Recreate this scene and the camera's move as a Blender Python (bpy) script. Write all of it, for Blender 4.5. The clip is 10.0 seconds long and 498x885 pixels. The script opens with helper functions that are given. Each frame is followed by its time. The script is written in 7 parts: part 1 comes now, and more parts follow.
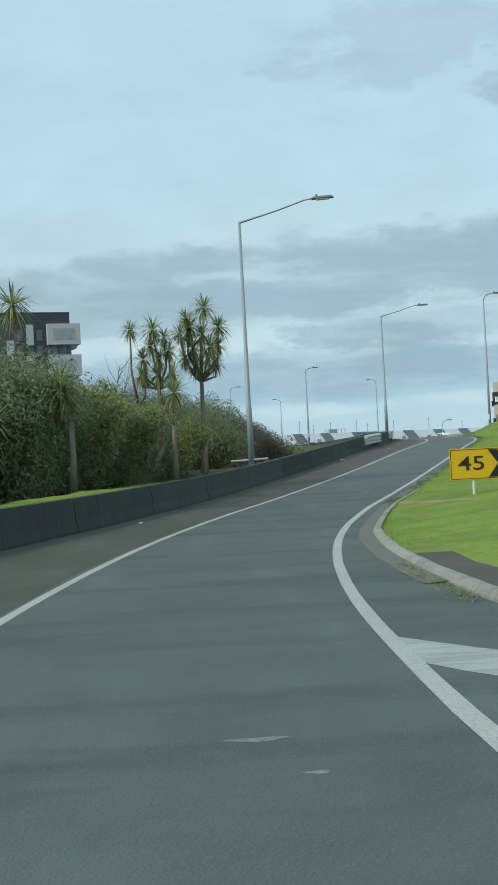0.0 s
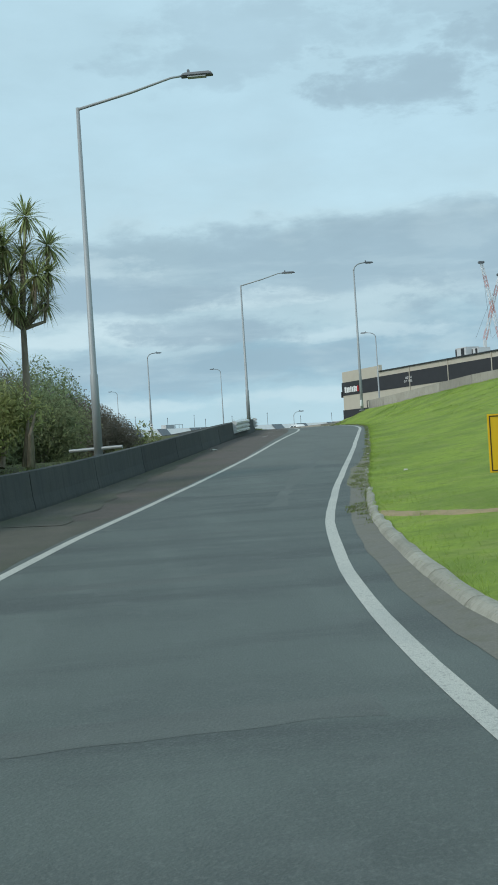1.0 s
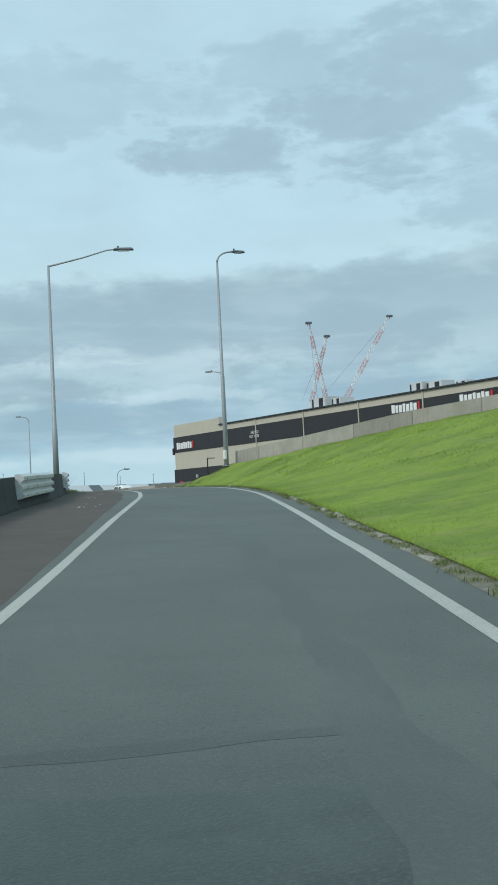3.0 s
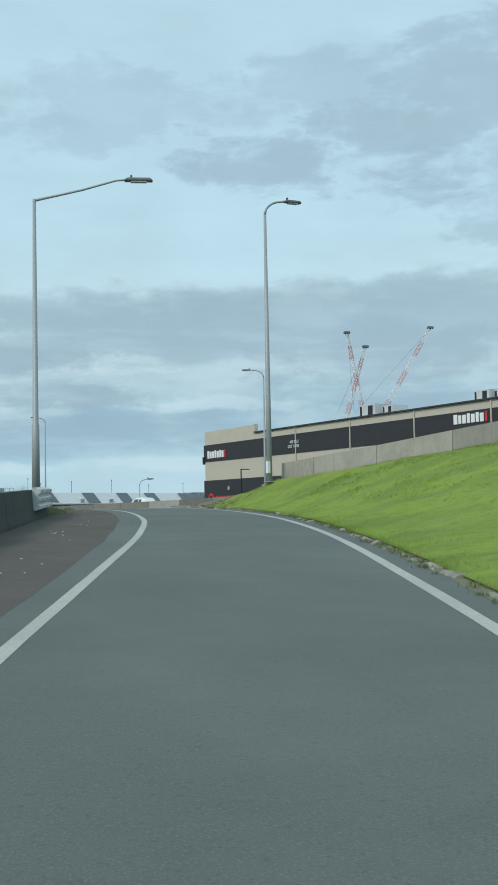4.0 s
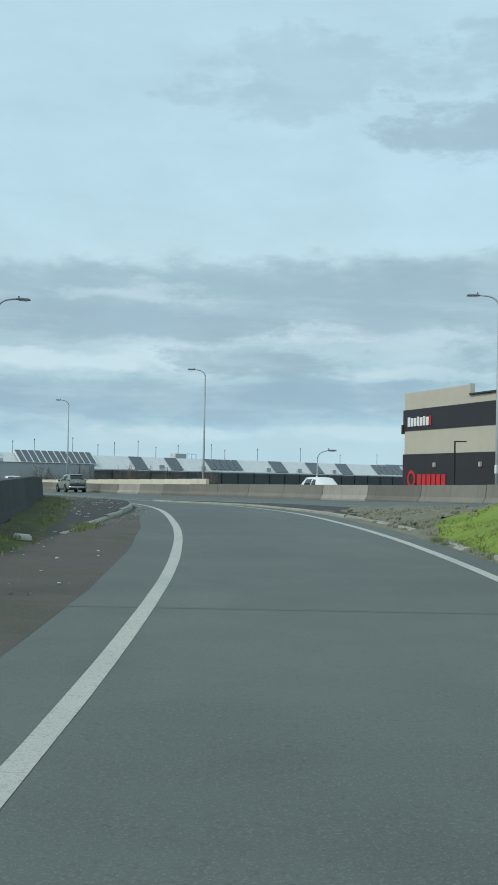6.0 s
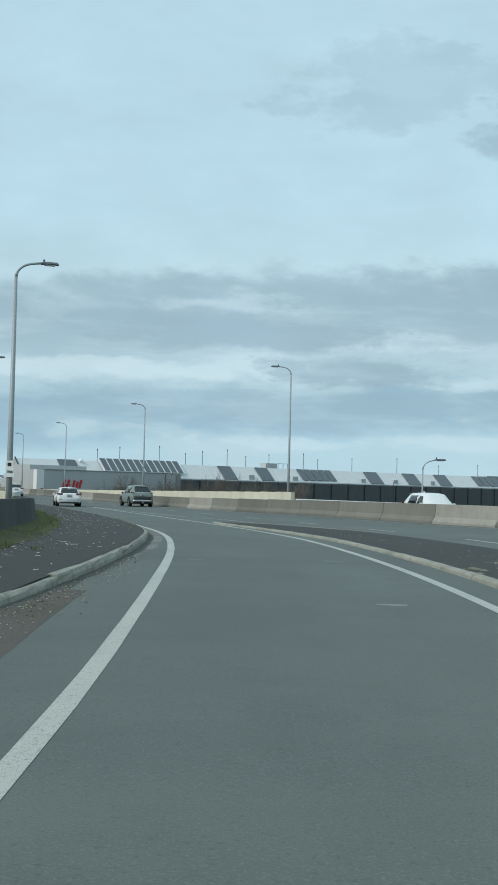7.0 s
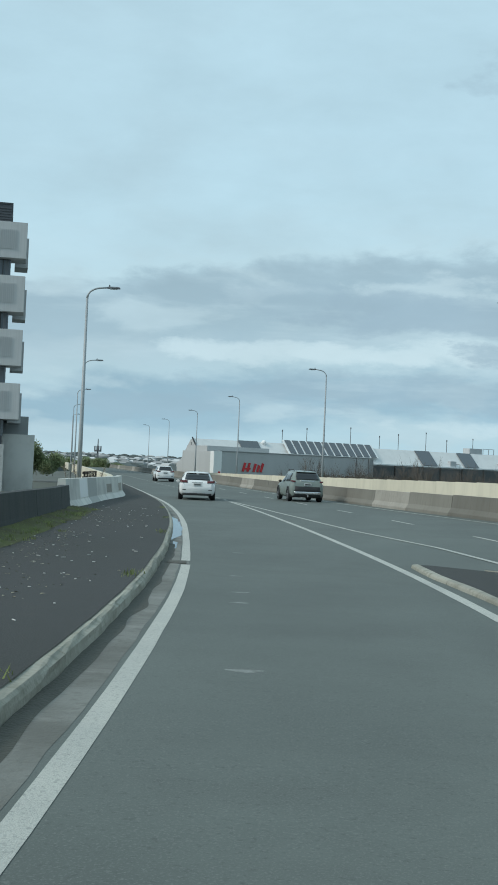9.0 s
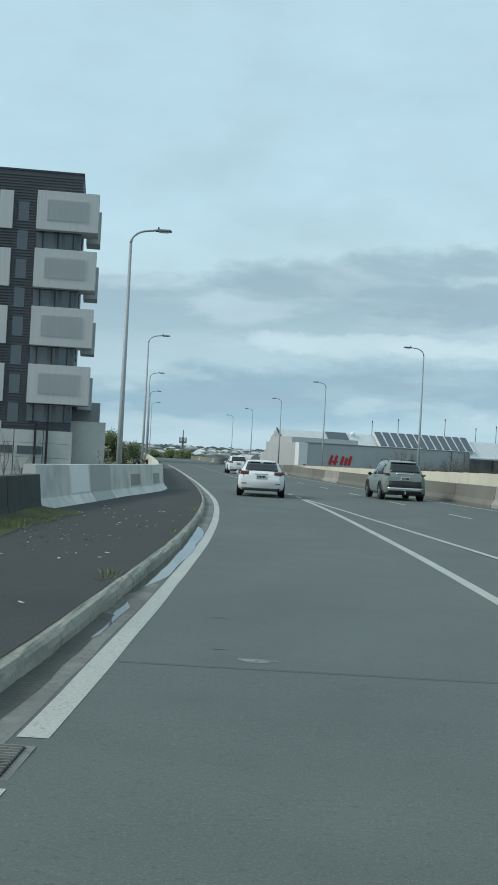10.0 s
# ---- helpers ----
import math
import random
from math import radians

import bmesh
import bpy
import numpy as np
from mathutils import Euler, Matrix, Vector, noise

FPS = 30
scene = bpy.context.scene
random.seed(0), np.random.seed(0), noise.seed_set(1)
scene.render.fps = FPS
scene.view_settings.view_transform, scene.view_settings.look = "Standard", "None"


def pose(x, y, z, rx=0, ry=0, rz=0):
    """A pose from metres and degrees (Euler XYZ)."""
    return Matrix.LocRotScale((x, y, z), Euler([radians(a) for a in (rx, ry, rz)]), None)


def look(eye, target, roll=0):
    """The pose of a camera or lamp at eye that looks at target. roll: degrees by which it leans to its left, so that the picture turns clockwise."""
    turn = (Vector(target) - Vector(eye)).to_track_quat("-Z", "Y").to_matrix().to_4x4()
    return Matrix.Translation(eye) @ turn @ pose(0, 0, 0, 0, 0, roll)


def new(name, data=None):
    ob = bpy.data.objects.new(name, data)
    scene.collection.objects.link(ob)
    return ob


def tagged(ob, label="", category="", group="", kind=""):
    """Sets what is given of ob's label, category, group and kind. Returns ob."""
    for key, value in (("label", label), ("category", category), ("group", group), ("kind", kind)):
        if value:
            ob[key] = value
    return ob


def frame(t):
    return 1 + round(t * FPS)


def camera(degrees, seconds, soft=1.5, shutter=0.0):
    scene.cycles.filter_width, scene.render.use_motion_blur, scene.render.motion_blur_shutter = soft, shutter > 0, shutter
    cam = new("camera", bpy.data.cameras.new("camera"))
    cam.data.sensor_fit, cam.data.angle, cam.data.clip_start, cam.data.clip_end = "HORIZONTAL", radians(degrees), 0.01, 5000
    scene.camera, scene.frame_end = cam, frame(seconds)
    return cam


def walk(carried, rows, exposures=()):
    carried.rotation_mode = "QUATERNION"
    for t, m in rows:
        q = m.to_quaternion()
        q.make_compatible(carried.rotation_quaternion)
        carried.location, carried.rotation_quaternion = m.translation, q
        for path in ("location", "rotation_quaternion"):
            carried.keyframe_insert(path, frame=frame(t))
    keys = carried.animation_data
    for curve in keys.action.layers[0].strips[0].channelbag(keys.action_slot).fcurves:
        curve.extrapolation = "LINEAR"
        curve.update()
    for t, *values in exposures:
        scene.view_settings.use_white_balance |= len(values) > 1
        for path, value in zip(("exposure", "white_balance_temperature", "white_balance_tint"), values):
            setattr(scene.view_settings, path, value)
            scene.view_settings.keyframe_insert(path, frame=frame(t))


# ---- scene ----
cam = camera(24.0, 10.0, soft=1.7)
PATH = [
    (0, (-0.124, 0.260, 1.369), (-0.143, 10.259, 1.500), -2.96),
    (0.5, (-0.579, 7.681, 1.173), (0.099, 17.658, 1.235), -3.33),
    (1, (-0.564, 15.113, 1.083), (0.828, 25.016, 1.112), -3.51),
    (1.5, (0.063, 23.101, 1.106), (2.094, 32.893, 1.212), -3.47),
    (2, (0.925, 30.410, 1.161), (3.499, 40.071, 1.346), -3.23),
    (2.5, (2.361, 37.862, 1.282), (5.276, 47.420, 1.652), -3.05),
    (4, (7.887, 60.482, 2.223), (10.559, 70.101, 2.798), -0.96),
    (4.5, (9.716, 67.976, 2.544), (11.990, 77.704, 2.981), -0.13),
    (5, (11.500, 75.441, 2.816), (13.355, 85.262, 3.143), 0.49),
    (5.5, (13.181, 83.024, 3.054), (14.622, 92.916, 3.343), 0.76),
    (6, (14.589, 90.601, 3.286), (15.633, 100.541, 3.598), 1.06),
    (7.5, (16.737, 112.646, 3.649), (16.551, 122.636, 4.038), 1.63),
    (8, (16.808, 120.014, 3.702), (16.190, 129.990, 4.024), 1.82),
    (8.5, (16.597, 127.307, 3.661), (15.564, 137.250, 3.923), 2.27),
    (9, (16.100, 134.608, 3.612), (14.676, 144.504, 3.809), 2.52),
    (9.5, (15.447, 141.434, 3.475), (13.647, 151.270, 3.617), 2.79),
    (10, (14.490, 148.418, 3.363), (12.321, 158.180, 3.468), 3.10),
]
walk(cam, [(t, look(eye, target, roll)) for t, eye, target, roll in PATH])


# ---- world and sun ----
SUN_HEIGHT, SUN_TURN = radians(38), radians(238)


def link(tree, a, out, b, into):
    tree.links.new(a.outputs[out], b.inputs[into])


def node(tree, kind, **values):
    n = tree.nodes.new(kind)
    for key, value in values.items():
        if key == "operation":
            n.operation = value
        elif key == "blend_type":
            n.blend_type = value
        elif key == "data_type":
            n.data_type = value
        else:
            n.inputs[key.replace("_", " ")].default_value = value
    return n


def ramp(tree, stops):
    n = tree.nodes.new("ShaderNodeValToRGB")
    els = n.color_ramp.elements
    while len(els) < len(stops):
        els.new(0.5)
    for e, (p, c) in zip(els, stops):
        e.position = p
        e.color = (*c, 1) if len(c) == 3 else c
    return n


def make_world():
    w = bpy.data.worlds.new("sky")
    w.use_nodes = True
    scene.world = w
    tr = w.node_tree
    bg = tr.nodes["Background"]
    sky = tr.nodes.new("ShaderNodeTexSky")
    sky.sky_type = "NISHITA"
    sky.sun_disc = False
    sky.sun_elevation, sky.sun_rotation = SUN_HEIGHT, SUN_TURN
    sky.air_density, sky.dust_density, sky.ozone_density = 1.0, 2.0, 2.5
    tc = tr.nodes.new("ShaderNodeTexCoord")
    sep = tr.nodes.new("ShaderNodeSeparateXYZ")
    link(tr, tc, "Generated", sep, 0)

    def math_node(operation, a, b, c=None):
        n = node(tr, "ShaderNodeMath", operation=operation)
        for i, v in enumerate((a, b, c)):
            if v is None:
                continue
            if isinstance(v, (int, float)):
                n.inputs[i].default_value = v
            else:
                tr.links.new(v, n.inputs[i])
        return n.outputs[0]

    around = math_node("ARCTAN2", sep.outputs["X"], sep.outputs["Y"])
    high = math_node("MAXIMUM", sep.outputs["Z"], 0.0)

    def drift(across, up, shift, detail, rough):
        """Cloud noise over the bearing and the height, stretched along the horizon."""
        v = tr.nodes.new("ShaderNodeCombineXYZ")
        tr.links.new(math_node("MULTIPLY", around, across), v.inputs[0])
        tr.links.new(math_node("MULTIPLY", high, up), v.inputs[1])
        v.inputs[2].default_value = shift
        n = node(tr, "ShaderNodeTexNoise", Scale=1.0, Detail=detail, Roughness=rough, Distortion=0.15)
        link(tr, v, 0, n, "Vector")
        return n.outputs["Fac"]

    large, middle, fine = drift(3.6, 9.0, 3.7, 4.0, 0.5), drift(10.0, 24.0, 1.3, 7.0, 0.56), drift(30.0, 70.0, 8.2, 5.0, 0.6)
    # the banks of cloud keep to their heights, with uneven edges
    # the bank sinks towards the left of the place
    lean = math_node("MULTIPLY_ADD", math_node("MINIMUM", around, 0.0), -0.11, math_node("MULTIPLY", math_node("MAXIMUM", around, 0.0), -0.03))
    bent = math_node("MULTIPLY_ADD", large, 0.05, math_node("ADD", high, lean))
    bent = math_node("MULTIPLY_ADD", middle, 0.06, bent)
    bent = math_node("MULTIPLY_ADD", fine, 0.02, math_node("SUBTRACT", bent, 0.065))
    span = math_node("DIVIDE", bent, 0.4)
    bank = ramp(tr, [(0.0, (4.2, 6.0, 6.8)), (0.085, (4.0, 5.9, 6.8)), (0.14, (2.75, 4.4, 5.45)), (0.205, (2.65, 4.2, 5.2)), (0.25, (3.9, 5.5, 6.25)), (0.29, (3.9, 5.35, 6.1)), (0.345, (3.2, 4.6, 5.4)), (0.42, (3.05, 4.4, 5.2)), (0.452, (3.3, 4.7, 5.5)), (0.475, (4.6, 6.3, 7.0)), (0.6, (4.4, 6.4, 7.3))])
    tr.links.new(span, bank.inputs[0])
    thick = ramp(tr, [(0.0, (0.9,) * 3), (0.44, (0.95,) * 3), (0.49, (0.35,) * 3), (0.65, (0.12,) * 3), (1.0, (0.1,) * 3)])
    tr.links.new(span, thick.inputs[0])
    # high veil that whitens the blue
    veil = node(tr, "ShaderNodeMixRGB", Fac=0.7, Color2=(5.3, 7.6, 8.4, 1))
    link(tr, sky, 0, veil, "Color1")
    # paler, billowing patches within the bank
    billow = node(tr, "ShaderNodeMapRange")
    billow.interpolation_type = "SMOOTHSTEP"
    billow.inputs["From Min"].default_value, billow.inputs["From Max"].default_value, billow.inputs["To Max"].default_value = 0.5, 0.64, 0.55
    tr.links.new(drift(9.0, 27.0, 9.3, 7.0, 0.52), billow.inputs["Value"])
    bank_lit = node(tr, "ShaderNodeMixRGB", Color2=(4.6, 6.1, 6.75, 1))
    tr.links.new(billow.outputs[0], bank_lit.inputs["Fac"])
    link(tr, bank, "Color", bank_lit, "Color1")
    low = node(tr, "ShaderNodeMixRGB")
    link(tr, thick, "Color", low, "Fac"), link(tr, veil, 0, low, "Color1"), link(tr, bank_lit, 0, low, "Color2")
    # soft grey patches higher up
    patch_a, patch_b = drift(5.0, 8.0, 5.1, 5.0, 0.45), drift(2.0, 3.0, 2.4, 3.0, 0.5)
    both = math_node("MULTIPLY_ADD", patch_b, 0.8, patch_a)
    cut = node(tr, "ShaderNodeMapRange")
    cut.interpolation_type = "SMOOTHSTEP"
    cut.inputs["From Min"].default_value, cut.inputs["From Max"].default_value, cut.inputs["To Max"].default_value = 0.95, 1.18, 0.4
    tr.links.new(both, cut.inputs["Value"])
    high_grey = node(tr, "ShaderNodeMixRGB", Color2=(3.5, 4.7, 5.3, 1))
    tr.links.new(cut.outputs[0], high_grey.inputs["Fac"])
    link(tr, low, 0, high_grey, "Color1")
    # single drifting clouds: bearing, height, half widths, depth of grey
    wisp = math_node("SUBTRACT", drift(16.0, 34.0, 4.4, 7.0, 0.62), 0.5)
    curl = math_node("SUBTRACT", drift(11.0, 30.0, 7.7, 7.0, 0.6), 0.5)

    def drifts(rows):
        """Soft-edged clouds, each a row of bearing, height, half width, half height and depth."""
        cover = None
        for bearing, height, wide, tall, depth in rows:
            dx = math_node("MULTIPLY_ADD", math_node("SUBTRACT", around, bearing), 1 / wide, math_node("MULTIPLY", wisp, 4.2))
            dy = math_node("MULTIPLY_ADD", math_node("SUBTRACT", high, height), 1 / tall, math_node("MULTIPLY", curl, 5.0))
            far = math_node("ADD", math_node("MULTIPLY", dx, dx), math_node("MULTIPLY", dy, dy))
            soft = node(tr, "ShaderNodeMapRange")
            soft.interpolation_type = "SMOOTHSTEP"
            soft.inputs["From Min"].default_value, soft.inputs["From Max"].default_value, soft.inputs["To Max"].default_value = 2.0, 0.2, depth
            tr.links.new(far, soft.inputs["Value"])
            cover = soft.outputs[0] if cover is None else math_node("MAXIMUM", cover, soft.outputs[0])
        return cover

    def laid(below, cover, colour):
        n = node(tr, "ShaderNodeMixRGB", Color2=(*colour, 1))
        tr.links.new(cover, n.inputs["Fac"])
        link(tr, below, 0, n, "Color1")
        return n

    pale = drifts(((0.05, 0.1, 0.055, 0.010, 0.8), (0.157, 0.127, 0.05, 0.008, 0.75), (-0.05, 0.095, 0.085, 0.010, 0.8), (-0.137, 0.096, 0.08, 0.009, 0.7), (0.0, 0.15, 0.05, 0.014, 0.45), (0.24, 0.09, 0.06, 0.006, 0.5), (0.2, 0.04, 0.15, 0.006, 0.5)))
    clouds = laid(high_grey, pale, (5.3, 6.85, 7.45))
    grey = drifts(((0.283, 0.281, 0.062, 0.019, 0.75), (0.44, 0.322, 0.11, 0.045, 0.7), (0.172, 0.33, 0.09, 0.022, 0.4), (0.125, 0.313, 0.07, 0.014, 0.4), (0.52, 0.245, 0.07, 0.035, 0.5), (0.335, 0.352, 0.08, 0.022, 0.45), (0.118, 0.101, 0.07, 0.011, 0.9), (0.26, 0.15, 0.12, 0.025, 0.55), (0.385, 0.125, 0.10, 0.03, 0.8), (0.32, 0.165, 0.08, 0.018, 0.5), (0.03, 0.131, 0.11, 0.014, 0.85), (-0.03, 0.064, 0.16, 0.012, 0.6), (0.2, 0.068, 0.13, 0.011, 0.5), (-0.2, 0.05, 0.12, 0.01, 0.45), (-0.08, 0.14, 0.09, 0.012, 0.4)))
    clouds = laid(clouds, grey, (2.95, 4.25, 5.12))
    high_grey = clouds
    # mottling
    mottle = node(tr, "ShaderNodeMapRange")
    mottle.inputs["From Min"].default_value, mottle.inputs["From Max"].default_value = 0.3, 0.7
    mottle.inputs["To Min"].default_value, mottle.inputs["To Max"].default_value = 0.95, 1.05
    tr.links.new(middle, mottle.inputs["Value"])
    dapple = node(tr, "ShaderNodeMixRGB", blend_type="MULTIPLY", Fac=1.0)
    link(tr, high_grey, 0, dapple, "Color1"), link(tr, mottle, 0, dapple, "Color2")
    # thin bright streaks low down
    streak = node(tr, "ShaderNodeMapRange")
    streak.interpolation_type = "SMOOTHSTEP"
    streak.inputs["From Min"].default_value, streak.inputs["From Max"].default_value = 0.5, 0.68
    streak.inputs["To Max"].default_value = 0.24
    tr.links.new(drift(7.0, 46.0, 6.6, 7.0, 0.6), streak.inputs["Value"])
    near = node(tr, "ShaderNodeMapRange")
    near.inputs["From Min"].default_value, near.inputs["From Max"].default_value = 0.24, 0.15
    tr.links.new(high, near.inputs["Value"])
    mix = node(tr, "ShaderNodeMixRGB", Color2=(4.9, 6.5, 7.2, 1))
    tr.links.new(math_node("MULTIPLY", streak.outputs[0], near.outputs[0]), mix.inputs["Fac"])
    link(tr, dapple, 0, mix, "Color1")
    link(tr, mix, 0, bg, "Color")
    bg.inputs["Strength"].default_value = 0.114


make_world()
sun = bpy.data.lights.new("sun", "SUN")
sun.energy, sun.angle, sun.color = 1.7, radians(14), (1.0, 0.96, 0.88)
sun_ob = new("sun", sun)
sun_ob.matrix_world = look((0, 0, 50), Vector((0, 0, 50)) - Vector((math.sin(SUN_TURN) * math.cos(SUN_HEIGHT), math.cos(SUN_TURN) * math.cos(SUN_HEIGHT), math.sin(SUN_HEIGHT))))


# ---- materials ----
def material(name, colour, rough=0.8, metal=0.0, spots=(), bump=0.0, bump_scale=60.0, spec=0.5):
    """A principled material; spots: (scale, amount, colour, low, high) layers of noise mixed over the base colour, in metres."""
    m = bpy.data.materials.new(name)
    m.use_nodes = True
    tr = m.node_tree
    p = tr.nodes["Principled BSDF"]
    p.inputs["Roughness"].default_value, p.inputs["Metallic"].default_value = rough, metal
    p.inputs["Specular IOR Level"].default_value = spec
    last = None
    tc = tr.nodes.new("ShaderNodeTexCoord")
    base = node(tr, "ShaderNodeRGB")
    base.outputs[0].default_value = (*colour, 1)
    last = base
    for scale, amount, other, low, high in spots:
        mp = tr.nodes.new("ShaderNodeMapping")
        mp.inputs["Scale"].default_value = scale if isinstance(scale, tuple) else (scale,) * 3
        link(tr, tc, "Object", mp, 0)
        nz = node(tr, "ShaderNodeTexNoise", Scale=1.0, Detail=5.0, Roughness=0.6)
        link(tr, mp, 0, nz, "Vector")
        cut = node(tr, "ShaderNodeMapRange")
        cut.inputs["From Min"].default_value, cut.inputs["From Max"].default_value, cut.inputs["To Max"].default_value = low, high, amount
        link(tr, nz, "Fac", cut, "Value")
        mix = node(tr, "ShaderNodeMixRGB", Color2=(*other, 1))
        link(tr, cut, 0, mix, "Fac"), link(tr, last, 0, mix, "Color1")
        last = mix
    link(tr, last, 0, p, "Base Color")
    if bump:
        nz = node(tr, "ShaderNodeTexNoise", Scale=bump_scale, Detail=3.0)
        link(tr, tc, "Object", nz, "Vector")
        b = node(tr, "ShaderNodeBump", Strength=bump, Distance=0.02)
        link(tr, nz, "Fac", b, "Height"), link(tr, b, 0, p, "Normal")
    return m


def varied(m, amount=0.25):
    """Lets each object of the material differ a little in brightness."""
    tr = m.node_tree
    p = tr.nodes["Principled BSDF"]
    src = p.inputs["Base Color"].links[0].from_socket
    info = tr.nodes.new("ShaderNodeObjectInfo")
    rng = node(tr, "ShaderNodeMapRange")
    rng.inputs["To Min"].default_value, rng.inputs["To Max"].default_value = 1 - amount, 1 + amount
    tr.links.new(info.outputs["Random"], rng.inputs["Value"])
    hsv = tr.nodes.new("ShaderNodeHueSaturation")
    tr.links.new(src, hsv.inputs["Color"])
    tr.links.new(rng.outputs[0], hsv.inputs["Value"])
    tr.links.new(hsv.outputs[0], p.inputs["Base Color"])
    return m


def islands(m, amount=0.4):
    """Lets each loose piece of one mesh differ in brightness."""
    tr = m.node_tree
    p = tr.nodes["Principled BSDF"]
    src = p.inputs["Base Color"].links[0].from_socket
    geo = tr.nodes.new("ShaderNodeNewGeometry")
    rng = node(tr, "ShaderNodeMapRange")
    rng.inputs["To Min"].default_value, rng.inputs["To Max"].default_value = 1 - amount, 1 + amount
    tr.links.new(geo.outputs["Random Per Island"], rng.inputs["Value"])
    hsv = tr.nodes.new("ShaderNodeHueSaturation")
    tr.links.new(src, hsv.inputs["Color"])
    tr.links.new(rng.outputs[0], hsv.inputs["Value"])
    tr.links.new(hsv.outputs[0], p.inputs["Base Color"])
    return m


def thin(m, share=0.35):
    """Lets some light through thin leaves."""
    tr = m.node_tree
    p = tr.nodes["Principled BSDF"]
    out = tr.nodes["Material Output"]
    glow = tr.nodes.new("ShaderNodeBsdfTranslucent")
    tr.links.new(p.inputs["Base Color"].links[0].from_socket, glow.inputs["Color"])
    mix = tr.nodes.new("ShaderNodeMixShader")
    mix.inputs[0].default_value = share
    tr.links.new(p.outputs[0], mix.inputs[1])
    tr.links.new(glow.outputs[0], mix.inputs[2])
    tr.links.new(mix.outputs[0], out.inputs["Surface"])
    return m


ASPHALT = material("asphalt", (0.101, 0.116, 0.105), 0.78, spots=[(0.28, 0.55, (0.077, 0.088, 0.081), 0.5, 0.62), ((0.5, 0.12, 0.3), 0.6, (0.134, 0.154, 0.140), 0.44, 0.7), ((0.2, 0.3, 0.3), 0.55, (0.075, 0.086, 0.079), 0.46, 0.66), (1.3, 0.4, (0.075, 0.083, 0.076), 0.5, 0.72), (28.0, 0.55, (0.053, 0.060, 0.055), 0.56, 0.7), (75.0, 0.8, (0.173, 0.190, 0.175), 0.52, 0.72)], bump=0.14, bump_scale=130)
ASPHALT_OLD = material("old_asphalt", (0.036, 0.037, 0.034), 0.85, spots=[((0.3, 0.15, 0.3), 0.6, (0.05, 0.05, 0.05), 0.4, 0.7), (3.0, 0.35, (0.07, 0.065, 0.055), 0.55, 0.75), (40.0, 0.6, (0.075, 0.075, 0.07), 0.5, 0.8)], bump=0.6, bump_scale=60)
ASPHALT_LOWER = material("dark_ramp_asphalt", (0.084, 0.102, 0.092), 0.7, spots=[((0.9, 0.1, 0.3), 0.7, (0.120, 0.143, 0.128), 0.5, 0.68), ((0.12, 0.6, 0.3), 0.85, (0.050, 0.059, 0.056), 0.5, 0.62), (0.5, 0.7, (0.058, 0.068, 0.064), 0.46, 0.66), (2.6, 0.4, (0.115, 0.130, 0.122), 0.55, 0.7), (45.0, 0.7, (0.144, 0.160, 0.150), 0.5, 0.78)], bump=0.5, bump_scale=55)
MOTORWAY = material("motorway_asphalt", (0.118, 0.13, 0.12), 0.75, spots=[((0.6, 0.05, 0.3), 0.8, (0.085, 0.094, 0.088), 0.46, 0.66), (0.9, 0.35, (0.14, 0.15, 0.14), 0.5, 0.72), (40.0, 0.5, (0.14, 0.14, 0.14), 0.5, 0.8)], bump=0.4)
SHOULDER = material("shoulder_seal", (0.092, 0.078, 0.068), 0.9, spots=[(0.3, 0.65, (0.062, 0.066, 0.042), 0.47, 0.6), (0.9, 0.6, (0.118, 0.092, 0.08), 0.5, 0.68), (2.5, 0.55, (0.062, 0.058, 0.05), 0.52, 0.72), (30.0, 0.6, (0.15, 0.13, 0.115), 0.52, 0.8)], bump=0.7, bump_scale=40)
PAINT = material("road_paint", (0.50, 0.50, 0.45), 0.65, spots=[(34.0, 0.75, (0.2, 0.205, 0.195), 0.54, 0.68), (0.5, 0.45, (0.36, 0.37, 0.345), 0.45, 0.62), (95.0, 0.6, (0.22, 0.225, 0.215), 0.48, 0.68)], bump=0.4, bump_scale=120)
SCUFF = material("pale_scuff", (0.26, 0.275, 0.26), 0.8, spots=[(9.0, 0.9, (0.12, 0.128, 0.118), 0.42, 0.62), (60.0, 0.6, (0.13, 0.135, 0.125), 0.45, 0.65)])
TAR = material("tar_sealed_joint", (0.078, 0.086, 0.08), 0.7, spots=[(6.0, 0.8, (0.095, 0.10, 0.093), 0.45, 0.62)])
CONCRETE = varied(material("concrete", (0.34, 0.32, 0.28), 0.85, spots=[(0.8, 0.6, (0.24, 0.225, 0.19), 0.42, 0.68), (6.0, 0.4, (0.19, 0.18, 0.155), 0.52, 0.75), ((9.0, 9.0, 0.7), 0.45, (0.15, 0.14, 0.12), 0.55, 0.75)], bump=0.3, bump_scale=40), 0.14)
CONCRETE_BROWN = varied(material("stained_concrete", (0.185, 0.177, 0.152), 0.9, spots=[(0.6, 0.6, (0.145, 0.138, 0.115), 0.42, 0.68), ((5.0, 5.0, 0.5), 0.5, (0.12, 0.11, 0.09), 0.5, 0.75)], bump=0.3, bump_scale=30), 0.18)
CONCRETE_CREAM = varied(material("cream_concrete", (0.62, 0.58, 0.46), 0.85, spots=[((1.0, 1.0, 0.4), 0.5, (0.48, 0.45, 0.36), 0.45, 0.7)], bump=0.2), 0.07)
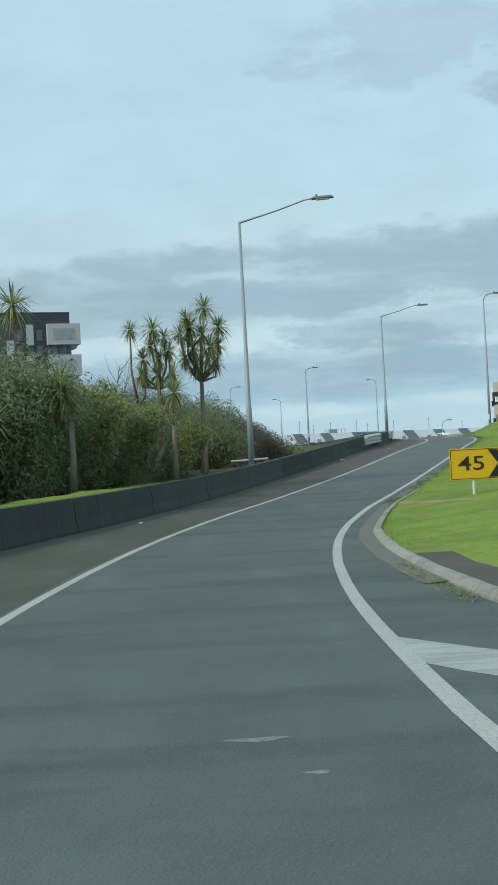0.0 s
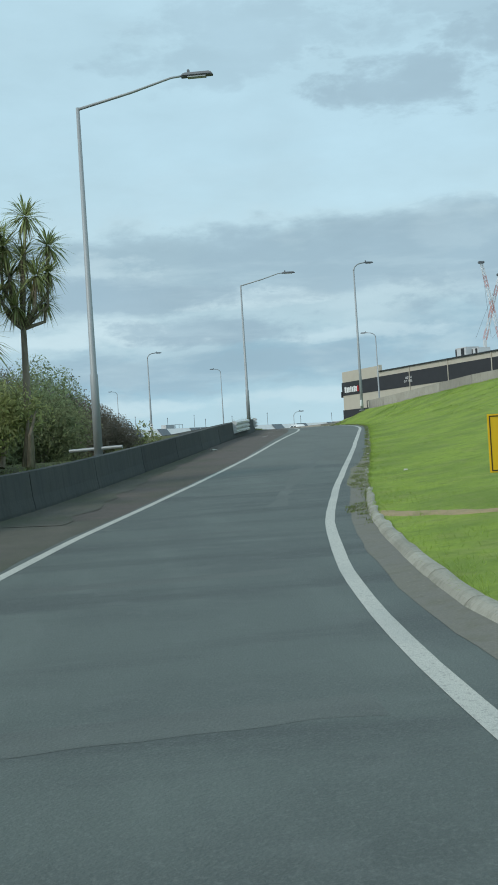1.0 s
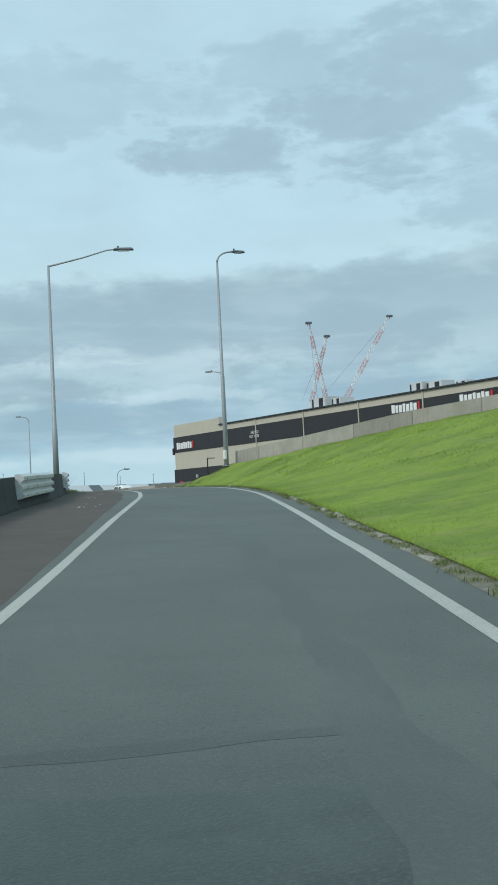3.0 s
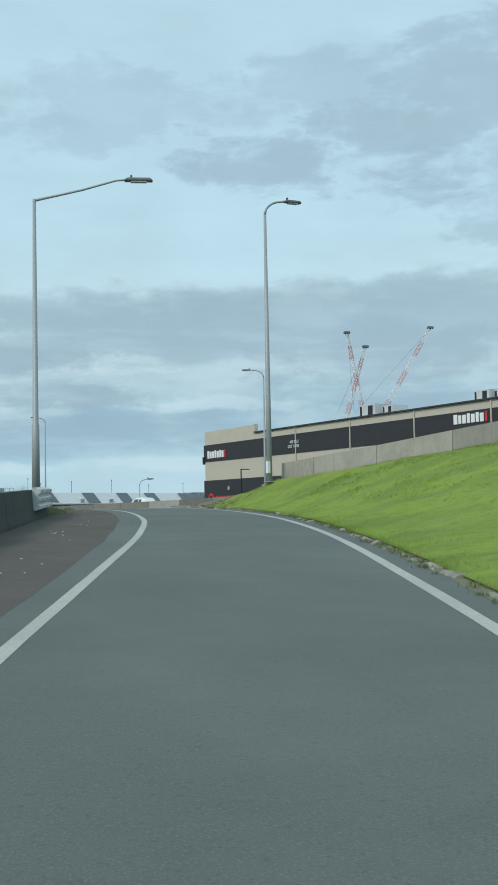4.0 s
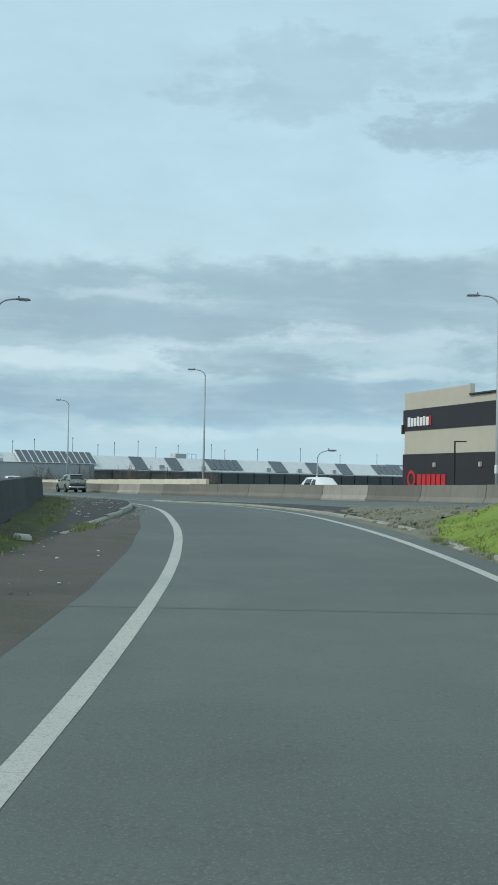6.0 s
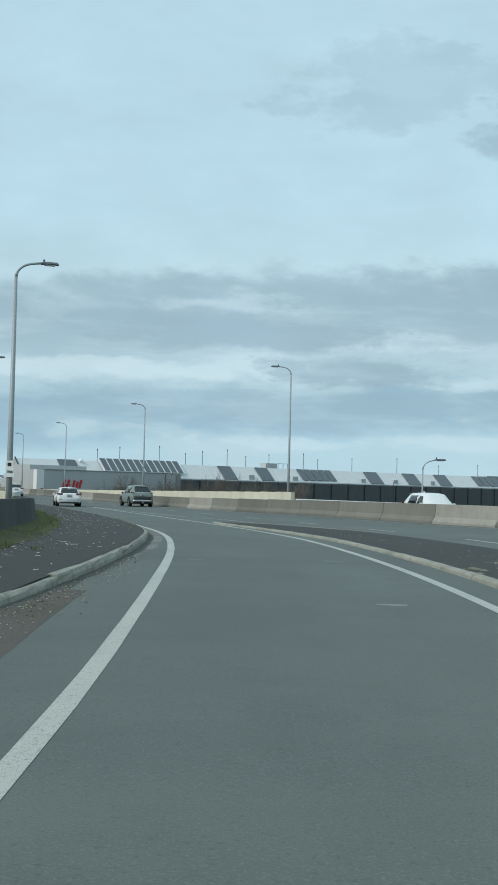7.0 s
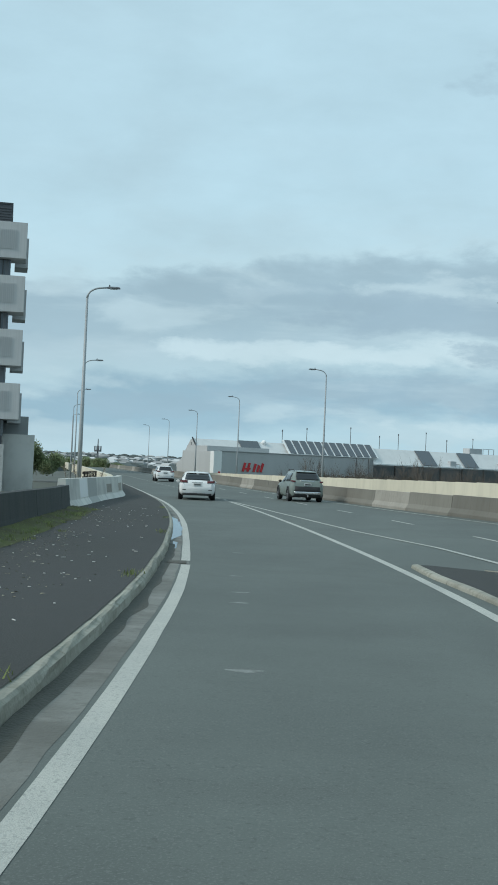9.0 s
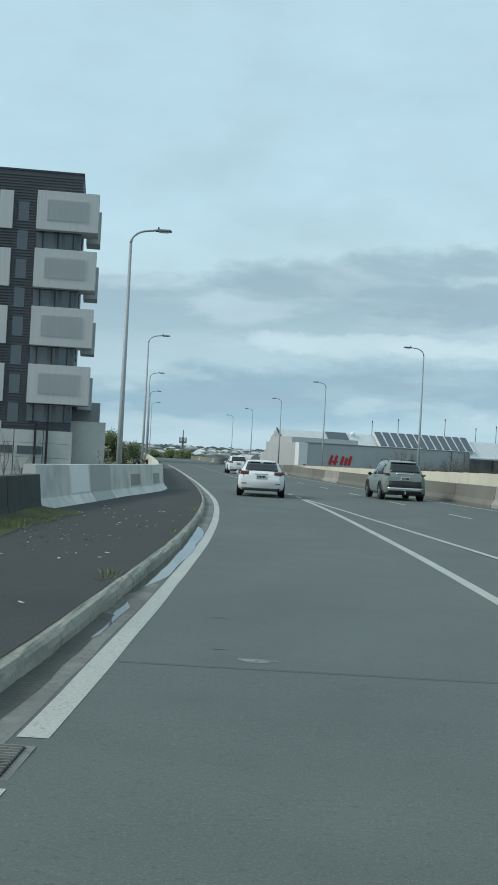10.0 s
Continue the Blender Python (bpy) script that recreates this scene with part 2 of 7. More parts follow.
CONCRETE_PALE = varied(material("pale_concrete", (0.60, 0.60, 0.56), 0.8, spots=[(0.7, 0.5, (0.36, 0.36, 0.34), 0.5, 0.62), ((4.0, 4.0, 0.6), 0.4, (0.26, 0.26, 0.24), 0.56, 0.75)], bump=0.2, bump_scale=30), 0.12)
CONCRETE_GREY = material("grey_patched_concrete", (0.40, 0.41, 0.39), 0.85, spots=[(0.7, 0.5, (0.30, 0.31, 0.29), 0.45, 0.65), ((4.0, 4.0, 0.6), 0.4, (0.22, 0.22, 0.2), 0.56, 0.75)], bump=0.2, bump_scale=30)
CONCRETE_DARK = varied(material("black_grimy_concrete", (0.05, 0.057, 0.057), 0.9, spots=[(0.7, 0.7, (0.064, 0.07, 0.064), 0.45, 0.7), ((6.0, 6.0, 0.5), 0.5, (0.02, 0.024, 0.022), 0.45, 0.7), (9.0, 0.3, (0.06, 0.068, 0.045), 0.58, 0.75)], bump=0.4, bump_scale=25), 0.25)
KERB = varied(material("kerb_concrete", (0.33, 0.325, 0.275), 0.88, spots=[(0.7, 0.7, (0.22, 0.215, 0.175), 0.45, 0.65), (4.0, 0.7, (0.17, 0.17, 0.13), 0.5, 0.68), (22.0, 0.5, (0.13, 0.13, 0.10), 0.54, 0.72)], bump=0.5, bump_scale=30), 0.09)
GUTTER = material("gutter_concrete", (0.19, 0.195, 0.178), 0.85, spots=[((0.5, 0.5, 0.5), 0.8, (0.105, 0.105, 0.092), 0.45, 0.62), (2.2, 0.6, (0.27, 0.272, 0.25), 0.54, 0.7), (9.0, 0.6, (0.10, 0.10, 0.085), 0.52, 0.7)], bump=0.5, bump_scale=30)
SILT = material("damp_gutter_silt", (0.062, 0.062, 0.05), 0.8, spots=[(1.1, 0.6, (0.1, 0.098, 0.082), 0.48, 0.68), (12.0, 0.6, (0.04, 0.042, 0.03), 0.5, 0.7)], bump=0.8, bump_scale=30)
APRON = material("old_gutter_apron", (0.15, 0.147, 0.128), 0.9, spots=[(0.9, 0.7, (0.15, 0.145, 0.11), 0.45, 0.65), (5.0, 0.7, (0.12, 0.12, 0.085), 0.5, 0.68), (20.0, 0.5, (0.24, 0.225, 0.19), 0.55, 0.72)], bump=0.6, bump_scale=25)
GRASS = material("grass_ground", (0.226, 0.308, 0.055), 0.95, spots=[(0.45, 0.85, (0.15, 0.215, 0.05), 0.42, 0.62), (1.3, 0.6, (0.25, 0.27, 0.10), 0.5, 0.7), (3.5, 0.6, (0.12, 0.175, 0.04), 0.5, 0.68), (9.0, 0.5, (0.11, 0.17, 0.03), 0.5, 0.75)], bump=0.8, bump_scale=14, spec=0.1)
BLADE = thin(islands(material("grass_blade", (0.34, 0.445, 0.09), 0.7, spots=[(0.45, 0.8, (0.25, 0.35, 0.08), 0.42, 0.6), (1.3, 0.6, (0.35, 0.37, 0.15), 0.5, 0.7)], spec=0.2), 0.15), 0.55)
WEED = islands(material("weed_blade", (0.24, 0.28, 0.11), 0.8, spots=[(0.8, 0.7, (0.2, 0.19, 0.09), 0.45, 0.65)], spec=0.15), 0.35)
DRY = islands(material("dry_grass_blade", (0.24, 0.225, 0.12), 0.8, spots=[(0.8, 0.7, (0.15, 0.165, 0.07), 0.45, 0.65)], spec=0.15), 0.35)
VERGE = material("rough_verge", (0.10, 0.115, 0.045), 0.95, spots=[(0.6, 0.8, (0.075, 0.068, 0.05), 0.42, 0.6), (5.0, 0.7, (0.15, 0.145, 0.10), 0.5, 0.7)], bump=0.9, bump_scale=20, spec=0.1)
RUBBLE = material("stony_verge", (0.16, 0.152, 0.11), 0.95, spots=[(0.8, 0.7, (0.14, 0.15, 0.075), 0.45, 0.62), (7.0, 0.7, (0.25, 0.245, 0.21), 0.5, 0.7)], bump=0.9, bump_scale=12)
EARTH = material("bare_earth", (0.33, 0.25, 0.14), 0.95, spots=[(3.0, 0.7, (0.20, 0.17, 0.08), 0.45, 0.65)], bump=0.8, bump_scale=18)
LAND = material("far_land", (0.085, 0.095, 0.078), 0.95, spots=[(0.02, 0.8, (0.11, 0.112, 0.105), 0.4, 0.65), (0.15, 0.5, (0.07, 0.09, 0.05), 0.5, 0.7)])
GALV = material("galvanised_steel", (0.33, 0.36, 0.375), 0.55, 0.2, spots=[(3.0, 0.5, (0.33, 0.345, 0.35), 0.45, 0.7)], bump=0.05)
LAMP_GREY = material("lamp_housing", (0.16, 0.17, 0.18), 0.45, 0.4)
LENS_GLASS = material("lamp_lens", (0.42, 0.45, 0.46), 0.2)
RAIL = material("guard_rail_steel", (0.60, 0.62, 0.62), 0.45, 0.3, spots=[(4.0, 0.5, (0.36, 0.36, 0.34), 0.45, 0.7)])
SIGN_YELLOW = material("sign_yellow", (0.80, 0.47, 0.008), 0.45, spots=[(2.0, 0.15, (0.66, 0.38, 0.01), 0.45, 0.7)])
BLACK = material("matt_black", (0.012, 0.012, 0.013), 0.5)
SIGN_TEXT = material("sign_brown_black", (0.045, 0.018, 0.008), 0.5)
WHITE = material("white_paint", (0.78, 0.79, 0.78), 0.5, spots=[(3.0, 0.2, (0.62, 0.63, 0.62), 0.45, 0.7)])
RED = material("red_paint", (0.55, 0.025, 0.03), 0.5)


# ---- plan: lines that the road follows ----
class Track:
    """A smooth line through points (x, y, z); at(s, side, up) is a place s metres along it, side metres to its right."""

    def __init__(self, points):
        p = np.array(points, float)
        s = np.r_[0, np.cumsum(np.hypot(*np.diff(p[:, :2], axis=0).T))]
        self.s = np.arange(0, s[-1], 1.0)
        i = np.clip(np.searchsorted(s, self.s) - 1, 0, len(s) - 2)
        h = (s[i + 1] - s[i])[:, None]
        t = (self.s - s[i])[:, None] / h
        m = np.gradient(p, s, axis=0)
        self.p = (2 * t**3 - 3 * t**2 + 1) * p[i] + (t**3 - 2 * t**2 + t) * h * m[i] + (3 * t**2 - 2 * t**3) * p[i + 1] + (t**3 - t**2) * h * m[i + 1]
        way = np.gradient(self.p[:, :2], axis=0)
        way /= np.linalg.norm(way, axis=1, keepdims=True)
        self.n = np.stack([way[:, 1], -way[:, 0]], -1)

    def at(self, s, side=0.0, up=0.0):
        x, y, z = (float(np.interp(s, self.s, self.p[:, k])) for k in range(3))
        nx, ny = (float(np.interp(s, self.s, self.n[:, k])) for k in range(2))
        return Vector((x + side * nx, y + side * ny, z + up))

    def right(self, s):
        return Vector((*(float(np.interp(s, self.s, self.n[:, k])) for k in range(2)), 0)).normalized()

    def turn(self, s):
        """The heading, degrees to the left from +y."""
        r = self.right(s)
        return math.degrees(math.atan2(r.y, r.x))

    def near(self, x, y):
        d = np.hypot(self.p[:, 0] - x, self.p[:, 1] - y)
        return float(self.s[int(np.argmin(d))])


RAMP = Track([(0.3, -12, 0.312), (0, 0, 0.0314), (-0.47, 7.64, -0.173), (-0.54, 15.34, -0.267), (-0.06, 23.01, -0.267), (0.97, 30.34, -0.181), (2.33, 37.8, -0.0545), (7.97, 60.61, 0.886), (9.84, 68.2, 1.23), (11.6, 75.64, 1.52), (13.2, 83.07, 1.75), (14.49, 90.61, 1.96), (16.62, 112.91, 2.35), (16.64, 120.29, 2.39), (16.46, 127.51, 2.34), (16.01, 134.66, 2.27), (15.23, 141.68, 2.17), (14.23, 148.66, 2.07), (11.3, 163.2, 1.92), (6.4, 183, 1.79), (0.8, 202, 1.74), (-8, 230, 1.72), (-20.8, 270, 1.7), (-34.5, 312, 1.67), (-50, 360, 1.64), (-82, 460, 1.62)])
MWAY = Track([(47.5, 20, 5.7), (44.8, 40, 5.6), (41.8, 60, 5.2), (38.4, 82, 4.25), (34.4, 107, 3.03), (30.2, 130, 2.33), (24.4, 158, 2.03), (11.4, 202.8, 1.78), (-4, 250, 1.75), (-20.3, 300, 1.71), (-36, 348, 1.68), (-68, 445, 1.63)])


def table(*pairs):
    xs, ys = zip(*pairs)
    return lambda s: float(np.interp(s, xs, ys))


LEFT_LINE = table((0, -2.31), (15, -2.37), (21, -2.35), (27, -2.33), (33, -2.3), (39, -2.24), (45, -2.13), (51, -1.94), (57, -1.79), (63, -1.7), (69, -1.64), (75, -1.62), (81, -1.58), (87, -1.5), (93, -1.39), (99, -1.25), (105, -1.06), (111, -1.01), (117, -0.998), (123, -1.04), (129, -1.07), (135, -1.04), (141, -1), (147, -0.949), (153, -0.914), (159, -0.94), (165, -0.944), (171, -0.898), (177, -0.801), (183, -0.695), (189, -0.604), (195, -0.525), (201, -0.46), (207, -0.426), (255, -0.211), (300, -0.211))
RIGHT_LINE = table((-10, 1.43), (15, 1.43), (21, 1.5), (27, 1.53), (33, 1.54), (39, 1.56), (45, 1.68), (51, 1.9), (57, 2.02), (63, 2.04), (69, 2.03), (75, 2.04), (81, 2.09), (87, 2.16), (93, 2.31), (99, 2.47), (105, 2.62), (111, 2.68), (117, 2.65), (123, 2.61), (129, 2.57), (135, 2.54), (141, 2.53), (147, 2.52), (153, 2.53), (159, 2.56), (165, 2.57), (171, 2.62), (177, 2.67), (183, 2.72), (189, 2.79), (195, 2.9), (201, 3.02), (207, 3.13), (215, 3.24))
MERGE_LINE = table((160, 5), (174, 4.72), (181, 4.07), (194, 3.58), (207, 3.25), (215, 3.24))
WALL_LEFT = table((0, -7.5), (30, -5.6), (41, -4.55), (52, -4.2), (90, -4.2), (105, -3.98), (112, -3.84), (121, -3.8), (140, -4.35), (165, -4.55), (175, -4.4), (181, -4.22), (187, -4.16))
KERB_RIGHT = table((18, 4.46), (21, 3.39), (23.7, 2.9), (28.4, 2.58), (31.5, 2.36), (36, 2.16), (42, 2.21), (46, 2.3), (52, 2.53), (60, 2.63))
GRASS_EDGE = table((24, 3.13), (28.4, 2.73), (31.5, 2.51), (36, 2.3), (42, 2.35), (46, 2.44), (52, 2.68), (60, 2.76), (75, 2.66), (86, 2.67), (95, 2.86), (108, 3.24), (118, 3.35), (128, 3.29), (135, 3.28))
KERB_LEFT = table((112, -3.26), (118, -3.08), (122, -2.92), (125.7, -2.68), (128.8, -2.42), (131.5, -2.14), (135, -1.88), (141, -1.62), (147, -1.42), (151, -1.36), (156, -1.34), (160, -1.34), (166, -1.32), (170, -1.24), (173, -1.2), (178, -1.09), (185, -0.99), (196, -0.85), (215, -0.7), (260, -0.5))


def solid(name, verts, faces, mat, parent=None, smooth=False):
    me = bpy.data.meshes.new(name)
    me.from_pydata([tuple(v) for v in verts], [], faces)
    me.materials.append(mat)
    if smooth:
        me.polygons.foreach_set("use_smooth", [True] * len(me.polygons))
    me.update()
    ob = new(name, me)
    if parent:
        ob.parent = parent
    return ob


def part(name, bm, mat, parent=None, label="", smooth=False):
    """Links a bmesh as one mesh object under a thing or under a part."""
    bmesh.ops.recalc_face_normals(bm, faces=bm.faces)
    me = bpy.data.meshes.new(name)
    bm.to_mesh(me)
    bm.free()
    me.materials.append(mat)
    if smooth:
        me.polygons.foreach_set("use_smooth", [True] * len(me.polygons))
    ob = new(name, me)
    if parent:
        ob.parent = parent
    if label:
        ob["label"] = label
    return ob


def thing(name, m, label, category, group="", kind=""):
    """An empty at a thing's base, to hold its parts."""
    ob = new(name)
    ob.matrix_world = m
    return tagged(ob, label, category, group, kind)


def box(bm, size, centre, turn=0.0, bevel=0.0, taper=1.0):
    """A box, turned about z (degrees), with bevelled edges and a top scaled by taper."""
    made = bmesh.ops.create_cube(bm, size=1.0)["verts"]
    for v in made:
        k = taper if v.co.z > 0 else 1.0
        v.co = Vector((v.co.x * size[0] * k, v.co.y * size[1] * k, v.co.z * size[2]))
    if bevel:
        edges = list({e for v in made for e in v.link_edges})
        made = list({v for f in bmesh.ops.bevel(bm, geom=edges, offset=bevel, segments=2, affect="EDGES")["faces"] for v in f.verts} | set(v for v in made if v.is_valid))
    bmesh.ops.transform(bm, matrix=pose(*centre, 0, 0, turn), verts=made)
    return bm


def boxed(size, centre, turn=0.0, bevel=0.0, taper=1.0):
    return box(bmesh.new(), size, centre, turn, bevel, taper)


def tube(bm, points, radii, sides=10, cap=True):
    """A round tube through points with a radius at each."""
    pts = [Vector(p) for p in points]
    rings = []
    side = None
    for i, p in enumerate(pts):
        way = (pts[min(i + 1, len(pts) - 1)] - pts[max(i - 1, 0)]).normalized()
        if side is None:
            side = way.orthogonal().normalized()
        side = (side - way * side.dot(way)).normalized()
        up = way.cross(side)
        rings.append([bm.verts.new(p + radii[i] * (math.cos(a) * side + math.sin(a) * up)) for a in (2 * math.pi * k / sides for k in range(sides))])
    for a, b in zip(rings, rings[1:]):
        for k in range(sides):
            bm.faces.new((a[k], a[(k + 1) % sides], b[(k + 1) % sides], b[k]))
    if cap:
        bm.faces.new(rings[0][::-1]), bm.faces.new(rings[-1])
    return bm


def tubed(points, radii, sides=10):
    return tube(bmesh.new(), points, radii, sides)


def strip(name, track, s0, s1, left, right, up, mat, step=1.5, columns=3, parent=None, wobble=0.0):
    """A sheet along a track between two side lines; up is a height or a function of (s, share across)."""
    n = max(2, int((s1 - s0) / step) + 1)
    verts, faces = [], []
    for i in range(n):
        s = s0 + (s1 - s0) * i / (n - 1)
        a, b = (f(s) if callable(f) else f for f in (left, right))
        for k in range(columns):
            u = k / (columns - 1)
            w = wobble * noise.noise(Vector((s * 0.9, k * 7.3, 2.2))) if wobble and k in (0, columns - 1) else 0
            verts.append(track.at(s, a + (b - a) * u + w, up(s, u) if callable(up) else up))
    for i in range(n - 1):
        for k in range(columns - 1):
            j = i * columns + k
            faces.append((j, j + 1, j + columns + 1, j + columns))
    return solid(name, verts, faces, mat, parent, True)


def sweep(name, track, s0, s1, side, profile, mat, step=1.0, parent=None, flip=1, base=0.0, closed=True, lump=0.0):
    """A profile of (out, up) pairs swept along a line beside a track, with end caps."""
    n = max(2, int(round((s1 - s0) / step)) + 1)
    verts, faces, m = [], [], len(profile)
    for i in range(n):
        s = s0 + (s1 - s0) * i / (n - 1)
        b = side(s) if callable(side) else side
        for j, (out, up) in enumerate(profile):
            w = lump * noise.noise(Vector((s * 1.7, j * 3.1, 0.4)))
            verts.append(track.at(s, b + flip * (out + w), base + up + 0.6 * w))
    for i in range(n - 1):
        for k in range(m if closed else m - 1):
            a, b = i * m + k, i * m + (k + 1) % m
            faces.append((a, b, b + m, a + m) if flip > 0 else (a, a + m, b + m, b))
    if closed:
        faces.append(tuple(range(m - 1, -1, -1)) if flip > 0 else tuple(range(m)))
        e = (n - 1) * m
        faces.append(tuple(range(e, e + m)) if flip > 0 else tuple(range(e + m - 1, e - 1, -1)))
    return solid(name, verts, faces, mat, parent)


def structure(ob, label, category):
    return tagged(ob, label, category, kind="structure")


# ---- ground, roads ----
def make_ground():
    far = 4500.0
    xs = [-far, -1500, -500, -150, 0, 150, 500, 1500, far]
    ys = [-1500, -300, -50, 150, 500, 1200, 2500, far]
    verts = [(x, y, -2.2) for y in ys for x in xs]
    faces = [(j * 9 + i, j * 9 + i + 1, j * 9 + i + 10, j * 9 + i + 9) for j in range(len(ys) - 1) for i in range(8)]
    structure(solid("ground", verts, faces, LAND), "flat suburban land reaching to the horizon", "ground")


make_ground()


def mway_side(s):
    """How far the median wall lies to the right of the ramp's line."""
    p = RAMP.at(s)
    q = MWAY.at(MWAY.near(p.x, p.y))
    r = RAMP.right(s)
    return (q - p).dot(r)


SEAM = 62.5
MEDIAN = table(*[(s, mway_side(s)) for s in range(140, 440, 10)])

structure(strip("road_ramp_lower", RAMP, 0.5, SEAM, lambda s: LEFT_LINE(s) - 1.3, lambda s: RIGHT_LINE(s) + (0.9 if s < 60 else 0.62), 0.0, ASPHALT_LOWER, step=1.0, columns=5), "dark patchy asphalt on the climbing ramp", "road")
structure(strip("road_ramp", RAMP, SEAM, 141.0, lambda s: LEFT_LINE(s) - 1.3 if s < 125 else KERB_LEFT(s) - 0.08, lambda s: RIGHT_LINE(s) + (0.9 if s < 60 else 0.62), 0.0, ASPHALT, step=1.0, columns=5), "dark grey asphalt on-ramp with worn wheel tracks", "road")
TILT = table((141, 0.24), (165, 0.2), (180, 0.2), (195, 0.12), (210, 0.04), (235, 0.0))


def lane_up(s, side):
    """How far the motorway lanes lie above the ramp's lane: they lean down towards it."""
    inner = RIGHT_LINE(min(s, 215)) + 1.2
    return TILT(s) * max(0.0, min(1.0, (side - inner) / max(1.0, MEDIAN(s) - inner)))


structure(strip("road_motorway", RAMP, 141, 430, lambda s: KERB_LEFT(s) - 0.08, lambda s: MEDIAN(s) + 0.1, lambda s, u: lane_up(s, KERB_LEFT(s) - 0.08 + u * (MEDIAN(s) + 0.18 - KERB_LEFT(s))), ASPHALT, step=1.0, columns=16), "grey asphalt motorway lanes beside a concrete median wall", "road")
structure(strip("road_motorway_upper", MWAY, 1, 114, table((80, -11.9), (86, -11.0), (90, -8.2), (95, -6.9), (110, -6.2), (120, -6.2)), 0.1, -0.02, MOTORWAY, step=2.5, columns=4), "grey asphalt motorway lanes coming down a slope", "road")
structure(strip("road_opposite", MWAY, 1, 420, 0.35, 10.9, -0.01, MOTORWAY, step=3, columns=4), "opposite motorway carriageway behind the median wall", "road")
MOSSY = material("mossy_shoulder_seal", (0.082, 0.08, 0.062), 0.9, spots=[(0.25, 0.75, (0.055, 0.066, 0.036), 0.44, 0.6), ((1.2, 0.35, 0.5), 0.6, (0.11, 0.10, 0.085), 0.5, 0.66), (2.5, 0.5, (0.055, 0.053, 0.045), 0.52, 0.72), (30.0, 0.6, (0.13, 0.12, 0.10), 0.52, 0.8)], bump=0.7, bump_scale=40)
structure(strip("shoulder_seal_lower", RAMP, 0.5, 48, lambda s: WALL_LEFT(s) - 0.05, lambda s: LEFT_LINE(s) - 0.14, lambda s, u: 0.0015 + 0.045 * (1 - u), MOSSY, columns=6, wobble=0.05), "olive brown mossy shoulder along the dark barrier", "shoulder")
MOSS_WIDE = table((46, 1.5), (52, 1.15), (60, 0.75), (70, 0.4), (76, 0.15))
structure(strip("moss_band", RAMP, 47.2, 76, lambda s: WALL_LEFT(s) - 0.04, lambda s: WALL_LEFT(s) + MOSS_WIDE(s) + 0.22 * noise.noise(Vector((s * 0.5, 6.0, 0.0))), lambda s, u: 0.007 + 0.045 * (1 - u * MOSS_WIDE(s) / (LEFT_LINE(s) - WALL_LEFT(s))), MOSSY, step=0.5, columns=5, wobble=0.2), "band of moss and silt along the barrier foot", "moss")
structure(strip("shoulder_seal", RAMP, 48, 132, lambda s: WALL_LEFT(s) - 0.05, lambda s: LEFT_LINE(s) - (0.14 if s < 70 else 0.14 + 0.52 * min(1, (s - 70) / 33)), lambda s, u: 0.0015 + 0.045 * (1 - u), SHOULDER, columns=6, wobble=0.05), "reddish brown dusty sealed shoulder along the dark barrier", "shoulder")
structure(strip("side_road", RAMP, 0.5, 33, lambda s: RIGHT_LINE(s) + 0.85, 16.0, -0.002, ASPHALT_LOWER, columns=6), "old asphalt of the road that branches off beside the kerb", "road")


def line(name, track, s0, s1, side, width, label, up=0.003, step=1.0):
    return structure(strip(name, track, s0, s1, lambda s: (side(s) if callable(side) else side) - width / 2, lambda s: (side(s) if callable(side) else side) + width / 2, up, PAINT, step=step, columns=3, wobble=0.008), label, "road marking")


line("line_left", RAMP, 2, 166.75, lambda s: LEFT_LINE(s) + 0.012, 0.14, "worn white painted edge line on asphalt")
line("line_left_far", RAMP, 167.6, 300, LEFT_LINE, 0.15, "worn white painted edge line on asphalt")
line("line_right", RAMP, 2, 207, RIGHT_LINE, 0.15, "wide white painted edge line on asphalt")
line("line_merge", RAMP, 163, 207, MERGE_LINE, 0.13, "white painted line narrowing to the merge point", up=lambda s, u: 0.006 + lane_up(s, MERGE_LINE(s) + 0.1))
line("line_median", RAMP, 145, 400, lambda s: MEDIAN(s) - 0.85, 0.13, "white painted edge line beside the median wall", step=1.0, up=lambda s, u: 0.005 + lane_up(s, MEDIAN(s) - 0.85))
line("line_opposite", MWAY, 120, 400, 1.0, 0.13, "white painted edge line of the opposite carriageway", step=3)


def cross_strip(name, side0, side1, near, far, mat, label, category, up=0.0022, n=14, columns=5):
    """A sheet across the road between two lines s(side)."""
    verts = []
    for i in range(n):
        side = side0 + (side1 - side0) * i / (n - 1)
        for k in range(columns):
            verts.append(RAMP.at(near(side) + (far(side) - near(side)) * k / (columns - 1), side, up))
    faces = [(i * columns + k, i * columns + k + 1, (i + 1) * columns + k + 1, (i + 1) * columns + k) for i in range(n - 1) for k in range(columns - 1)]
    return structure(solid(name, verts, [f[::-1] for f in faces], mat), label, category)


GORE_PAINT = material("brushed_gore_paint", (0.40, 0.42, 0.38), 0.7, spots=[((2.0, 14.0, 4.0), 0.7, (0.24, 0.255, 0.24), 0.46, 0.6), (1.2, 0.6, (0.46, 0.47, 0.43), 0.5, 0.66), (40.0, 0.5, (0.2, 0.21, 0.2), 0.5, 0.75)])
cross_strip("line_gore", 1.5, 5.2, table((1.5, 20.95), (1.62, 20.65), (1.93, 20.1), (5.2, 15.5)), table((1.5, 22.35), (1.62, 22.15), (2.21, 21.2), (5.2, 17.2)), GORE_PAINT, "broad brushed white gore stripe where the roads part", "road marking")


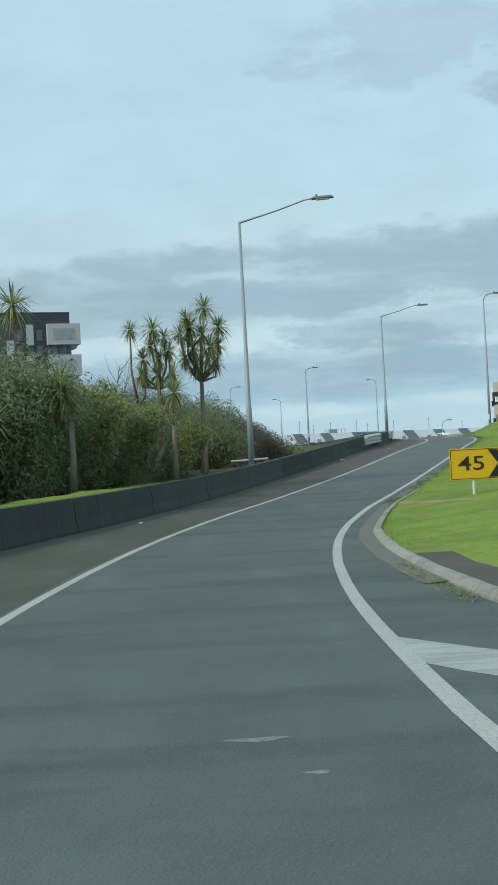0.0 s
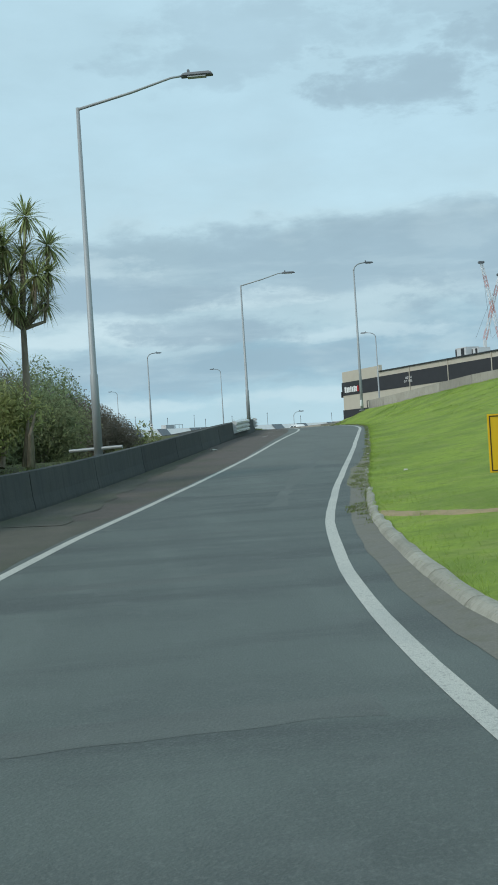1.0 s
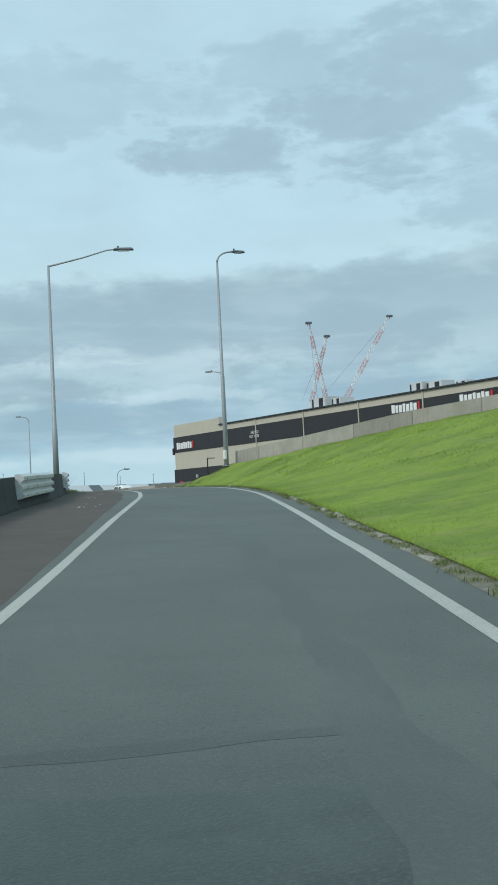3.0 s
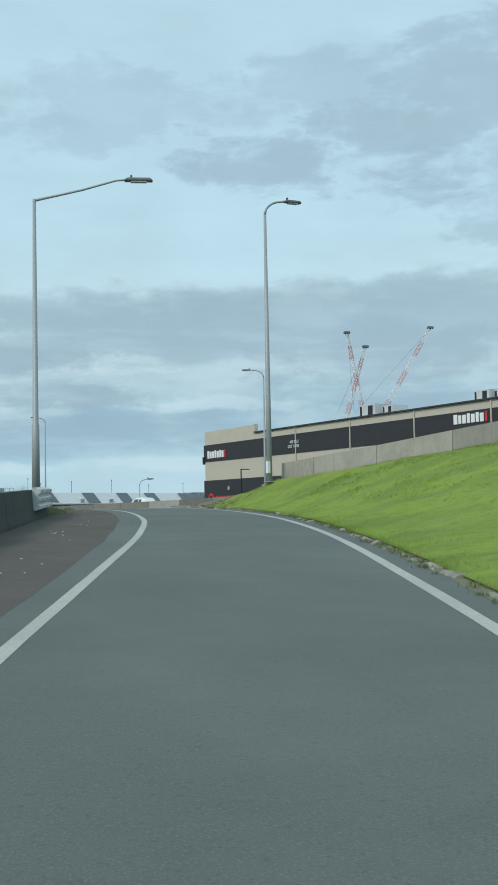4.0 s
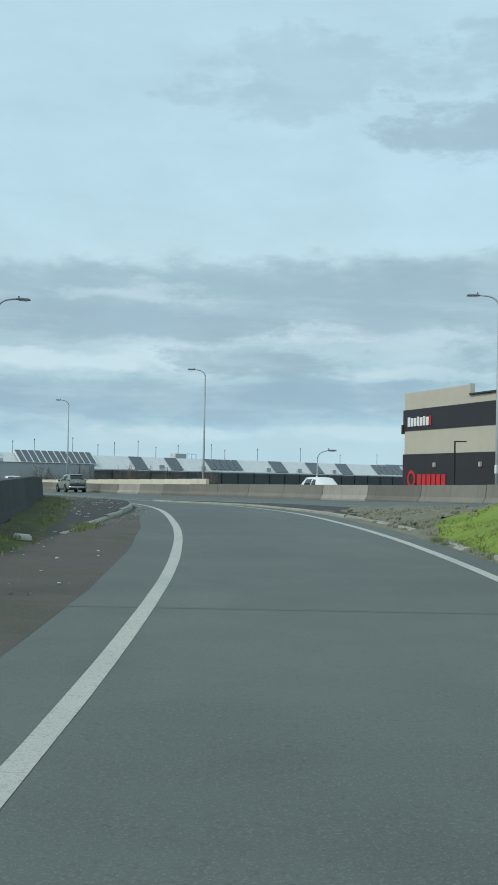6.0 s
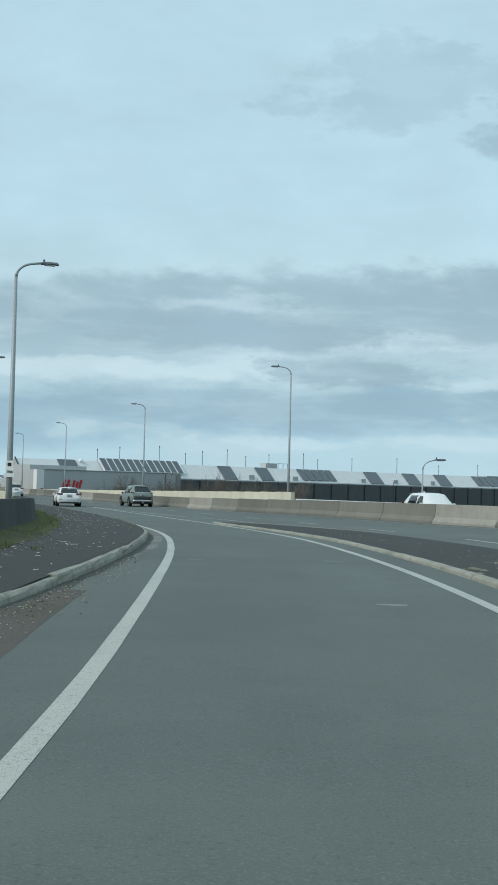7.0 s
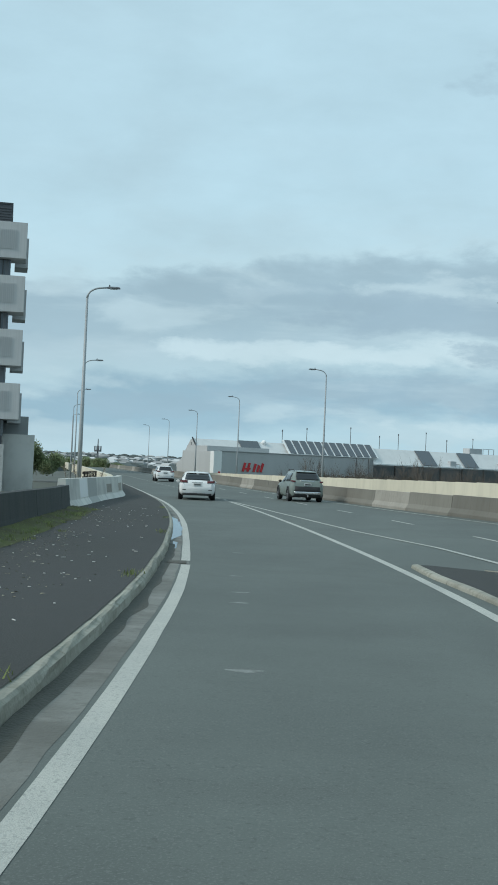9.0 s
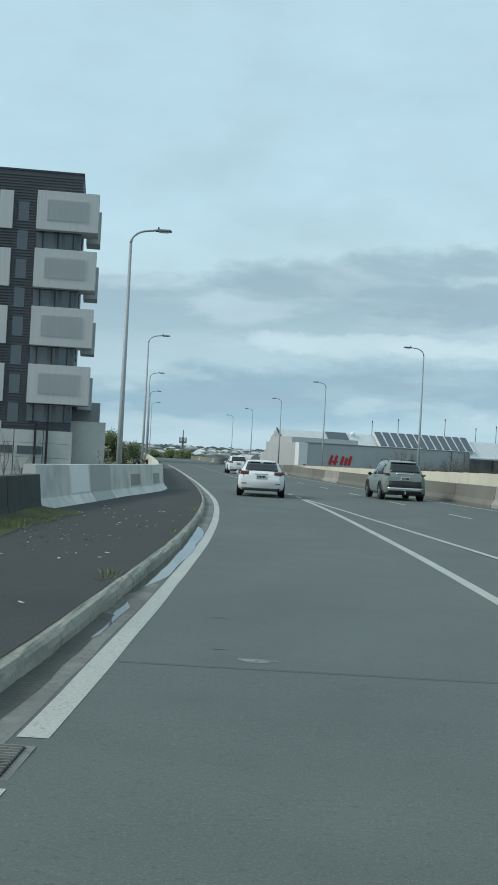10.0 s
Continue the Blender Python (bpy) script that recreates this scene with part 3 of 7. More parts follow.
def dashes():
    """Broken lane lines, one thing for each painted dash."""
    for k in range(26):
        s = 146 + 10.0 * k
        strip_ob = strip("lane_dash", RAMP, s, s + 3, 6.85, 6.98, lambda q, u: 0.006 + lane_up(q, 6.92), PAINT, step=1.5, columns=2)
        tagged(strip_ob, "short white painted lane dash on the motorway", "road marking", "lane dashes", "structure")
    for k in range(40):
        s = 209 + 3.2 * k
        strip_ob = strip("merge_dash", RAMP, s, s + 1.2, 3.2, 3.36, 0.002, PAINT, step=1.2, columns=2)
        tagged(strip_ob, "short white merge dash between ramp and motorway", "road marking", "merge dashes", "structure")


dashes()


def scuff(s, side, size, mat, label, turn=0.0):
    """A thin worn mark on the asphalt."""
    verts = []
    for k in range(12):
        a = 2 * math.pi * k / 12
        w = 1 + 0.25 * math.sin(3 * a + s)
        verts.append(RAMP.at(s + size[1] * math.sin(a) * w / 2, side + size[0] * math.cos(a) * w / 2, 0.0016))
    tagged(solid("road_scuff", verts, [tuple(range(12))], mat), label, "road mark", "marks on the road", "structure")


for a, b, w, d in ((18.6, 0.25, 0.34, 0.1), (17.8, 0.49, 0.13, 0.07), (101.05, -0.48, 0.26, 0.12), (138.2, -0.6, 0.3, 0.16), (138.6, 1.77, 0.5, 0.16), (148.4, -0.74, 0.2, 0.22), (156.7, -0.12, 0.27, 0.14), (161.4, -0.19, 0.22, 0.14), (162.6, -0.16, 0.22, 0.14), (165.0, -0.2, 0.2, 0.12), (170.1, 0.08, 0.26, 0.16), (131.2, 1.55, 0.35, 0.2)):
    scuff(a, b, (w, d), SCUFF, "pale scuffed mark on the asphalt")
DARK_SPOT = material("dark_tar_spot", (0.03, 0.032, 0.03), 0.6)
for a, b, w, d in ((134.9, 0.72, 0.2, 0.05), (96.1, -0.65, 0.035, 0.055), (95.6, -0.64, 0.035, 0.045), (98.6, -0.62, 0.03, 0.04), (97.4, -0.63, 0.025, 0.035), (94.9, -0.66, 0.03, 0.035), (94.2, -0.7, 0.035, 0.045), (92.9, -0.66, 0.04, 0.05), (88.8, 0.65, 0.09, 0.08), (96.5, 0.9, 0.1, 0.07), (104.2, 1.1, 0.1, 0.07), (141.1, -0.26, 0.05, 0.08), (140.6, -0.25, 0.05, 0.07), (140.1, -0.21, 0.05, 0.07), (143.6, -0.3, 0.04, 0.06), (146.0, -0.28, 0.04, 0.06), (172.2, -0.25, 0.12, 0.05), (170.5, -0.19, 0.1, 0.04), (164.7, 0.16, 0.03, 0.06), (180.5, 0.1, 0.1, 0.12)):
    scuff(a, b, (w, d), DARK_SPOT, "small dark tar spot on the asphalt")
# older repairs of the lower ramp: a paler strip along the lane and dark bands across it
PALE_SEAL = material("pale_worn_seal", (0.093, 0.108, 0.098), 0.72, spots=[((0.9, 0.1, 0.3), 0.7, (0.122, 0.139, 0.127), 0.5, 0.68), (0.5, 0.6, (0.08, 0.09, 0.084), 0.5, 0.66), (45.0, 0.7, (0.15, 0.16, 0.152), 0.5, 0.78)], bump=0.4, bump_scale=60)
DARK_SEAL = material("dark_band_seal", (0.076, 0.087, 0.08), 0.7, spots=[((0.5, 1.6, 0.5), 0.9, (0.094, 0.108, 0.098), 0.4, 0.6), (45.0, 0.7, (0.14, 0.15, 0.142), 0.5, 0.78)], bump=0.5, bump_scale=55)
structure(strip("seal_strip", RAMP, 49.0, 75.0, lambda s: 0.66 + 0.08 * math.sin(s * 0.5), lambda s: 1.02 + 0.08 * math.sin(s * 0.33), 0.0009, PALE_SEAL, step=0.25, columns=3, wobble=0.14), "paler worn strip along the wheel track", "road patch")
for a, d, l, r in ((39.1, 0.5, -1.6, 1.0), (44.2, 0.35, -1.9, 0.5), (53.4, 0.5, -1.2, 1.3), (56.2, 0.4, -1.2, 0.9), (58.8, 0.6, -1.0, 0.9), (63.3, 0.25, -1.5, 0.7), (33.0, 0.6, -1.2, 1.1)):
    cross_strip("seal_band", l, r, lambda q, a=a, d=d: a - d / 2 + 0.12 * noise.noise(Vector((q * 2.1, a, 0.0))) + 0.15 * q, lambda q, a=a, d=d: a + d / 2 * (0.6 + 0.5 * noise.noise(Vector((q * 1.7, a, 5.0)))) + 0.15 * q, DARK_SEAL, "dark uneven band across the old asphalt", "road patch", up=0.0014, n=20, columns=3)
structure(strip("joint_crack", RAMP, 114.2, 114.26, lambda s: LEFT_LINE(s) - 0.7, lambda s: RIGHT_LINE(s) + 0.3, 0.0014, TAR, step=0.03, columns=24, wobble=0.0), "thin dark joint across the ramp", "joint")
structure(strip("joint_crack_far", RAMP, 169.75, 169.81, lambda s: LEFT_LINE(s) + 0.08, lambda s: RIGHT_LINE(s) - 0.1, 0.0014, TAR, step=0.03, columns=24, wobble=0.0), "thin dark joint across the lane", "joint")

# ---- left side: barrier, island, kerb ----
WALL_FACE = [(0.0, -0.3), (0.0, 0.1), (-0.05, 0.34), (-0.1, 0.86), (-0.36, 0.86), (-0.42, 0.34), (-0.42, -0.3)]


def make_left_barrier():
    top = thing("barrier_left", pose(0, 0, 0), "black grimy concrete barrier of butted panels along the shoulder", "barrier", kind="structure")
    s = 3.0
    while s < 186:
        e = min(s + 5.97, 186.5)
        height = 0.0 if 30 < s < 150 else 0.02
        sweep("barrier_panel", RAMP, s + 0.02, e, WALL_LEFT, [(o, u + (height if u > 0.5 else 0)) for o, u in WALL_FACE], CONCRETE_DARK, step=1.5, parent=top)
        s += 6.0


make_left_barrier()


JERSEY = table((186.6, -4.24), (197, -3.3), (204, -2.32), (208, -2.1), (262, -2.08))


def make_jersey():
    end = JERSEY
    top = thing("jersey_barrier", pose(0, 0, 0), "pale concrete jersey barrier with grey patches curving to the motorway edge", "barrier", kind="structure")
    for k, (a, b) in enumerate(((186.65, 189.8), (189.83, 192.4), (192.43, 195.4), (195.43, 200.6), (200.63, 207.4))):
        sweep("barrier_panel", RAMP, a, b, end, [(o, u * 1.25 if u > 0.5 else u) for o, u in [(0.12, -0.1), (0.12, 0.1), (-0.08, 0.36), (-0.16, 0.86), (-0.4, 0.86), (-0.46, 0.36), (-0.6, -0.1)]], CONCRETE_PALE if k != 2 else CONCRETE_GREY, step=1.0, parent=top)
    for a, w, h in ((198.8, 1.6, 0.36), (203.0, 1.8, 0.34)):
        sweep("paint_patch", RAMP, a, a + w, end, [(-0.080, 0.42), (-0.118, 0.78), (-0.15, 0.78), (-0.11, 0.42)], CONCRETE, step=0.5, parent=top)
    for a, w in ((190.0, 2.2),):
        sweep("fresh_patch", RAMP, a, a + w, end, [(-0.076, 0.40), (-0.158, 1.06), (-0.18, 1.06), (-0.13, 0.40)], WHITE, step=0.5, parent=top)
    top2 = thing("bridge_parapet", pose(0, 0, 0), "cream concrete parapet along the motorway bridge edge", "parapet", kind="structure")
    s = 207.6
    while s < 400:
        sweep("parapet_panel", RAMP, s, s + 9.96, table((206, -2.75), (215, -2.4), (400, -2.25)), [(0, -0.2), (-0.05, 1.0), (-0.35, 1.0), (-0.4, -0.2)], CONCRETE_CREAM, step=3.0, parent=top2)
        s += 10.0


make_jersey()


def island_edge(s):
    """The height of the island's asphalt, which starts flush with the shoulder."""
    return 0.135 * max(0.0, min(1.0, (s - 121.5) / 12.5))


def island_height(s, u):
    return island_edge(s) * u + 0.135 * min(1.0, max(0.0, (s - 114) / 16)) * (1 - u) + 0.012


def on_island(s, side):
    a = WALL_LEFT(s) - 0.02 if s < 186.6 else JERSEY(s) - 0.1
    return island_height(s, max(0.0, min(1.0, (side - a) / (KERB_LEFT(s) - 0.1 - a))))


def make_left_island():
    structure(strip("island_left", RAMP, 116, 262, lambda s: WALL_LEFT(s) - 0.02 if s < 186.6 else JERSEY(s) - 0.1, lambda s: KERB_LEFT(s) - 0.1, island_height, ASPHALT_OLD, columns=5), "black asphalt island strewn with litter between barrier and kerb", "traffic island")
    structure(strip("verge_left", RAMP, 110, 186, lambda s: WALL_LEFT(s) - 0.01, lambda s: WALL_LEFT(s) + 0.75 + 0.3 * noise.noise(Vector((s * 0.4, 1, 1))), lambda s, u: 0.006 + island_height(s, min(1.0, 0.9 * u / max(0.3, KERB_LEFT(s) - WALL_LEFT(s)))) + 0.1 * (1 - u) * min(1.0, max(0.0, (s - 110) / 5)), VERGE, columns=4, wobble=0.15), "strip of moss and rough grass along the barrier foot", "verge")
    kerb = thing("kerb_left", pose(0, 0, 0), "weathered pale concrete kerb with rounded top round the black island", "kerb", kind="structure")
    prof = [(0.0, -0.05), (-0.008, 0.06), (-0.02, 0.098), (-0.04, 0.12), (-0.065, 0.131), (-0.1, 0.134), (-0.135, 0.13), (-0.135, -0.05)]
    s = 123.4
    while s < 258:
        e = s + 2.985 if s < 200 else s + 5.97
        sweep("kerb_stone", RAMP, s, e, KERB_LEFT, prof, KERB, step=0.3 if s < 200 else 2.0, parent=kerb, lump=0.02, base=island_edge(s + 1.5) - 0.128)
        s = e + 0.015
    structure(strip("gutter_left", RAMP, 137.0, 258, lambda s: KERB_LEFT(s) - 0.01, lambda s: min(KERB_LEFT(s) + 0.08 + 0.25 * min(1.0, (s - 137) / 6) + 0.04 * noise.noise(Vector((s * 1.3, 3.0, 0.0))), LEFT_LINE(s) - 0.1), lambda s, u: 0.002, GUTTER, step=0.5, columns=3, wobble=0.03), "concrete gutter channel beside the kerb", "gutter")
    structure(strip("gutter_silt", RAMP, 124.5, 172, lambda s: KERB_LEFT(s) - 0.01, lambda s: min(KERB_LEFT(s) + 0.13 + 0.05 * noise.noise(Vector((s * 0.7, 8.0, 0.0))), LEFT_LINE(s) - 0.1), lambda s, u: 0.02 - 0.017 * u, SILT, step=0.25, columns=4, wobble=0.05), "dark damp silt lying along the foot of the kerb", "silt")


make_left_island()

WATER = material("puddle_water", (0.02, 0.022, 0.02), 0.03, spec=0.8)


def make_puddle():
    """Standing water in the gutter: one long pool and a few drying patches."""
    for s0, s1, near, far in ((173.3, 186.6, -0.01, -0.065), (170.4, 173.1, 0.06, -0.17)):
        verts = []
        for k in range(40):
            u = k / 39
            s = s0 + (s1 - s0) * u
            swell = min(1.0, 6 * u, 5 * (1 - u))
            c = KERB_LEFT(s)
            w = (LEFT_LINE(s) + far - c - near) * swell * (0.95 + 0.18 * noise.noise(Vector((s * 0.9, 0.3, 0))))
            verts += [RAMP.at(s, c + near, 0.005), RAMP.at(s, c + near + max(w, 0.01), 0.005)]
        faces = [(2 * k, 2 * k + 1, 2 * k + 3, 2 * k + 2) for k in range(39)]
        tagged(solid("puddle", verts, faces, WATER), "long shallow puddle mirroring the sky in the gutter", "puddle", kind="stuff")


make_puddle()


def make_grate():
    c = RAMP.at(167.15, -1.12, 0.006)
    g = thing("drain_grate", pose(c.x, c.y, c.z, 0, 0, RAMP.turn(167.15)), "rusty cast iron drain grate set in the gutter", "drain grate")
    part("surround", boxed((0.5, 0.56, 0.01), (0, 0, -0.008)), GUTTER, g)
    # no pit is cut: a black plate gives the dark between the bars
    part("grate_pit", boxed((0.42, 0.48, 0.006), (0, 0, -0.001)), BLACK, g)
    for k in range(11):
        part("grate_bar", boxed((0.42, 0.022, 0.014), (0, -0.22 + 0.044 * k, 0.006), bevel=0.004), GUTTER, g)


make_grate()


# ---- right side: kerb, mound, gore island ----
def make_right_kerb():
    kerb = thing("kerb_right", pose(0, 0, 0), "old weathered concrete kerb curving round the grass island", "kerb", kind="structure")
    prof = [(0.0, -0.05), (0.02, 0.03), (0.06, 0.075), (0.1, 0.1), (0.14, 0.108), (0.19, 0.1), (0.19, -0.05)]
    s = 18.0
    while s < 52:
        low = -0.05 * max(0.0, min(1.0, (s - 42) / 10))
        sweep("kerb_stone", RAMP, s, s + 1.78, KERB_RIGHT, prof, KERB, step=0.3, parent=kerb, lump=0.012 if s < 40 else 0.03, base=low)
        s += 1.8
    structure(strip("gutter_right", RAMP, 26.5, 53.5, lambda s: max(KERB_RIGHT(s) - 0.27 - 0.04 * noise.noise(Vector((s * 0.9, 2.0, 0.0))), RIGHT_LINE(s) + 0.2), lambda s: KERB_RIGHT(s) + 0.03, lambda s, u: 0.003 + 0.03 * u, APRON, step=0.5, columns=4, wobble=0.05), "stained sloping concrete gutter beside the kerb", "gutter")
    rnd = random.Random(4)
    broken = thing("broken_kerb", pose(0, 0, 0), "broken lumps of old kerb half sunk in the grass edge", "kerb", kind="structure")
    s = 53.0
    while s < 122:
        length = rnd.uniform(0.25, 0.9)
        if rnd.random() < (0.7 if s > 70 else 0.45):
            up = rnd.uniform(-0.06, -0.02)
            wide = rnd.uniform(0.5, 0.9)
            sweep("kerb_lump", RAMP, s, s + length, lambda q, k=rnd.uniform(-0.07, 0.05): GRASS_EDGE(q) - 0.16 + k, [(0.0, -0.08), (0.03 * wide, 0.04 + up), (0.1 * wide, 0.08 + up), (0.2 * wide, 0.075 + up), (0.24 * wide, -0.08)], KERB, step=0.12, parent=broken, lump=0.04)
        s += length + rnd.uniform(0.05, 0.5)


make_right_kerb()
structure(strip("edge_dirt_right", RAMP, 51.0, 132, lambda s: RIGHT_LINE(s) + 0.2 + max(max(0.0, min(1.0, (54 - s) / 3)), 0.62 * max(0.0, min(1.0, (s - 60) / 5))) * (GRASS_EDGE(s) - 0.05 - RIGHT_LINE(s) - 0.2), lambda s: GRASS_EDGE(s) + 0.1, lambda s, u: 0.003 + 0.034 * u, RUBBLE, columns=4, wobble=0.09), "strip of dirt, weeds and stones beside the edge line", "verge")

ML_GRASS = table((0, 5.3), (20, 5.45), (40, 5.5), (60, 5.25), (82, 4.62), (88, 4.42), (94, 4.14), (100, 3.82), (108, 3.45), (113, 3.0), (120, 2.6), (128, 2.35), (136, 2.2), (145, 2.0))


def wall_line(y):
    """The foot of the motorway's side wall, above the mound."""
    return 22.35 + (107.5 - y) * (0.19 if y > 60 else 0.155) if y < 108 else 22.25 - (y - 108) * 0.06


def mound_point(s, u):
    """A place on the grass mound: s along the ramp, u across from the road's edge to the wall's foot."""
    a = RAMP.at(s, GRASS_EDGE(s), 0.05 if s < 112 else 0.015)
    y = a.y + (4 if s > 40 else 4 - (40 - s) * 0.1) * min(1, max(0, (121 - s) / 23))
    b = Vector((wall_line(y), y, ML_GRASS(y)))
    if s > 121:
        k = (s - 121) / 15
        b = RAMP.at(s, 5.75 + (s - 121) * 0.1, 0.14 + 1.12 * max(0.0, 1 - k) ** 1.4)
    p = a.lerp(b, u)
    rise = u * u * (3 - 2 * u)
    p.z = a.z + (b.z - a.z) * (0.45 * u + 0.55 * rise)
    p.z += 0.1 * min(u * 6, 1, (1 - u) * 8) * (noise.noise(p * 0.35) + 0.6 * noise.noise(p * 1.1))
    p.z += 0.11 * min(max(0.0, u - 0.25) * 4, 1, (1 - u) * 8) * noise.noise(p * 0.75)
    return p


def make_mound():
    us = np.linspace(0, 1, 26) ** 1.3
    m = len(us)
    grass_end = 124.0
    for name, s0, s1, step, mat, rough, label in (("grass_mound", 26, grass_end, 1.0, GRASS, 0.0, "bright green mown grass bank between ramp and motorway"), ("stony_bank", grass_end - 0.4, 139, 0.25, RUBBLE, 0.09, "stony weedy ground where the grass bank tapers out")):
        ss = np.arange(s0, s1 + 0.1, step)
        verts = []
        for s in ss:
            for u in us:
                # the grass runs out farther down by the wall than by the road
                p = mound_point(s + min(4.0, 12.0 * u) * min(1.0, max(0.0, (s - grass_end + 6) / 5)) * (1 if rough == 0 else max(0.0, 1 - (s - grass_end) / 10)), u)
                if rough:
                    p.z += rough * (0.6 * noise.noise(p * 1.2) + 0.5 * noise.noise(p * 4.5) + 0.5 * noise.noise(p * 9.0)) * min(1, u * 12) + 0.004
                verts.append(p)
        faces = [(i * m + k, i * m + k + 1, (i + 1) * m + k + 1, (i + 1) * m + k) for i in range(len(ss) - 1) for k in range(m - 1)]
        structure(solid(name, verts, faces, mat, None, True), label, "grass bank" if rough == 0 else "verge")


make_mound()


def make_blades():
    """Blades of grass over the bank, thickest by the road."""
    rng = np.random.default_rng(7)
    verts, faces = [], []
    for k in range(80000):
        s = rng.uniform(31.5, 127)
        u = rng.random() ** 3.0
        if s > 122 + min(4, 12 * u) - 2 and rng.random() < (s - 120 - min(4, 12 * u)) / 3:
            continue
        p = mound_point(s, u)
        clump = noise.noise(p * 0.8)
        if clump < -0.15 and rng.random() < 0.7:
            continue
        h = rng.uniform(0.015, 0.04) * (1.0 + 0.9 * max(0, clump)) * (1.5 if u < 0.03 else 1)
        a = rng.uniform(0, 2 * math.pi)
        w = rng.uniform(0.002, 0.006)
        dx, dy = math.cos(a) * w, math.sin(a) * w
        lx, ly = rng.normal(0, 0.05, 2)
        n = len(verts)
        verts += [(p.x - dx, p.y - dy, p.z - 0.01), (p.x + dx, p.y + dy, p.z - 0.01), (p.x + lx, p.y + ly, p.z + h)]
        faces.append((n, n + 1, n + 2))
    tagged(solid("grass_blades", verts, faces, BLADE), "short green grass blades on the bank", "grass", kind="stuff")
    # longer, tufted grass on the upper half of the bank
    verts, faces = [], []
    for k in range(60000):
        s, u = rng.uniform(36, 114), 1.0 - rng.random() ** 1.5 * 0.75
        p = mound_point(s, u)
        clump = noise.noise(p * 0.9) + 0.6 * noise.noise(p * 2.3)
        if clump < 0.12 and u < 0.975:
            continue
        h = rng.uniform(0.03, 0.065) * (1 + 0.9 * max(0.0, clump))
        a, w = rng.uniform(0, 2 * math.pi), rng.uniform(0.006, 0.016)
        lx, ly = rng.normal(0, 0.06, 2)
        n = len(verts)
        verts += [(p.x - math.cos(a) * w, p.y - math.sin(a) * w, p.z - 0.01), (p.x + math.cos(a) * w, p.y + math.sin(a) * w, p.z - 0.01), (p.x + lx, p.y + ly, p.z + h)]
        faces.append((n, n + 1, n + 2))
    tagged(solid("grass_tufts", verts, faces, BLADE), "longer tufted green grass on the upper bank", "grass", kind="stuff")
    # dry tufts and stones on the bare end of the bank
    verts, faces = [], []
    for k in range(8000):
        s, u = rng.uniform(121, 137), rng.random() ** 1.2
        p = mound_point(s, u)
        if noise.noise(p * 0.9) < -0.05:
            continue
        h, a, w = rng.uniform(0.02, 0.07), rng.uniform(0, 6.28), rng.uniform(0.004, 0.01)
        lx, ly = rng.normal(0, 0.06, 2)
        n = len(verts)
        verts += [(p.x - w, p.y, p.z), (p.x + w, p.y + w, p.z), (p.x + lx, p.y + ly, p.z + h)]
        faces.append((n, n + 1, n + 2))
    tagged(solid("dry_grass", verts, faces, DRY), "dry straggling grass on stony ground", "grass", kind="stuff")
    for k in range(110):
        s, u = rng.uniform(126, 137), rng.random() ** 1.5
        p = mound_point(s, u)
        r = rng.uniform(0.04, 0.12)
        bm = bmesh.new()
        bmesh.ops.create_icosphere(bm, subdivisions=1, radius=r)
        for v in bm.verts:
            v.co *= 0.8 + 0.5 * noise.noise(v.co * 9 + p)
            v.co.z *= 0.6
        ob = solid("stone", [], [], RUBBLE)
        bm.to_mesh(ob.data)
        bm.free()
        ob.matrix_world = pose(p.x, p.y, p.z + r * 0.3)
        tagged(ob, "loose grey stone lying on rough ground", "stone", "loose stones")


make_blades()


def on_mound(s, side):
    """The mound's surface at a place given along and across the ramp."""
    goal, a, u = RAMP.at(s, side, 0), s, 0.1
    for _ in range(12):
        p = mound_point(a, u)
        ahead = RAMP.at(a + 0.5, 0, 0) - RAMP.at(a - 0.5, 0, 0)
        across = RAMP.at(a, 1, 0) - RAMP.at(a, 0, 0)
        miss = goal - p
        miss.z = ahead.z = across.z = 0
        a += miss.dot(ahead)
        u = max(0.0, u + miss.dot(across) / 16)
    return mound_point(a, u)


def make_footpath_patch():
    verts, faces = [], []
    for i in range(7):
        s = 24.0 + i
        verts += [RAMP.at(s, KERB_RIGHT(s) + 0.16, 0.095), RAMP.at(s, 9.5, 0.13)]
    faces = [(2 * i, 2 * i + 1, 2 * i + 3, 2 * i + 2) for i in range(6)]
    structure(solid("footpath", verts, faces, SHOULDER), "dark asphalt footpath patch behind the kerb", "footpath")
    verts = []
    along, side, half = table((0, 45.6), (0.3, 44.5), (0.7, 43.2), (1, 41.4)), table((0, 2.3), (0.3, 2.9), (0.7, 3.4), (1, 4.5)), table((0, 0.5), (0.2, 0.34), (0.8, 0.25), (1, 0.1))
    for i in range(25):
        v = i / 24
        a, w = along(v), half(v) * (1 + 0.35 * noise.noise(Vector((v * 9, 4.0, 0.0))))
        for e in (-1, -0.4, 0.4, 1):
            q = on_mound(a + 0.75 * e * w, side(v) + 0.55 * e * w + 0.05 * noise.noise(Vector((v * 30, e, 2.0))))
            verts.append((q.x, q.y, q.z + (0.016 if abs(e) < 1 else -0.004)))
    faces = [(4 * i + e, 4 * i + e + 1, 4 * i + e + 5, 4 * i + e + 4) for i in range(24) for e in range(3)]
    structure(solid("bare_patch", verts, faces, EARTH), "bare sandy track worn across the grass", "bare earth")


make_footpath_patch()


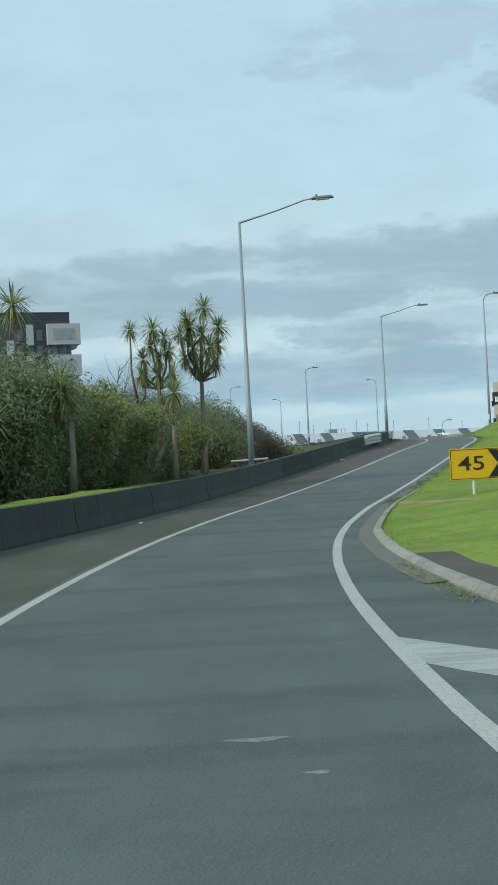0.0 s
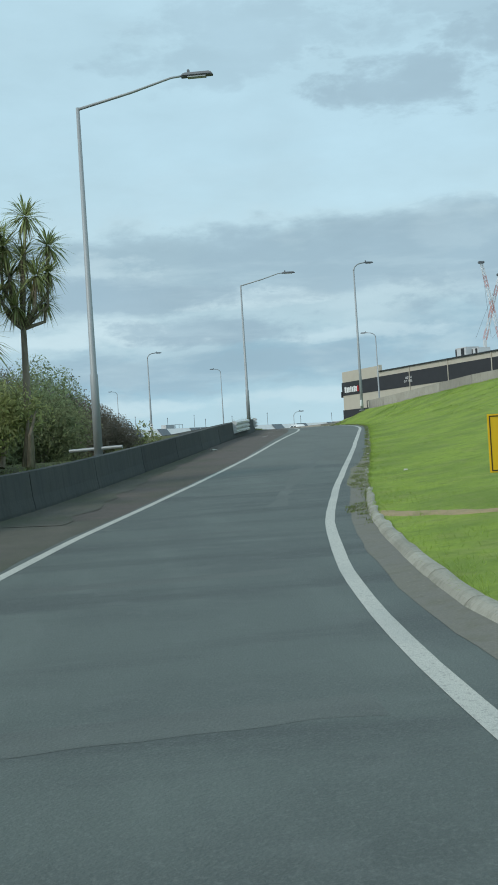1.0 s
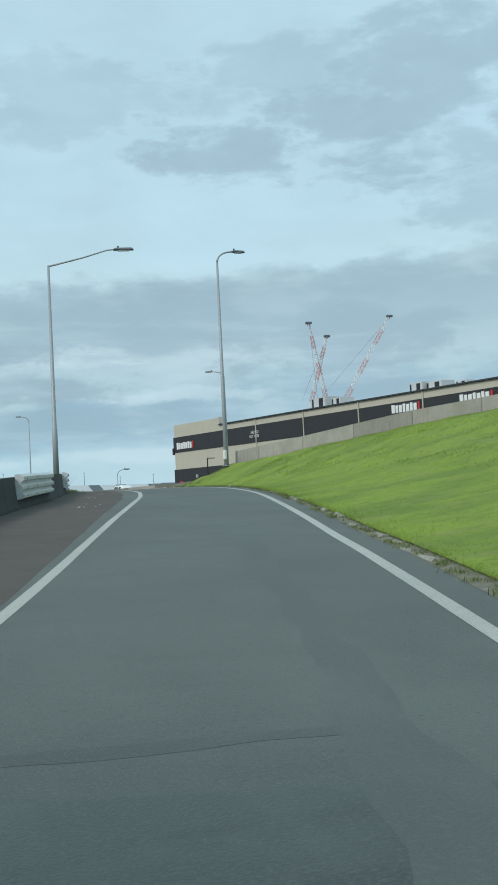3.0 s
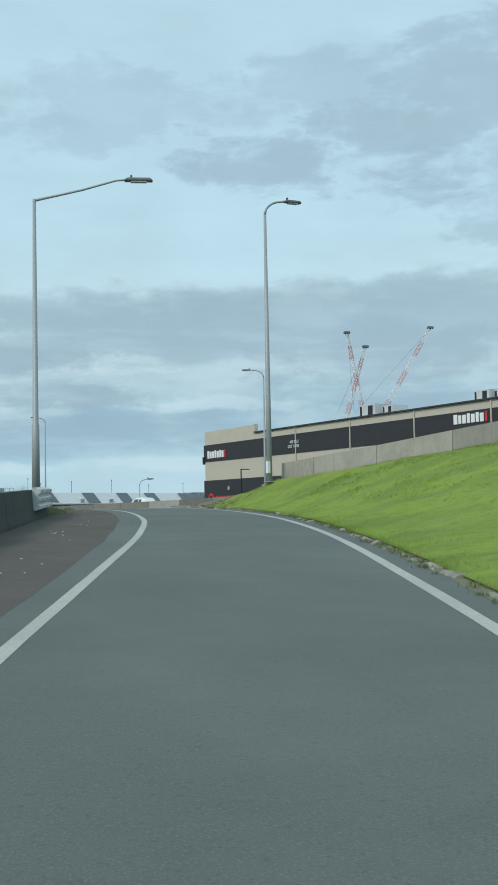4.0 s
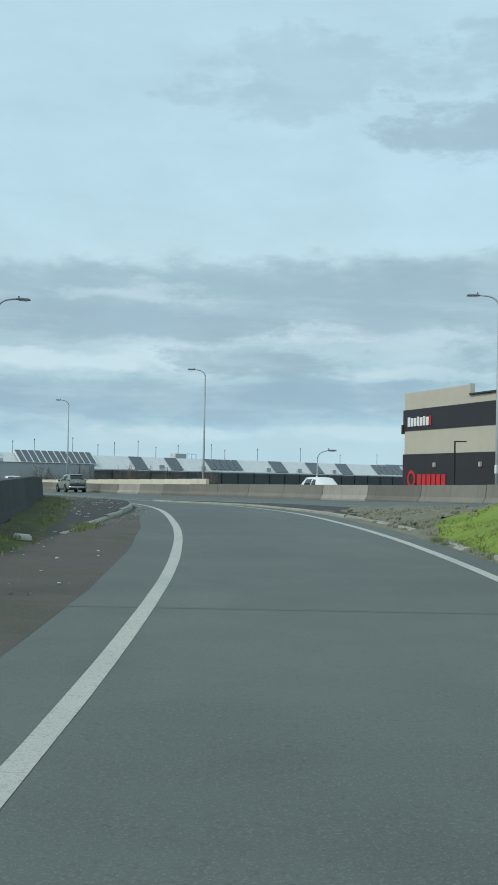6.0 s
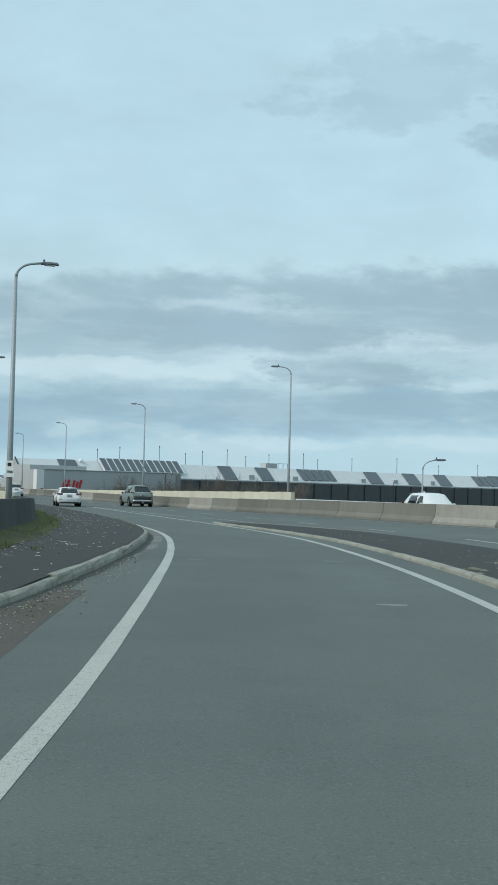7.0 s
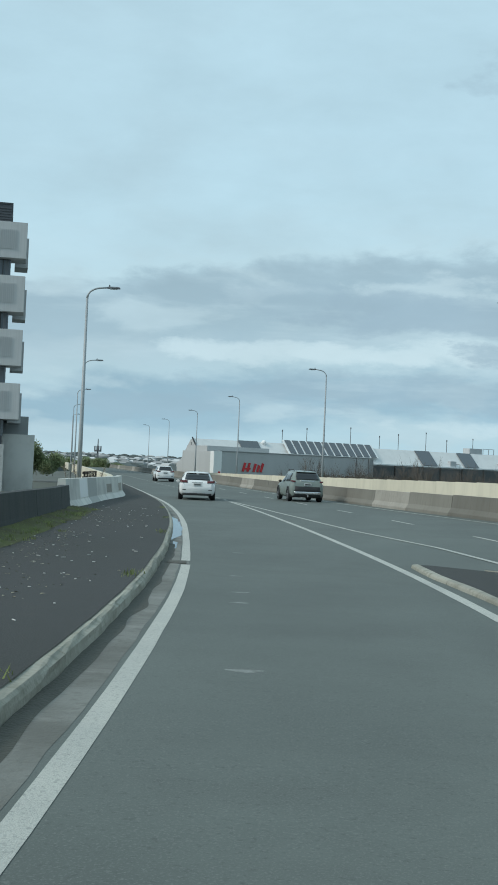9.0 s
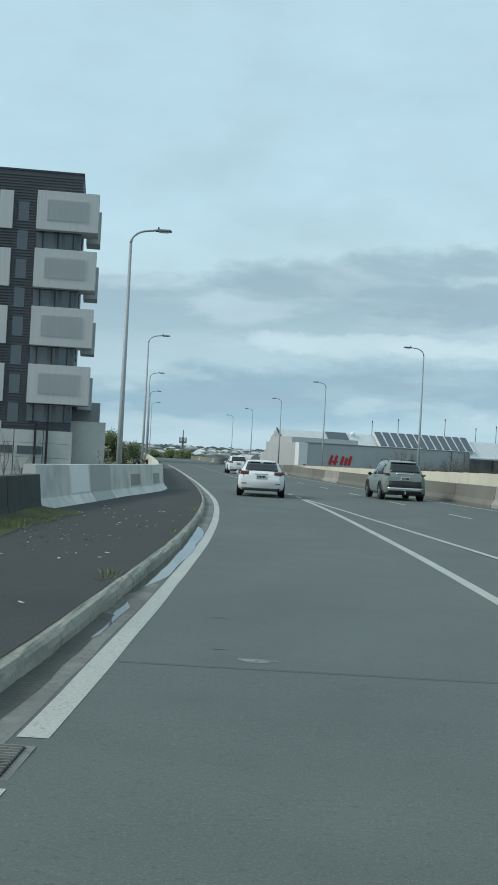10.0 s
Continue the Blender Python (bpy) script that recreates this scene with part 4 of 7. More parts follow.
def make_gore_island():
    right = table((128, 9.5), (136, 8.6), (146, 7.6), (156, 6.3), (163, 5.2), (166.5, 4.6), (168, 3.2))
    left = table((128, 3.45), (134, 3.35), (146, 3.25), (158, 3.1), (166, 2.92), (168, 3.0))
    structure(strip("island_gore", RAMP, 131, 168, left, right, lambda s, u: 0.055, ASPHALT_OLD, columns=5), "black asphalt nose island between ramp and motorway", "traffic island")
    kerb = thing("kerb_gore", pose(0, 0, 0), "pale concrete kerb round the nose island", "kerb", kind="structure")
    prof = [(0.0, -0.05), (0.015, 0.035), (0.04, 0.062), (0.12, 0.07), (0.12, -0.05)]
    s = 126.0
    while s < 167.5:
        sweep("kerb_stone", RAMP, s, min(s + 2.97, 168), lambda q: left(q) - 0.14, prof, KERB, step=0.75, parent=kerb, lump=0.012)
        if s > 140:
            sweep("kerb_stone", RAMP, s, min(s + 2.97, 167.2), lambda q: right(q) + 0.1, prof, KERB, step=0.75, parent=kerb, flip=-1, lump=0.012)
        s += 3.0


make_gore_island()


# ---- motorway walls ----
def make_motorway_walls():
    side = thing("wall_motorway", pose(0, 0, 0), "grey concrete motorway side wall of cast panels above the grass", "wall", kind="structure")
    y = 4.0
    ends = []
    while y < 107:
        ends.append(y)
        y += 4.6
    for a in ends:
        b = min(a + 4.55, 107.9)
        quad = []
        for yy in (a, b):
            x, z = wall_line(yy) + 0.15, ML_GRASS(yy)
            top = z + 0.62 + 0.1 * (yy > 90)
            quad += [(x, yy, z - 0.7), (x + 0.06, yy, top), (x + 0.30, yy, top), (x + 0.36, yy, z - 0.7)]
        solid("wall_panel", quad, [(0, 1, 2, 3)[::-1], (4, 5, 6, 7), (0, 4, 5, 1)[::-1], (1, 5, 6, 2)[::-1], (2, 6, 7, 3)[::-1]], CONCRETE, side)
    wall = thing("wall_median", pose(0, 0, 0), "brown stained concrete median wall in cast lengths", "wall", kind="structure")
    prof = [(-0.05, -0.1), (-0.05, 0.1), (0.08, 0.3), (0.14, 0.82), (0.36, 0.82), (0.42, 0.3), (0.6, -0.1)]
    s, k = 112.0, 0
    while s < 418:
        mid = MWAY.at(s + 3)
        sweep("wall_length", MWAY, s + 0.03, s + 5.97, 0.0, prof, CONCRETE if k % 7 == 3 else CONCRETE_BROWN, step=3.0, parent=wall, base=TILT(RAMP.near(mid.x, mid.y)) - 0.03)
        s, k = s + 6.0, k + 1
    parapet = thing("wall_far_parapet", pose(0, 0, 0), "cream painted concrete parapet on the far side of the motorway", "wall", kind="structure")
    f = MWAY.near(12.0, 202.5) - 2.0
    s, tall = f, table((184, 1.46), (208, 1.26), (231, 1.04), (259, 0.82), (305, 0.52), (330, 0.3))
    while s < 330:
        sweep("parapet_length", MWAY, s + 0.01, s + 3.99, 10.6, [(0, -0.3), (0.05, tall(s + 2)), (0.35, tall(s + 2)), (0.4, -0.3)], CONCRETE_CREAM, step=2.0, parent=parapet)
        s += 4.0
    rail = thing("guard_rail", pose(0, 0, 0), "galvanised steel guard rail on posts along the far verge", "guard rail", kind="structure")
    beam = [(0, 0.5), (0.06, 0.56), (0.0, 0.64), (0.06, 0.72), (0, 0.8), (-0.02, 0.8), (-0.02, 0.5)]
    s = 95.0
    while s < f - 1:
        sweep("rail_beam", MWAY, s, min(s + 7.97, f - 1), 10.7, [(-o, u + 0.1) for o, u in beam], RAIL, step=4.0, parent=rail)
        for q in (0.5, 4.5):
            c = MWAY.at(s + q, 10.85, 0.35)
            part("post", boxed((0.12, 0.08, 0.9), c, MWAY.turn(s + q)), RAIL, rail)
        s += 8.0


make_motorway_walls()


structure(strip("bank_motorway", MWAY, 1, 420, 10.95, 26.0, lambda s, u: -0.05 - u * (MWAY.at(s).z + 2.3), VERGE, step=4, columns=6), "rough grassy bank falling away beyond the motorway", "bank")


def make_thrie_rail():
    beam = [(0.0, 0.30), (0.13, 0.34), (0.13, 0.42), (0.05, 0.47), (0.05, 0.51), (0.13, 0.56), (0.13, 0.64), (0.05, 0.69), (0.05, 0.73), (0.13, 0.78), (0.13, 0.87), (0.0, 0.93), (-0.1, 0.93), (-0.1, 0.30)]
    for a, b in ((87.4, 95.2), (105.8, 112.3)):
        rail = thing("crash_rail", pose(0, 0, 0), "short three-ridged steel crash rail bolted to the dark barrier", "guard rail", "crash rails")
        sweep("rail_beam", RAMP, a, b, lambda s: WALL_LEFT(s) + 0.01, beam, RAIL, step=0.8, parent=rail)
        for s in np.arange(a + 0.8, b, 2.2):
            c = RAMP.at(s, WALL_LEFT(s) + 0.14, 0.6)
            for dz in (-0.22, 0.0, 0.22):
                part("bolt", boxed((0.03, 0.03, 0.03), (c.x, c.y, c.z + dz), RAMP.turn(s), 0.005), LAMP_GREY, rail)


make_thrie_rail()


def make_left_bank():
    """Ground behind the left barrier."""
    fall = table((0, 0.62), (63, 0.62), (74, -0.3), (98, -0.3), (106, 0.1), (117, -0.1), (145, -1.5), (262, -1.5))
    up = lambda s, u: fall(s) - (fall(s) + RAMP.at(s).z + 2.3) * max(0, u - 0.25) / 0.75
    structure(strip("bank_left", RAMP, 0.5, 260, lambda s: WALL_LEFT(min(s, 187)) - 0.35, lambda s: -45.0 if s < 120 else -30.0, up, VERGE, step=4, columns=14), "rough grassy ground behind the dark barrier", "ground")


make_left_bank()
structure(strip("grass_left", RAMP, 4, 60, lambda s: WALL_LEFT(s) - 1.5, lambda s: WALL_LEFT(s) - 0.38, lambda s, u: 0.62 + (0.17 + 0.06 * min(1, (1 - u) * 4)) * max(0.0, min(1.0, (58 - s) / 14)) + 0.05 * noise.noise(Vector((s * 0.8, u, 0))), GRASS, step=0.7, columns=5), "lush grass strip behind the dark barrier", "verge")


# ---- street lamps ----
def lamp_head(parent, at, way, size=0.75):
    """A flat luminaire at the end of an arm that points along way."""
    turn = math.degrees(math.atan2(way.y, way.x))
    head = part("luminaire", boxed((size, 0.3, 0.11), at, turn, 0.025, 0.8), LAMP_GREY, parent)
    part("lens", boxed((size * 0.55, 0.22, 0.03), (at[0], at[1], at[2] - 0.078), turn), LENS_GLASS, head)
    part("photo_cell", boxed((0.08, 0.08, 0.12), (at[0] - 0.25 * way.x, at[1] - 0.25 * way.y, at[2] + 0.11), turn, 0.02), LAMP_GREY, head)


def straight_lamp(foot, height, arm, name="street_lamp", r=0.112):
    """Tall tapered pole with a long straight outreach arm."""
    ob = thing(name, pose(*foot), "tall galvanised street lamp with a long straight rising arm", "street lamp", "street lamps")
    part("base_plate", boxed((0.5, 0.5, 0.05), (0, 0, 0.025), bevel=0.01), GALV, ob)
    part("pole", tubed([(0, 0, 0.03), (0, 0, height * 0.24), (0, 0, height * 0.245), (0, 0, height)], [r * 1.25, r * 1.1, r * 0.9, r * 0.5], 12), GALV, ob, smooth=True)
    for k in range(4):
        a = math.pi / 4 + k * math.pi / 2
        part("bolt", boxed((0.05, 0.05, 0.08), (0.28 * math.cos(a) * 0.8, 0.28 * math.sin(a) * 0.8, 0.08)), LAMP_GREY, ob)
    end = Vector((arm[0] * 0.82, arm[1] * 0.82, height + arm[2] * 0.95))
    part("arm", tubed([(0, 0, height - 0.05), end * 0.5 + Vector((0, 0, height * 0.5 - 0.02)), end - Vector((arm[0], arm[1], 0)) * 0.12 - Vector((0, 0, 0.04)), end], [r * 0.42, r * 0.36, r * 0.3, r * 0.3], 8), GALV, ob, smooth=True)
    way = Vector((arm[0], arm[1], 0)).normalized()
    lamp_head(ob, end + way * 0.3, way, 1.0)
    return ob


def curved_lamp(foot, height, way, reach=1.7, label="galvanised street lamp with a curved arm", r=0.105, box_at=None):
    """Tapered pole whose top bends over to one side."""
    ob = thing("street_lamp", pose(*foot), label, "street lamp", "street lamps")
    way = Vector((way[0], way[1], 0)).normalized()
    part("base_plate", boxed((0.42, 0.42, 0.04), (0, 0, 0.02), bevel=0.01), GALV, ob)
    part("pole", tubed([(0, 0, 0.02), (0, 0, height * 0.3), (0, 0, height - 0.2)], [r * 1.2, r, r * 0.55], 10), GALV, ob, smooth=True)
    bend = [Vector((0, 0, height - 0.2))]
    for k in range(1, 8):
        a = k / 7 * math.radians(84)
        bend.append(Vector((0, 0, height - 0.2)) + way * 0.85 * (1 - math.cos(a)) + Vector((0, 0, 0.62 * math.sin(a))))
    bend.append(bend[-1] + way * max(0.1, reach - 1.5) + Vector((0, 0, 0.05)))
    part("arm", tubed(bend, [r * 0.55] * 2 + [r * 0.45] * 7, 8), GALV, ob, smooth=True)
    lamp_head(ob, bend[-1] + way * 0.3, way, 0.8)
    if box_at:
        c = way * -0.0
        part("pole_box", boxed((0.15, 0.16, 0.5), (-0.08, -0.1, box_at), 20, 0.02), WHITE, ob, "small white control box")
    return ob


straight_lamp((-0.15, 50.66, 0.95), 10.61, (4.0, -0.95, 0.72))
straight_lamp((11.5, 100.27, 2.75), 10.15, (3.9, -0.66, 0.75))
curved_lamp((21.76, 107.32, 3.36), 11.5, (1.5, 0.23), 1.75, "tall galvanised street lamp with a white box, on the grass bank", r=0.105, box_at=0.62)
curved_lamp((35.8, 156.0, 2.0), 11.7, (-1, 0.3), 1.9, box_at=2.1)
curved_lamp((22.2, 205.4, 1.75), 11.75, (-1, 0.0), 1.8)
curved_lamp((6.65, 253.4, 1.7), 11.5, (-1, -0.3), 1.9)
curved_lamp((-9.6, 301.9, 1.65), 11.35, (-1, -0.3), 1.8)
curved_lamp((-24.3, 347.1, 1.65), 11.25, (-1, -0.3), 1.8)
curved_lamp((-39.5, 393.5, 1.6), 11.2, (-1, -0.3), 1.8)
curved_lamp((-54.8, 440.0, -2.2), 15.0, (-1, -0.3), 1.8)
pole_e = curved_lamp((7.5, 154.85, 1.85), 10.55, (1.7, 0.5), 1.85, "street lamp with curved arm and two small pole notices", r=0.12)
part("notice", boxed((0.32, 0.02, 0.42), (0.02, -0.16, 2.35)), WHITE, pole_e, "small white notice")
part("notice", boxed((0.44, 0.02, 0.16), (0.02, -0.16, 1.95)), WHITE, pole_e, "small white notice")
part("notice_bar", boxed((0.16, 0.012, 0.14), (0.02, -0.175, 2.4)), BLACK, pole_e)
curved_lamp((-3.25, 200.5, 1.4), 11.75, (1.9, 0.5), 1.95, r=0.12)
curved_lamp((-16.4, 245.3, 1.4), 11.4, (1, 0.3), 1.9)
curved_lamp((-31.0, 292.5, 1.4), 11.4, (1, 0.3), 1.9)
curved_lamp((-45.0, 337.5, 1.4), 11.4, (1, 0.3), 1.9)
curved_lamp((-59.0, 383.5, -2.2), 15.0, (1, 0.3), 1.9)
curved_lamp((29.6, 181.7, -1.0), 6.2, (1, 0.1), 1.0, "low street lamp with a short curved arm beyond the motorway", r=0.08)


def black_lamp(foot, height, way):
    ob = thing("car_park_lamp", pose(*foot), "black square-armed car park lamp", "street lamp")
    part("pole", boxed((0.11, 0.11, height), (0, 0, height / 2), bevel=0.01), BLACK, ob)
    part("arm", boxed((0.95, 0.16, 0.09), (way * 0.45, 0, height - 0.045), bevel=0.01), BLACK, ob)


black_lamp((40.0, 179.4, -1.5), 8.05, 1)
black_lamp((3.0, 392.0, -2.0), 8.3, -1)
black_lamp((26.0, 410.0, -2.0), 8.0, -1)
black_lamp((66.0, 440.0, -2.0), 8.0, 1)


def make_pole_rail():
    c = Vector((-0.15, 50.66, 1.2))
    ob = thing("pole_guard", pose(c.x, c.y, c.z, 0, 0, RAMP.turn(61.9)), "short horizontal steel tube across the lamp foot", "handrail")
    part("tube", tubed([(-0.9, 0.0, 0.05), (0.75, -0.05, 0.1)], [0.05, 0.05], 8), GALV, ob)


make_pole_rail()


# ---- advisory sign ----
def text_mesh(body, size, mat, name, parent, m, depth=0.004, heavy=0.0):
    cu = bpy.data.curves.new(name, "FONT")
    cu.body, cu.size, cu.extrude, cu.offset = body, size, depth, heavy
    cu.align_x, cu.align_y = "CENTER", "CENTER"
    cu.resolution_u = 3
    tmp = bpy.data.objects.new(name, cu)
    scene.collection.objects.link(tmp)
    me = bpy.data.meshes.new_from_object(tmp.evaluated_get(bpy.context.evaluated_depsgraph_get()))
    bpy.data.objects.remove(tmp)
    me.materials.clear()
    me.materials.append(mat)
    ob = new(name, me)
    ob.parent = parent
    ob.matrix_local = m
    return ob


def make_speed_sign():
    ob = thing("advisory_sign", pose(5.02, 30.85, -0.03, 0, 0, 4), "yellow 45 advisory speed sign with black chevrons on a white post", "road sign")
    w, h, z = 2.2, 0.82, 0.94
    part("panel", boxed((w, 0.02, h), (w / 2, 0, z), bevel=0.004), SIGN_YELLOW, ob)
    bm = bmesh.new()
    for sx, sz, cx, cz in ((w - 0.06, 0.014, w / 2, z + h / 2 - 0.03), (w - 0.06, 0.014, w / 2, z - h / 2 + 0.03), (0.014, h - 0.06, 0.03, z), (0.014, h - 0.06, w - 0.03, z)):
        box(bm, (sx, 0.006, sz), (cx, -0.013, cz))
    part("border", bm, SIGN_TEXT, ob, "thin dark border line")
    text_mesh("45", 0.58, SIGN_TEXT, "speed_figures", ob, pose(0.58, -0.014, z, 90, 0, 0) @ Matrix.Diagonal((1.28, 0.9, 1, 1)), heavy=0.003)
    for k in range(3):
        x0 = 1.02 + 0.38 * k
        bm = bmesh.new()
        vs = []
        for y in (-0.016, -0.011):
            vs.append([bm.verts.new((x0 + dx, y, z + dz)) for dx, dz in ((0, 0.36), (0.24, 0.36), (0.5, 0), (0.24, -0.36), (0, -0.36), (0.26, 0))])
        bm.faces.new(vs[0]), bm.faces.new(vs[1][::-1])
        for i in range(6):
            bm.faces.new((vs[0][i], vs[0][(i + 1) % 6], vs[1][(i + 1) % 6], vs[1][i]))
        part("chevron", bm, BLACK, ob)
    for x in (0.62, 1.85):
        part("post", tubed([(x, 0.05, -0.25), (x, 0.05, z + 0.3)], [0.035, 0.035], 8), WHITE, ob)


make_speed_sign()

# ---- plants ----
# LEAF and LEAF_OLIVE are paler than real foliage, to stand for veiling haze
LEAF = thin(islands(material("shrub_leaf", (0.245, 0.3, 0.16), 0.65, spots=[(0.5, 0.7, (0.25, 0.255, 0.15), 0.42, 0.65)], spec=0.3), 0.45), 0.5)
LEAF_BROWN = thin(islands(material("brush_leaf", (0.195, 0.172, 0.14), 0.75, spots=[(0.4, 0.6, (0.115, 0.118, 0.078), 0.42, 0.62)], spec=0.2), 0.28))
LEAF_OLIVE = thin(islands(material("olive_leaf", (0.26, 0.285, 0.15), 0.65, spots=[(0.6, 0.7, (0.19, 0.23, 0.115), 0.42, 0.62), (0.25, 0.5, (0.18, 0.165, 0.09), 0.5, 0.7)], spec=0.3), 0.5), 0.5)
LEAF_PALE = thin(islands(material("pale_leaf", (0.30, 0.33, 0.14), 0.6), 0.5), 0.5)
SWORD = thin(islands(material("cabbage_tree_leaf", (0.30, 0.345, 0.155), 0.5, spots=[(1.5, 0.5, (0.26, 0.24, 0.11), 0.5, 0.7)], spec=0.4), 0.55), 0.5)
SKIRT = thin(islands(material("dry_cabbage_leaf", (0.36, 0.30, 0.20), 0.8), 0.4), 0.35)
BARK = material("bark", (0.23, 0.195, 0.15), 0.9, spots=[((8, 8, 1.5), 0.7, (0.09, 0.075, 0.055), 0.45, 0.65)], bump=0.7, bump_scale=25)
TWIG = material("grey_twigs", (0.15, 0.13, 0.11), 0.9)


def leaves(rng, centres, radii, count, size, inner=0.72):
    """Small bent leaves scattered through the outer layers of ellipsoids."""
    centres, radii = np.array(centres), np.array(radii)
    share = (radii.prod(1)) ** (2 / 3)
    pick = rng.choice(len(centres), count, p=share / share.sum())
    d = rng.normal(size=(count, 3))
    d /= np.linalg.norm(d, axis=1, keepdims=True)
    lump = np.array([noise.noise(Vector(v) * 2.6 + Vector((float(k) * 3.1, 0.0, 0.0))) for v, k in zip(d.tolist(), pick)])
    r = (1.0 + 0.22 * lump) * rng.uniform(inner, 1.06, count)
    p = centres[pick] + d * radii[pick] * r[:, None]
    a = rng.normal(size=(count, 3))
    a /= np.linalg.norm(a, axis=1, keepdims=True)
    b = np.cross(a, rng.normal(size=(count, 3)))
    b /= np.linalg.norm(b, axis=1, keepdims=True)
    ln = size * rng.uniform(0.6, 1.5, (count, 1))
    wd = size * rng.uniform(0.25, 0.5, (count, 1))
    quad = np.stack([p - a * ln, p + b * wd, p + a * ln * 1.1 - np.cross(a, b) * 0.2 * ln, p - b * wd], 1)
    keep = quad[:, :, 2].min(1) > -0.3
    quad = quad[keep].reshape(-1, 3)
    return quad.tolist(), np.arange(len(quad)).reshape(-1, 4).tolist()


def bush(name, centres, radii, count, size, mat, label, category="bush", seed=1, stems=5):
    rng = np.random.default_rng(seed)
    c0 = np.mean(centres, axis=0)
    low = min(c[2] - r[2] for c, r in zip(centres, radii))
    ob = thing(name, pose(c0[0], c0[1], low), label, category, "roadside shrubs")
    off = np.array([c0[0], c0[1], low])
    v, f = leaves(rng, [np.array(c) - off for c in centres], radii, count, size)
    solid("foliage", v, f, mat, ob)
    # coarser leaves deep inside, so that no daylight shows through
    v, f = leaves(rng, [np.array(c) - off for c in centres], np.array(radii) * 0.72, count // 4, size * 2.1, 0.35)
    tagged(solid("inner_foliage", v, f, mat, ob), kind="stuff")
    for k in range(stems):
        bm = bmesh.new()
        c, r = centres[rng.integers(len(centres))], radii[0]
        end = np.array(c) - off + rng.normal(size=3) * np.array(r) * 0.25
        foot = np.array([end[0] * 0.7, end[1] * 0.7, -0.2])
        mid = (foot + end) / 2 + rng.normal(size=3) * 0.25
        tube(bm, [foot, mid, end], [0.08, 0.055, 0.02], 6)
        part("stem", bm, BARK, ob)
    return ob


def make_hedge():
    rng = np.random.default_rng(11)
    for k in range(9):
        s = 34 + k * 4.2
        cs, rs = [], []
        for j in range(8):
            p = RAMP.at(s + rng.uniform(-2.5, 2.5), WALL_LEFT(s) - rng.uniform(3.4, 8.5), 0)
            h = rng.uniform(1.7, 3.1) * (1.15 if k < 5 else 1.0)
            cs.append((p.x, p.y, p.z + 0.45 + h * 0.5))
            rs.append((rng.uniform(1.1, 1.8), rng.uniform(1.1, 1.8), h * 0.7))
        bush("roadside_shrub", cs, rs, 30000, 0.055, LEAF_OLIVE if k % 3 == 1 else LEAF, "dense dark green native shrubs behind the barrier", seed=20 + k)
    # the smooth brownish mass that slopes down to the road
    top = table((-11, 6.6), (-7, 6.0), (-4.5, 5.5), (-2.6, 4.95), (-1, 4.25), (0, 3.6), (1, 2.8), (2, 1.9))
    for k in range(5):
        cs, rs = [], []
        for j in range(7):
            x = -9.5 + 2.2 * k + 2.2 * j / 7
            t = top(x) - rng.uniform(0, 0.35)
            cs.append((x + 0.1, 70.5 + rng.uniform(-2.2, 2.2), 0.5 + (t - 0.5) * 0.5))
            rs.append((1.0, 1.6, (t - 0.5) * 0.52))
        bush("brush_mass", cs, rs, 30000, 0.042, LEAF_BROWN if k > 0 else LEAF_OLIVE, "dense dry brownish scrub sloping down beside the road", seed=50 + k)
    bush("pale_shrub", [(2.3, 71.3, 1.6), (2.9, 71.0, 1.2), (2.1, 71.2, 0.9)], [(0.6, 0.5, 1.0), (0.5, 0.5, 0.8), (0.7, 0.5, 0.8)], 420, 0.09, LEAF_PALE, "small pale sparse shrub at the end of the scrub", seed=77, stems=4)
    for k, (x, y, z) in enumerate(((-4.6, 36.5, 2.6), (-3.6, 39.5, 2.5), (-6.3, 34.2, 2.5), (-2.2, 44.4, 2.2), (-5.2, 38.6, 3.2))):
        bush("pale_shrub", [(x + rng.uniform(-0.5, 0.5), y + rng.uniform(-0.5, 0.5), z + rng.uniform(-0.6, 0.5)) for _ in range(5)], [(0.6, 0.6, 0.55)] * 5, 1500, 0.06, LEAF_PALE, "pale sprigged shrub among the dark hedge", seed=180 + k, stems=3)
    for k, (x, y) in enumerate(((-8.5, 36), (-11, 47), (-14, 40), (-12.5, 55), (-9.8, 62))):
        cs = [(x + rng.uniform(-2, 2), y + rng.uniform(-3, 3), rng.uniform(1.2, 3.3)) for _ in range(7)]
        bush("tall_shrub", cs, [(1.9, 1.9, rng.uniform(1.2, 1.9)) for _ in cs], 20000, 0.075, LEAF_OLIVE if k % 2 else LEAF, "tall dark evergreen shrubs behind the hedge", seed=90 + k)


make_hedge()


def sword_head(bm, centre, size, rng, count=120):
    """A tuft of stiff narrow leaves radiating from one point."""
    c = Vector(centre)
    for _ in range(count):
        a, e = rng.uniform(0, 2 * math.pi), math.asin(rng.uniform(-0.92, 0.98))
        way = Vector((math.cos(a) * math.cos(e), math.sin(a) * math.cos(e), math.sin(e)))
        side = way.cross(Vector((0, 0, 1)))
        side = (side.normalized() if side.length > 0.1 else Vector((1, 0, 0))) * 0.034 * size
        ln = 1.35 * size * rng.uniform(0.6, 1.05)
        droop = Vector((0, 0, -1)) * ln * rng.uniform(0.06, 0.3)
        mid, tip = c + way * ln * 0.55, c + way * ln + droop
        v = [bm.verts.new(p) for p in (c + way * 0.05 - side * 0.5, c + way * 0.05 + side * 0.5, mid + side, tip, mid - side)]
        bm.faces.new((v[0], v[1], v[2], v[4])), bm.faces.new((v[4], v[2], v[3]))


